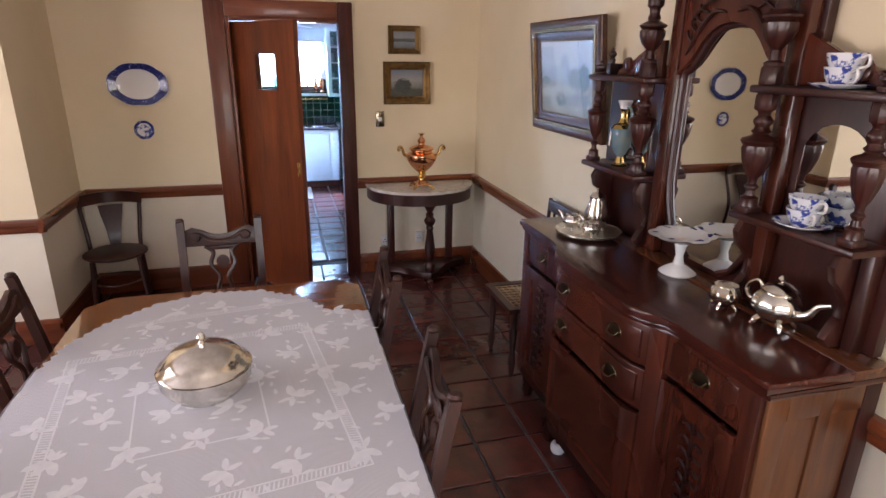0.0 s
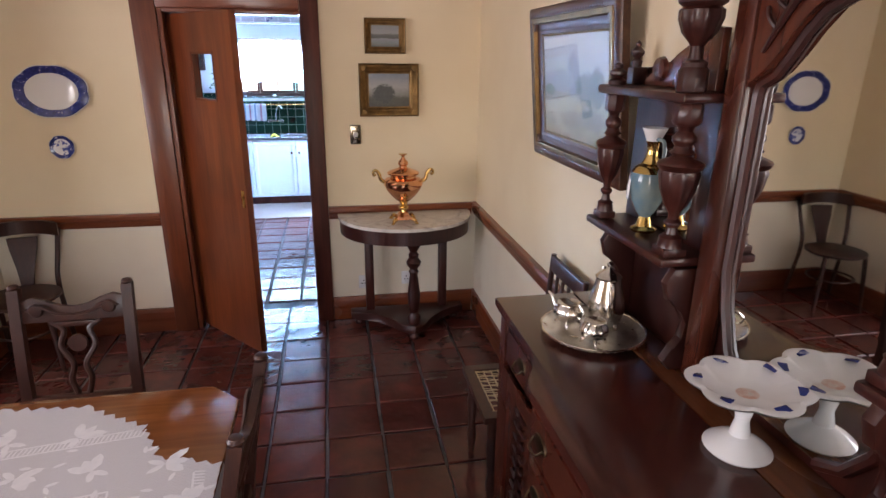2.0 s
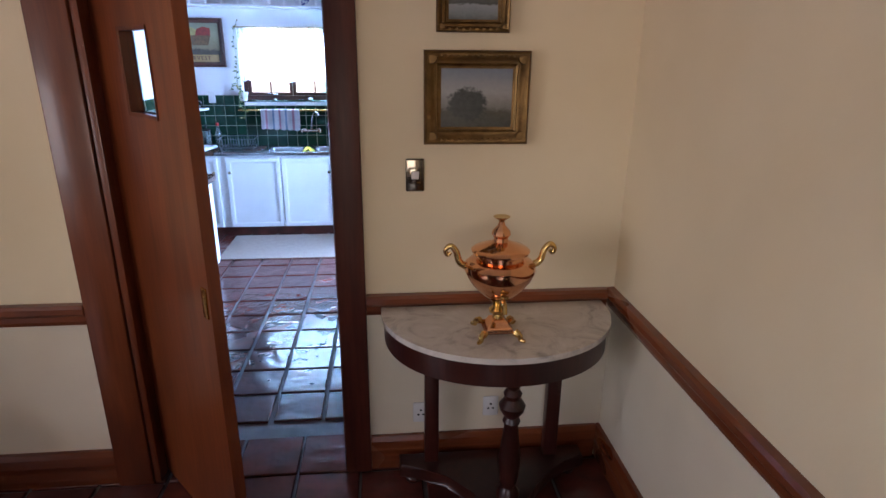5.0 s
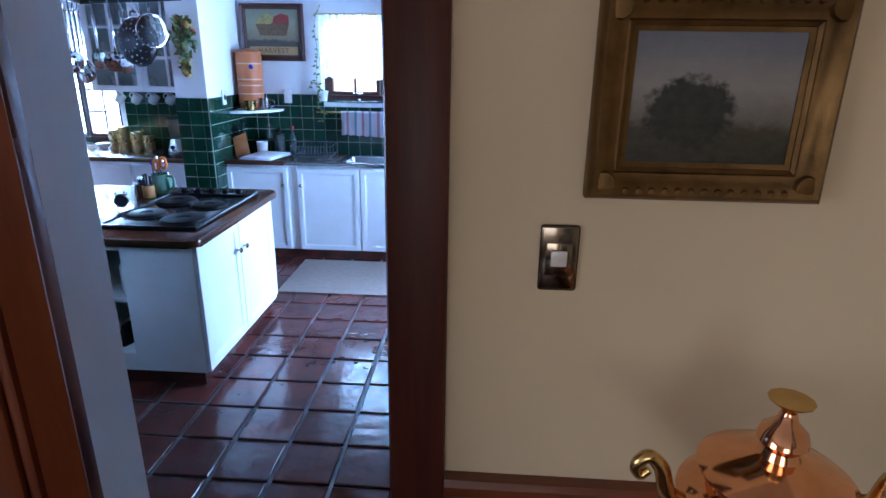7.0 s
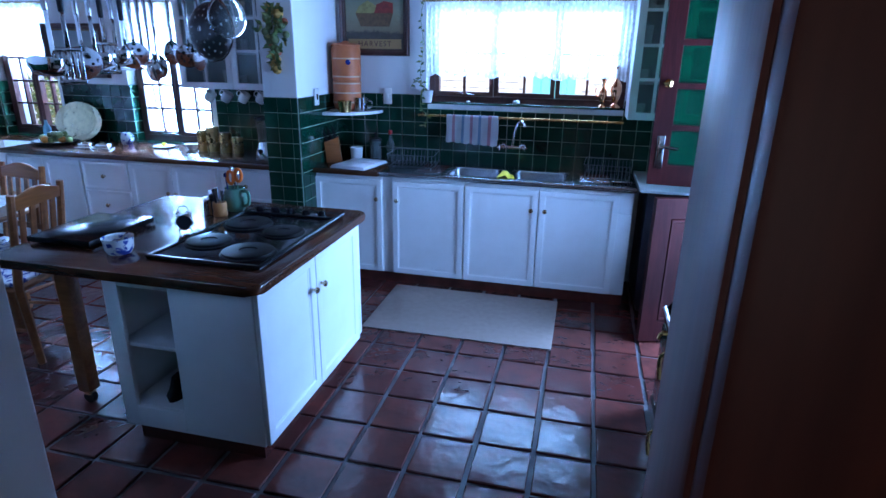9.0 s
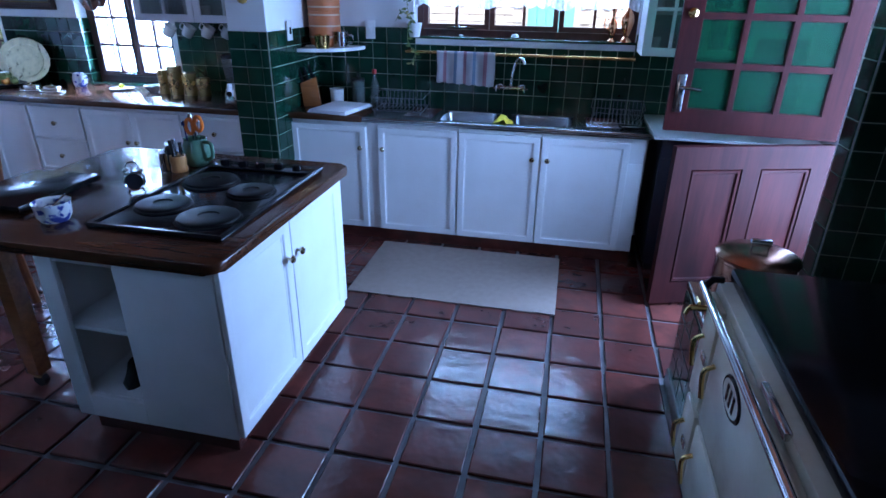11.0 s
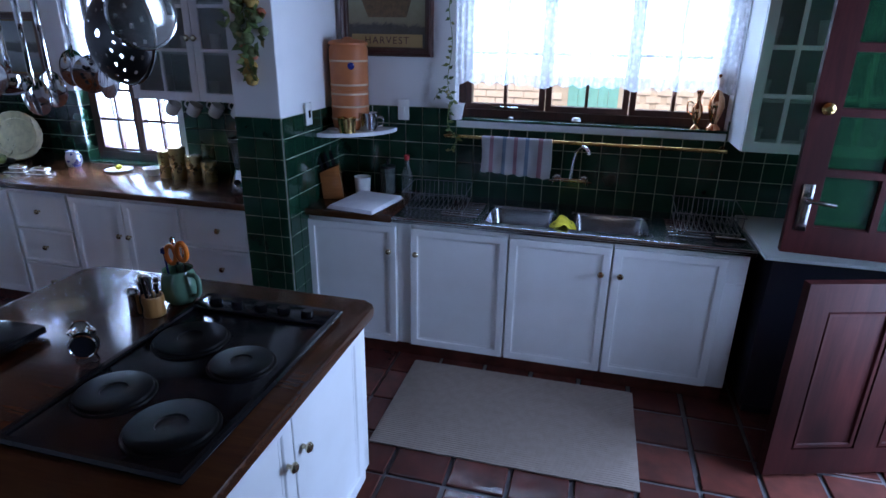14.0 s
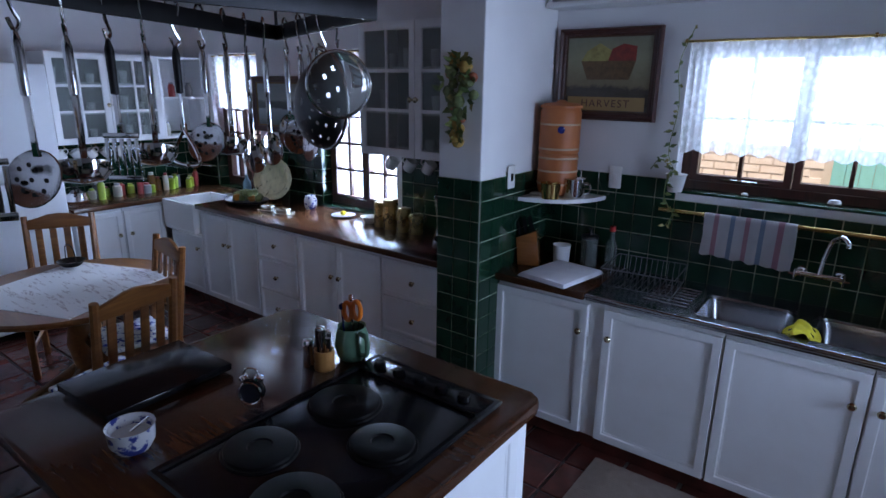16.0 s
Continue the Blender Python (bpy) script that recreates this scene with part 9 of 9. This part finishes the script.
for a in (45, 135, 225, 315):
    part("leg", tube(curve([(0.05 * math.cos(radians(a)), 0.05 * math.sin(radians(a)), 0.26), (0.22 * math.cos(radians(a)), 0.22 * math.sin(radians(a)), 0.14), (0.38 * math.cos(radians(a)), 0.38 * math.sin(radians(a)), 0.028)], 5), [0.036 - 0.001 * k for k in range(11)], 10), PINEH, kt_)
CLOTH, nt_, bs_ = material("white printed cloth", 0.9)
n1 = noise_tex(nt_, coords(nt_, (5, 24, 1)), 2.0, 4)
nt_.links.new(ramp(nt_, [(0.56, (0.68, 0.67, 0.66)), (0.63, (0.35, 0.28, 0.26)), (0.66, (0.68, 0.67, 0.66))], n1), bs_.inputs["Base Color"])
sq = [Matrix.Rotation(radians(22), 2) @ Vector((sx * 0.37, sy * 0.37)) for sx, sy in ((-1, -1), (1, -1), (1, 1), (-1, 1))]
tagged(part("table_cloth", plate([(KTC.x + v.x, KTC.y + v.y) for v in sq], 0.002, m=pose(0, 0, 0.7505)), CLOTH, smooth=None), "white printed cloth square on the pine table", "tablecloth")
bsk = empty("wire_basket", pose(-3.70, 7.17, 0.753), "small wire basket on the printed cloth", "basket")
part("bowl", lathe([(0.0, 0.003), (0.05, 0.003), (0.08, 0.035), (0.077, 0.035), (0.048, 0.006), (0, 0.006)], 20, caps=False), IRON, bsk)
part("handle", tube(curve([(-0.078, 0, 0.035), (-0.05, 0, 0.12), (0.05, 0, 0.12), (0.078, 0, 0.035)], 6), 0.003, 6), IRON, bsk)


def pine_chair(m):
    c = empty("pine_chair", m, "honey pine kitchen chair with a slatted back", "chair", "pine chairs round the table")
    w, d = 0.42, 0.40
    part("seat", box(-w / 2, -d / 2, 0.43, w / 2, d / 2, 0.455, 0.01), PINEH, c)
    part("cushion", box(-w / 2 + 0.02, -d / 2 + 0.02, 0.456, w / 2 - 0.02, d / 2 - 0.03, 0.485, 0.013, 3), BLUEW, c, "blue and white patterned seat cushion")
    for s in (-1, 1):
        part("leg", box(s * (w / 2 - 0.025) - 0.019, -d / 2 + 0.01, 0, s * (w / 2 - 0.025) + 0.019, -d / 2 + 0.048, 0.429, 0.005), PINEH, c)
        part("back_post", tube([(s * (w / 2 - 0.022), d / 2 + 0.02, 0), (s * (w / 2 - 0.022), d / 2 - 0.015, 0.45), (s * (w / 2 - 0.018), d / 2 + 0.06, 0.97)], [0.021, 0.024, 0.019], 8), PINEH, c)
        part("stretcher", tube([(s * (w / 2 - 0.025), -d / 2 + 0.03, 0.2), (s * (w / 2 - 0.025), d / 2, 0.2)], 0.011, 8), PINEH, c)
    crest = [(-0.185, 0.0), (0.185, 0.0), (0.185, 0.06), (0.12, 0.075), (0.06, 0.095), (0.0, 0.10), (-0.06, 0.095), (-0.12, 0.075), (-0.185, 0.06)]
    part("crest_rail", plate(crest, 0.022, 0.006, m=pose(0, d / 2 + 0.055, 0.88, 82, 0, 0)), PINEH, c)
    part("lower_rail", box(-0.185, d / 2 - 0.006, 0.56, 0.185, d / 2 + 0.014, 0.60, 0.004), PINEH, c)
    for k in range(4):
        x = -0.12 + 0.08 * k
        part("slat", box(x - 0.02, -0.006, 0.0, x + 0.02, 0.006, 0.295, 0.003, m=pose(0, d / 2 + 0.006, 0.592, -8, 0, 0)), PINEH, c)
    return c


pc = pine_chair(pose(-2.62, 6.88, 0, 0, 0, -78))
for m in (pose(-3.08, 7.19, 0, 0, 0, -8), pose(-4.00, 7.20, 0, 0, 0, 62)):
    copy_thing(pc, m)

# ---- floor tiles and wall tiles ----
TILE, JOINT = 0.285, 0.015


def tile_mesh(name, w, h, t, mat, chamfer):
    """A tile with softened edges and a pillowed face, centred, its face up."""
    b = bmesh.new()
    rows_ = []
    for inset, z in ((0, 0), (0, t - chamfer), (chamfer, t)):
        rows_.append([b.verts.new((sx * (w / 2 - inset), sy * (h / 2 - inset), z)) for sx, sy in ((-1, -1), (1, -1), (1, 1), (-1, 1))])
    for a, c in zip(rows_, rows_[1:]):
        for k in range(4):
            b.faces.new((a[k], a[(k + 1) % 4], c[(k + 1) % 4], c[k]))
    b.faces.new(rows_[-1])
    return mesh_of(b, mat, 30, name)


quarry = tile_mesh("tile", TILE - JOINT, TILE - JOINT, 0.012, QUARRY, 0.004)
stuff_v, stuff_f = [], []


def flat_tile(x, y, t=TILE - JOINT):
    n = len(stuff_v)
    for z, i in ((-0.012, 0.0), (-0.004, 0.0), (0.0, 0.004)):
        stuff_v.extend([(x + sx * (t / 2 - i), y + sy * (t / 2 - i), z) for sx, sy in ((-1, -1), (1, -1), (1, 1), (-1, 1))])
    for r in (0, 4):
        for k in range(4):
            stuff_f.append((n + r + k, n + r + (k + 1) % 4, n + r + 4 + (k + 1) % 4, n + r + 4 + k))
    stuff_f.append((n + 8, n + 9, n + 10, n + 11))


rng = random.Random(5)
count = 0
KT = 0.264
quarry_k = tile_mesh("tile", KT - 0.021, KT - 0.021, 0.012, QUARRY, 0.004)


def lay(x, y, near, mesh, size):
    global count
    if near and count < 300:
        ob = new("tile", mesh)
        ob.parent = floor
        ob.matrix_local = pose(x + rng.uniform(-0.003, 0.003), y + rng.uniform(-0.003, 0.003), -0.012 + rng.uniform(-0.001, 0.001), rng.uniform(-0.15, 0.15), rng.uniform(-0.15, 0.15), rng.choice((0, 90, 180, 270)) + rng.uniform(-0.7, 0.7))
        count += 1
    else:
        flat_tile(x, y, size - JOINT)


for ix in range(-24, 6):
    for iy in range(-10, 15):
        x, y = 0.662 + (ix + 0.5) * KT, 7.203 + (iy + 0.5) * KT
        if KW < x < KE + 0.1 and 5.05 < y < BACK:
            lay(x, y, (-0.75 < x < 1.75 and y < 8.5) or (-1.9 < x < -0.7 and y < 6.5), quarry_k, KT)
for ix in range(-14, 5):
    for iy in range(-21, 4):
        x, y = 0.611 + (ix + 0.5) * TILE, 4.110 + (iy + 0.5) * TILE
        if not (WEST - 0.1 < x < EAST + 0.1 and SOUTH - 0.1 < y < 5.05) or (x < -1.6 and 3.9 < y):
            continue
        lay(x, y, -1.3 < x < 1.75 and 2.6 < y < 5.05, quarry, TILE)
me = bpy.data.meshes.new("tiles")
me.from_pydata(stuff_v, [], stuff_f)
me.materials.append(QUARRY)
ob = tagged(new("tiles", me), "further red-brown quarry tiles of the floor", kind="stuff")
ob.parent = floor

WT, WJ = 0.105, 0.005
green = tile_mesh("tile", WT - WJ, WT - WJ, 0.006, GREENTILE, 0.0015)


def wall_tiles(parent, origin, across, normal, width, z0, z1, label, single=True, skip=None):
    """Green tiles on a wall from origin along across (unit), with a grout bed behind them; the odd cut pieces fall at the far end."""
    across, normal = Vector(across), Vector(normal)
    turn = Matrix((across, Vector((0, 0, 1)), normal)).transposed().to_4x4()
    bed = bmesh.new()
    verts, faces = [], []
    nz, nx = int(math.ceil((z1 - z0) / WT - 0.01)), int(math.ceil(width / WT - 0.01))
    for k in range(nz):
        for i in range(nx):
            a, c = i * WT, min(width, (i + 1) * WT)
            e, d = z1 - k * WT, max(z0, z1 - (k + 1) * WT)
            if c - a < 0.02 or e - d < 0.02:
                continue
            u, w = (a + c) / 2, (d + e) / 2
            if skip and skip(u, w):
                continue
            at = Matrix.Translation(Vector(origin) + across * u + Vector((0, 0, w)) + normal * 0.004) @ turn
            whole = c - a > WT - 0.001 and e - d > WT - 0.001
            q = [at @ Vector((sx * (c - a) / 2, sy * (e - d) / 2, 0)) for sx, sy in ((-1, -1), (1, -1), (1, 1), (-1, 1))]
            bed.faces.new([bed.verts.new(p) for p in q])
            if single:
                ob = new("tile", green if whole else tile_mesh("tile", c - a - WJ, e - d - WJ, 0.006, GREENTILE, 0.0015))
                ob.parent = parent
                ob.matrix_local = parent.matrix_world.inverted() @ at @ pose(0, 0, 0, rng.uniform(-0.4, 0.4), rng.uniform(-0.4, 0.4), 0)
            else:
                n = len(verts)
                for z, s in ((0.0, 0.0), (0.0045, 0.0), (0.006, 0.0015)):
                    verts.extend([at @ Vector((sx * ((c - a - WJ) / 2 - s), sy * ((e - d - WJ) / 2 - s), z)) for sx, sy in ((-1, -1), (1, -1), (1, 1), (-1, 1))])
                for r in (0, 4):
                    for j in range(4):
                        faces.append((n + r + j, n + r + (j + 1) % 4, n + r + 4 + (j + 1) % 4, n + r + 4 + j))
                faces.append((n + 8, n + 9, n + 10, n + 11))
    g = setting("trim_grout", bed, WALLGROUT, "pale grout between green wall tiles", "grout")
    g.data.materials[0] = WALLGROUT
    if faces:
        me = bpy.data.meshes.new("tiles")
        me.from_pydata([tuple(v) for v in verts], [], faces)
        me.materials.append(GREENTILE)
        ob = tagged(new("tiles", me), label, kind="stuff")
        ob.parent = parent


objs = bpy.data.objects
TT = 1.385
wall_tiles(objs["wall_kitchen_north"], (PIL[1], BACK, 0), (1, 0, 0), (0, -1, 0), KE - PIL[1], 0.86, TT, "dark green glazed wall tiles", True, lambda u, w: w > SINKWIN[2] and SINKWIN[0] < PIL[1] + u < SINKWIN[1])
wall_tiles(objs["wall_pillar"], (PIL[0], PIL[2], 0), (1, 0, 0), (0, -1, 0), PIL[1] - PIL[0], 0.10, TT, "dark green glazed tiles")
wall_tiles(objs["wall_pillar"], (PIL[1], PIL[2], 0), (0, 1, 0), (1, 0, 0), BACK - PIL[2], 0.10, TT, "dark green glazed tiles")
wall_tiles(objs["wall_kitchen_north"], (KW, BACK, 0), (1, 0, 0), (0, -1, 0), PIL[0] - KW, 0.86, TT, "dark green glazed wall tiles", False, lambda u, w: any(h[0] < KW + u < h[1] and h[2] < w for h in (LEFTWIN, CORNERWIN)))
wall_tiles(objs["wall_kitchen_west"], (KW, 7.4, 0), (0, 1, 0), (1, 0, 0), BACK - 7.4, 0.86, TT, "dark green glazed wall tiles", False)
wall_tiles(objs["wall_kitchen_east"], (KE, 5.2, 0), (0, 1, 0), (-1, 0, 0), 2.05, 0.3, 1.75, "dark green glazed wall tiles behind the range", False)
for h in (LEFTWIN, CORNERWIN):
    for x, s in ((h[0], 1), (h[1], -1)):
        wall_tiles(objs["wall_kitchen_north"], (x, BACK, 0), (0, 1, 0), (s, 0, 0), 0.2, h[2], TT, "green glazed tiles on the window reveal", False)
wall_tiles(objs["wall_range_end"], (0.95, 6.74, 0), (0, 1, 0), (-1, 0, 0), 0.42, 0.08, 0.49, "green glazed tiles on the low wall", False)
wall_tiles(objs["wall_range_end"], (0.95, 7.16, 0), (1, 0, 0), (0, 1, 0), 0.82, 0.08, 0.49, "green glazed tiles on the low wall", False)
wall_tiles(objs["wall_range_pier"], (1.41, 7.185, 0), (1, 0, 0), (0, -1, 0), 0.367, 0.0, 1.75, "dark green glazed tiles")
wall_tiles(objs["wall_range_pier"], (1.41, 7.289, 0), (0, -1, 0), (-1, 0, 0), 0.104, 0.0, 1.75, "dark green glazed tiles")
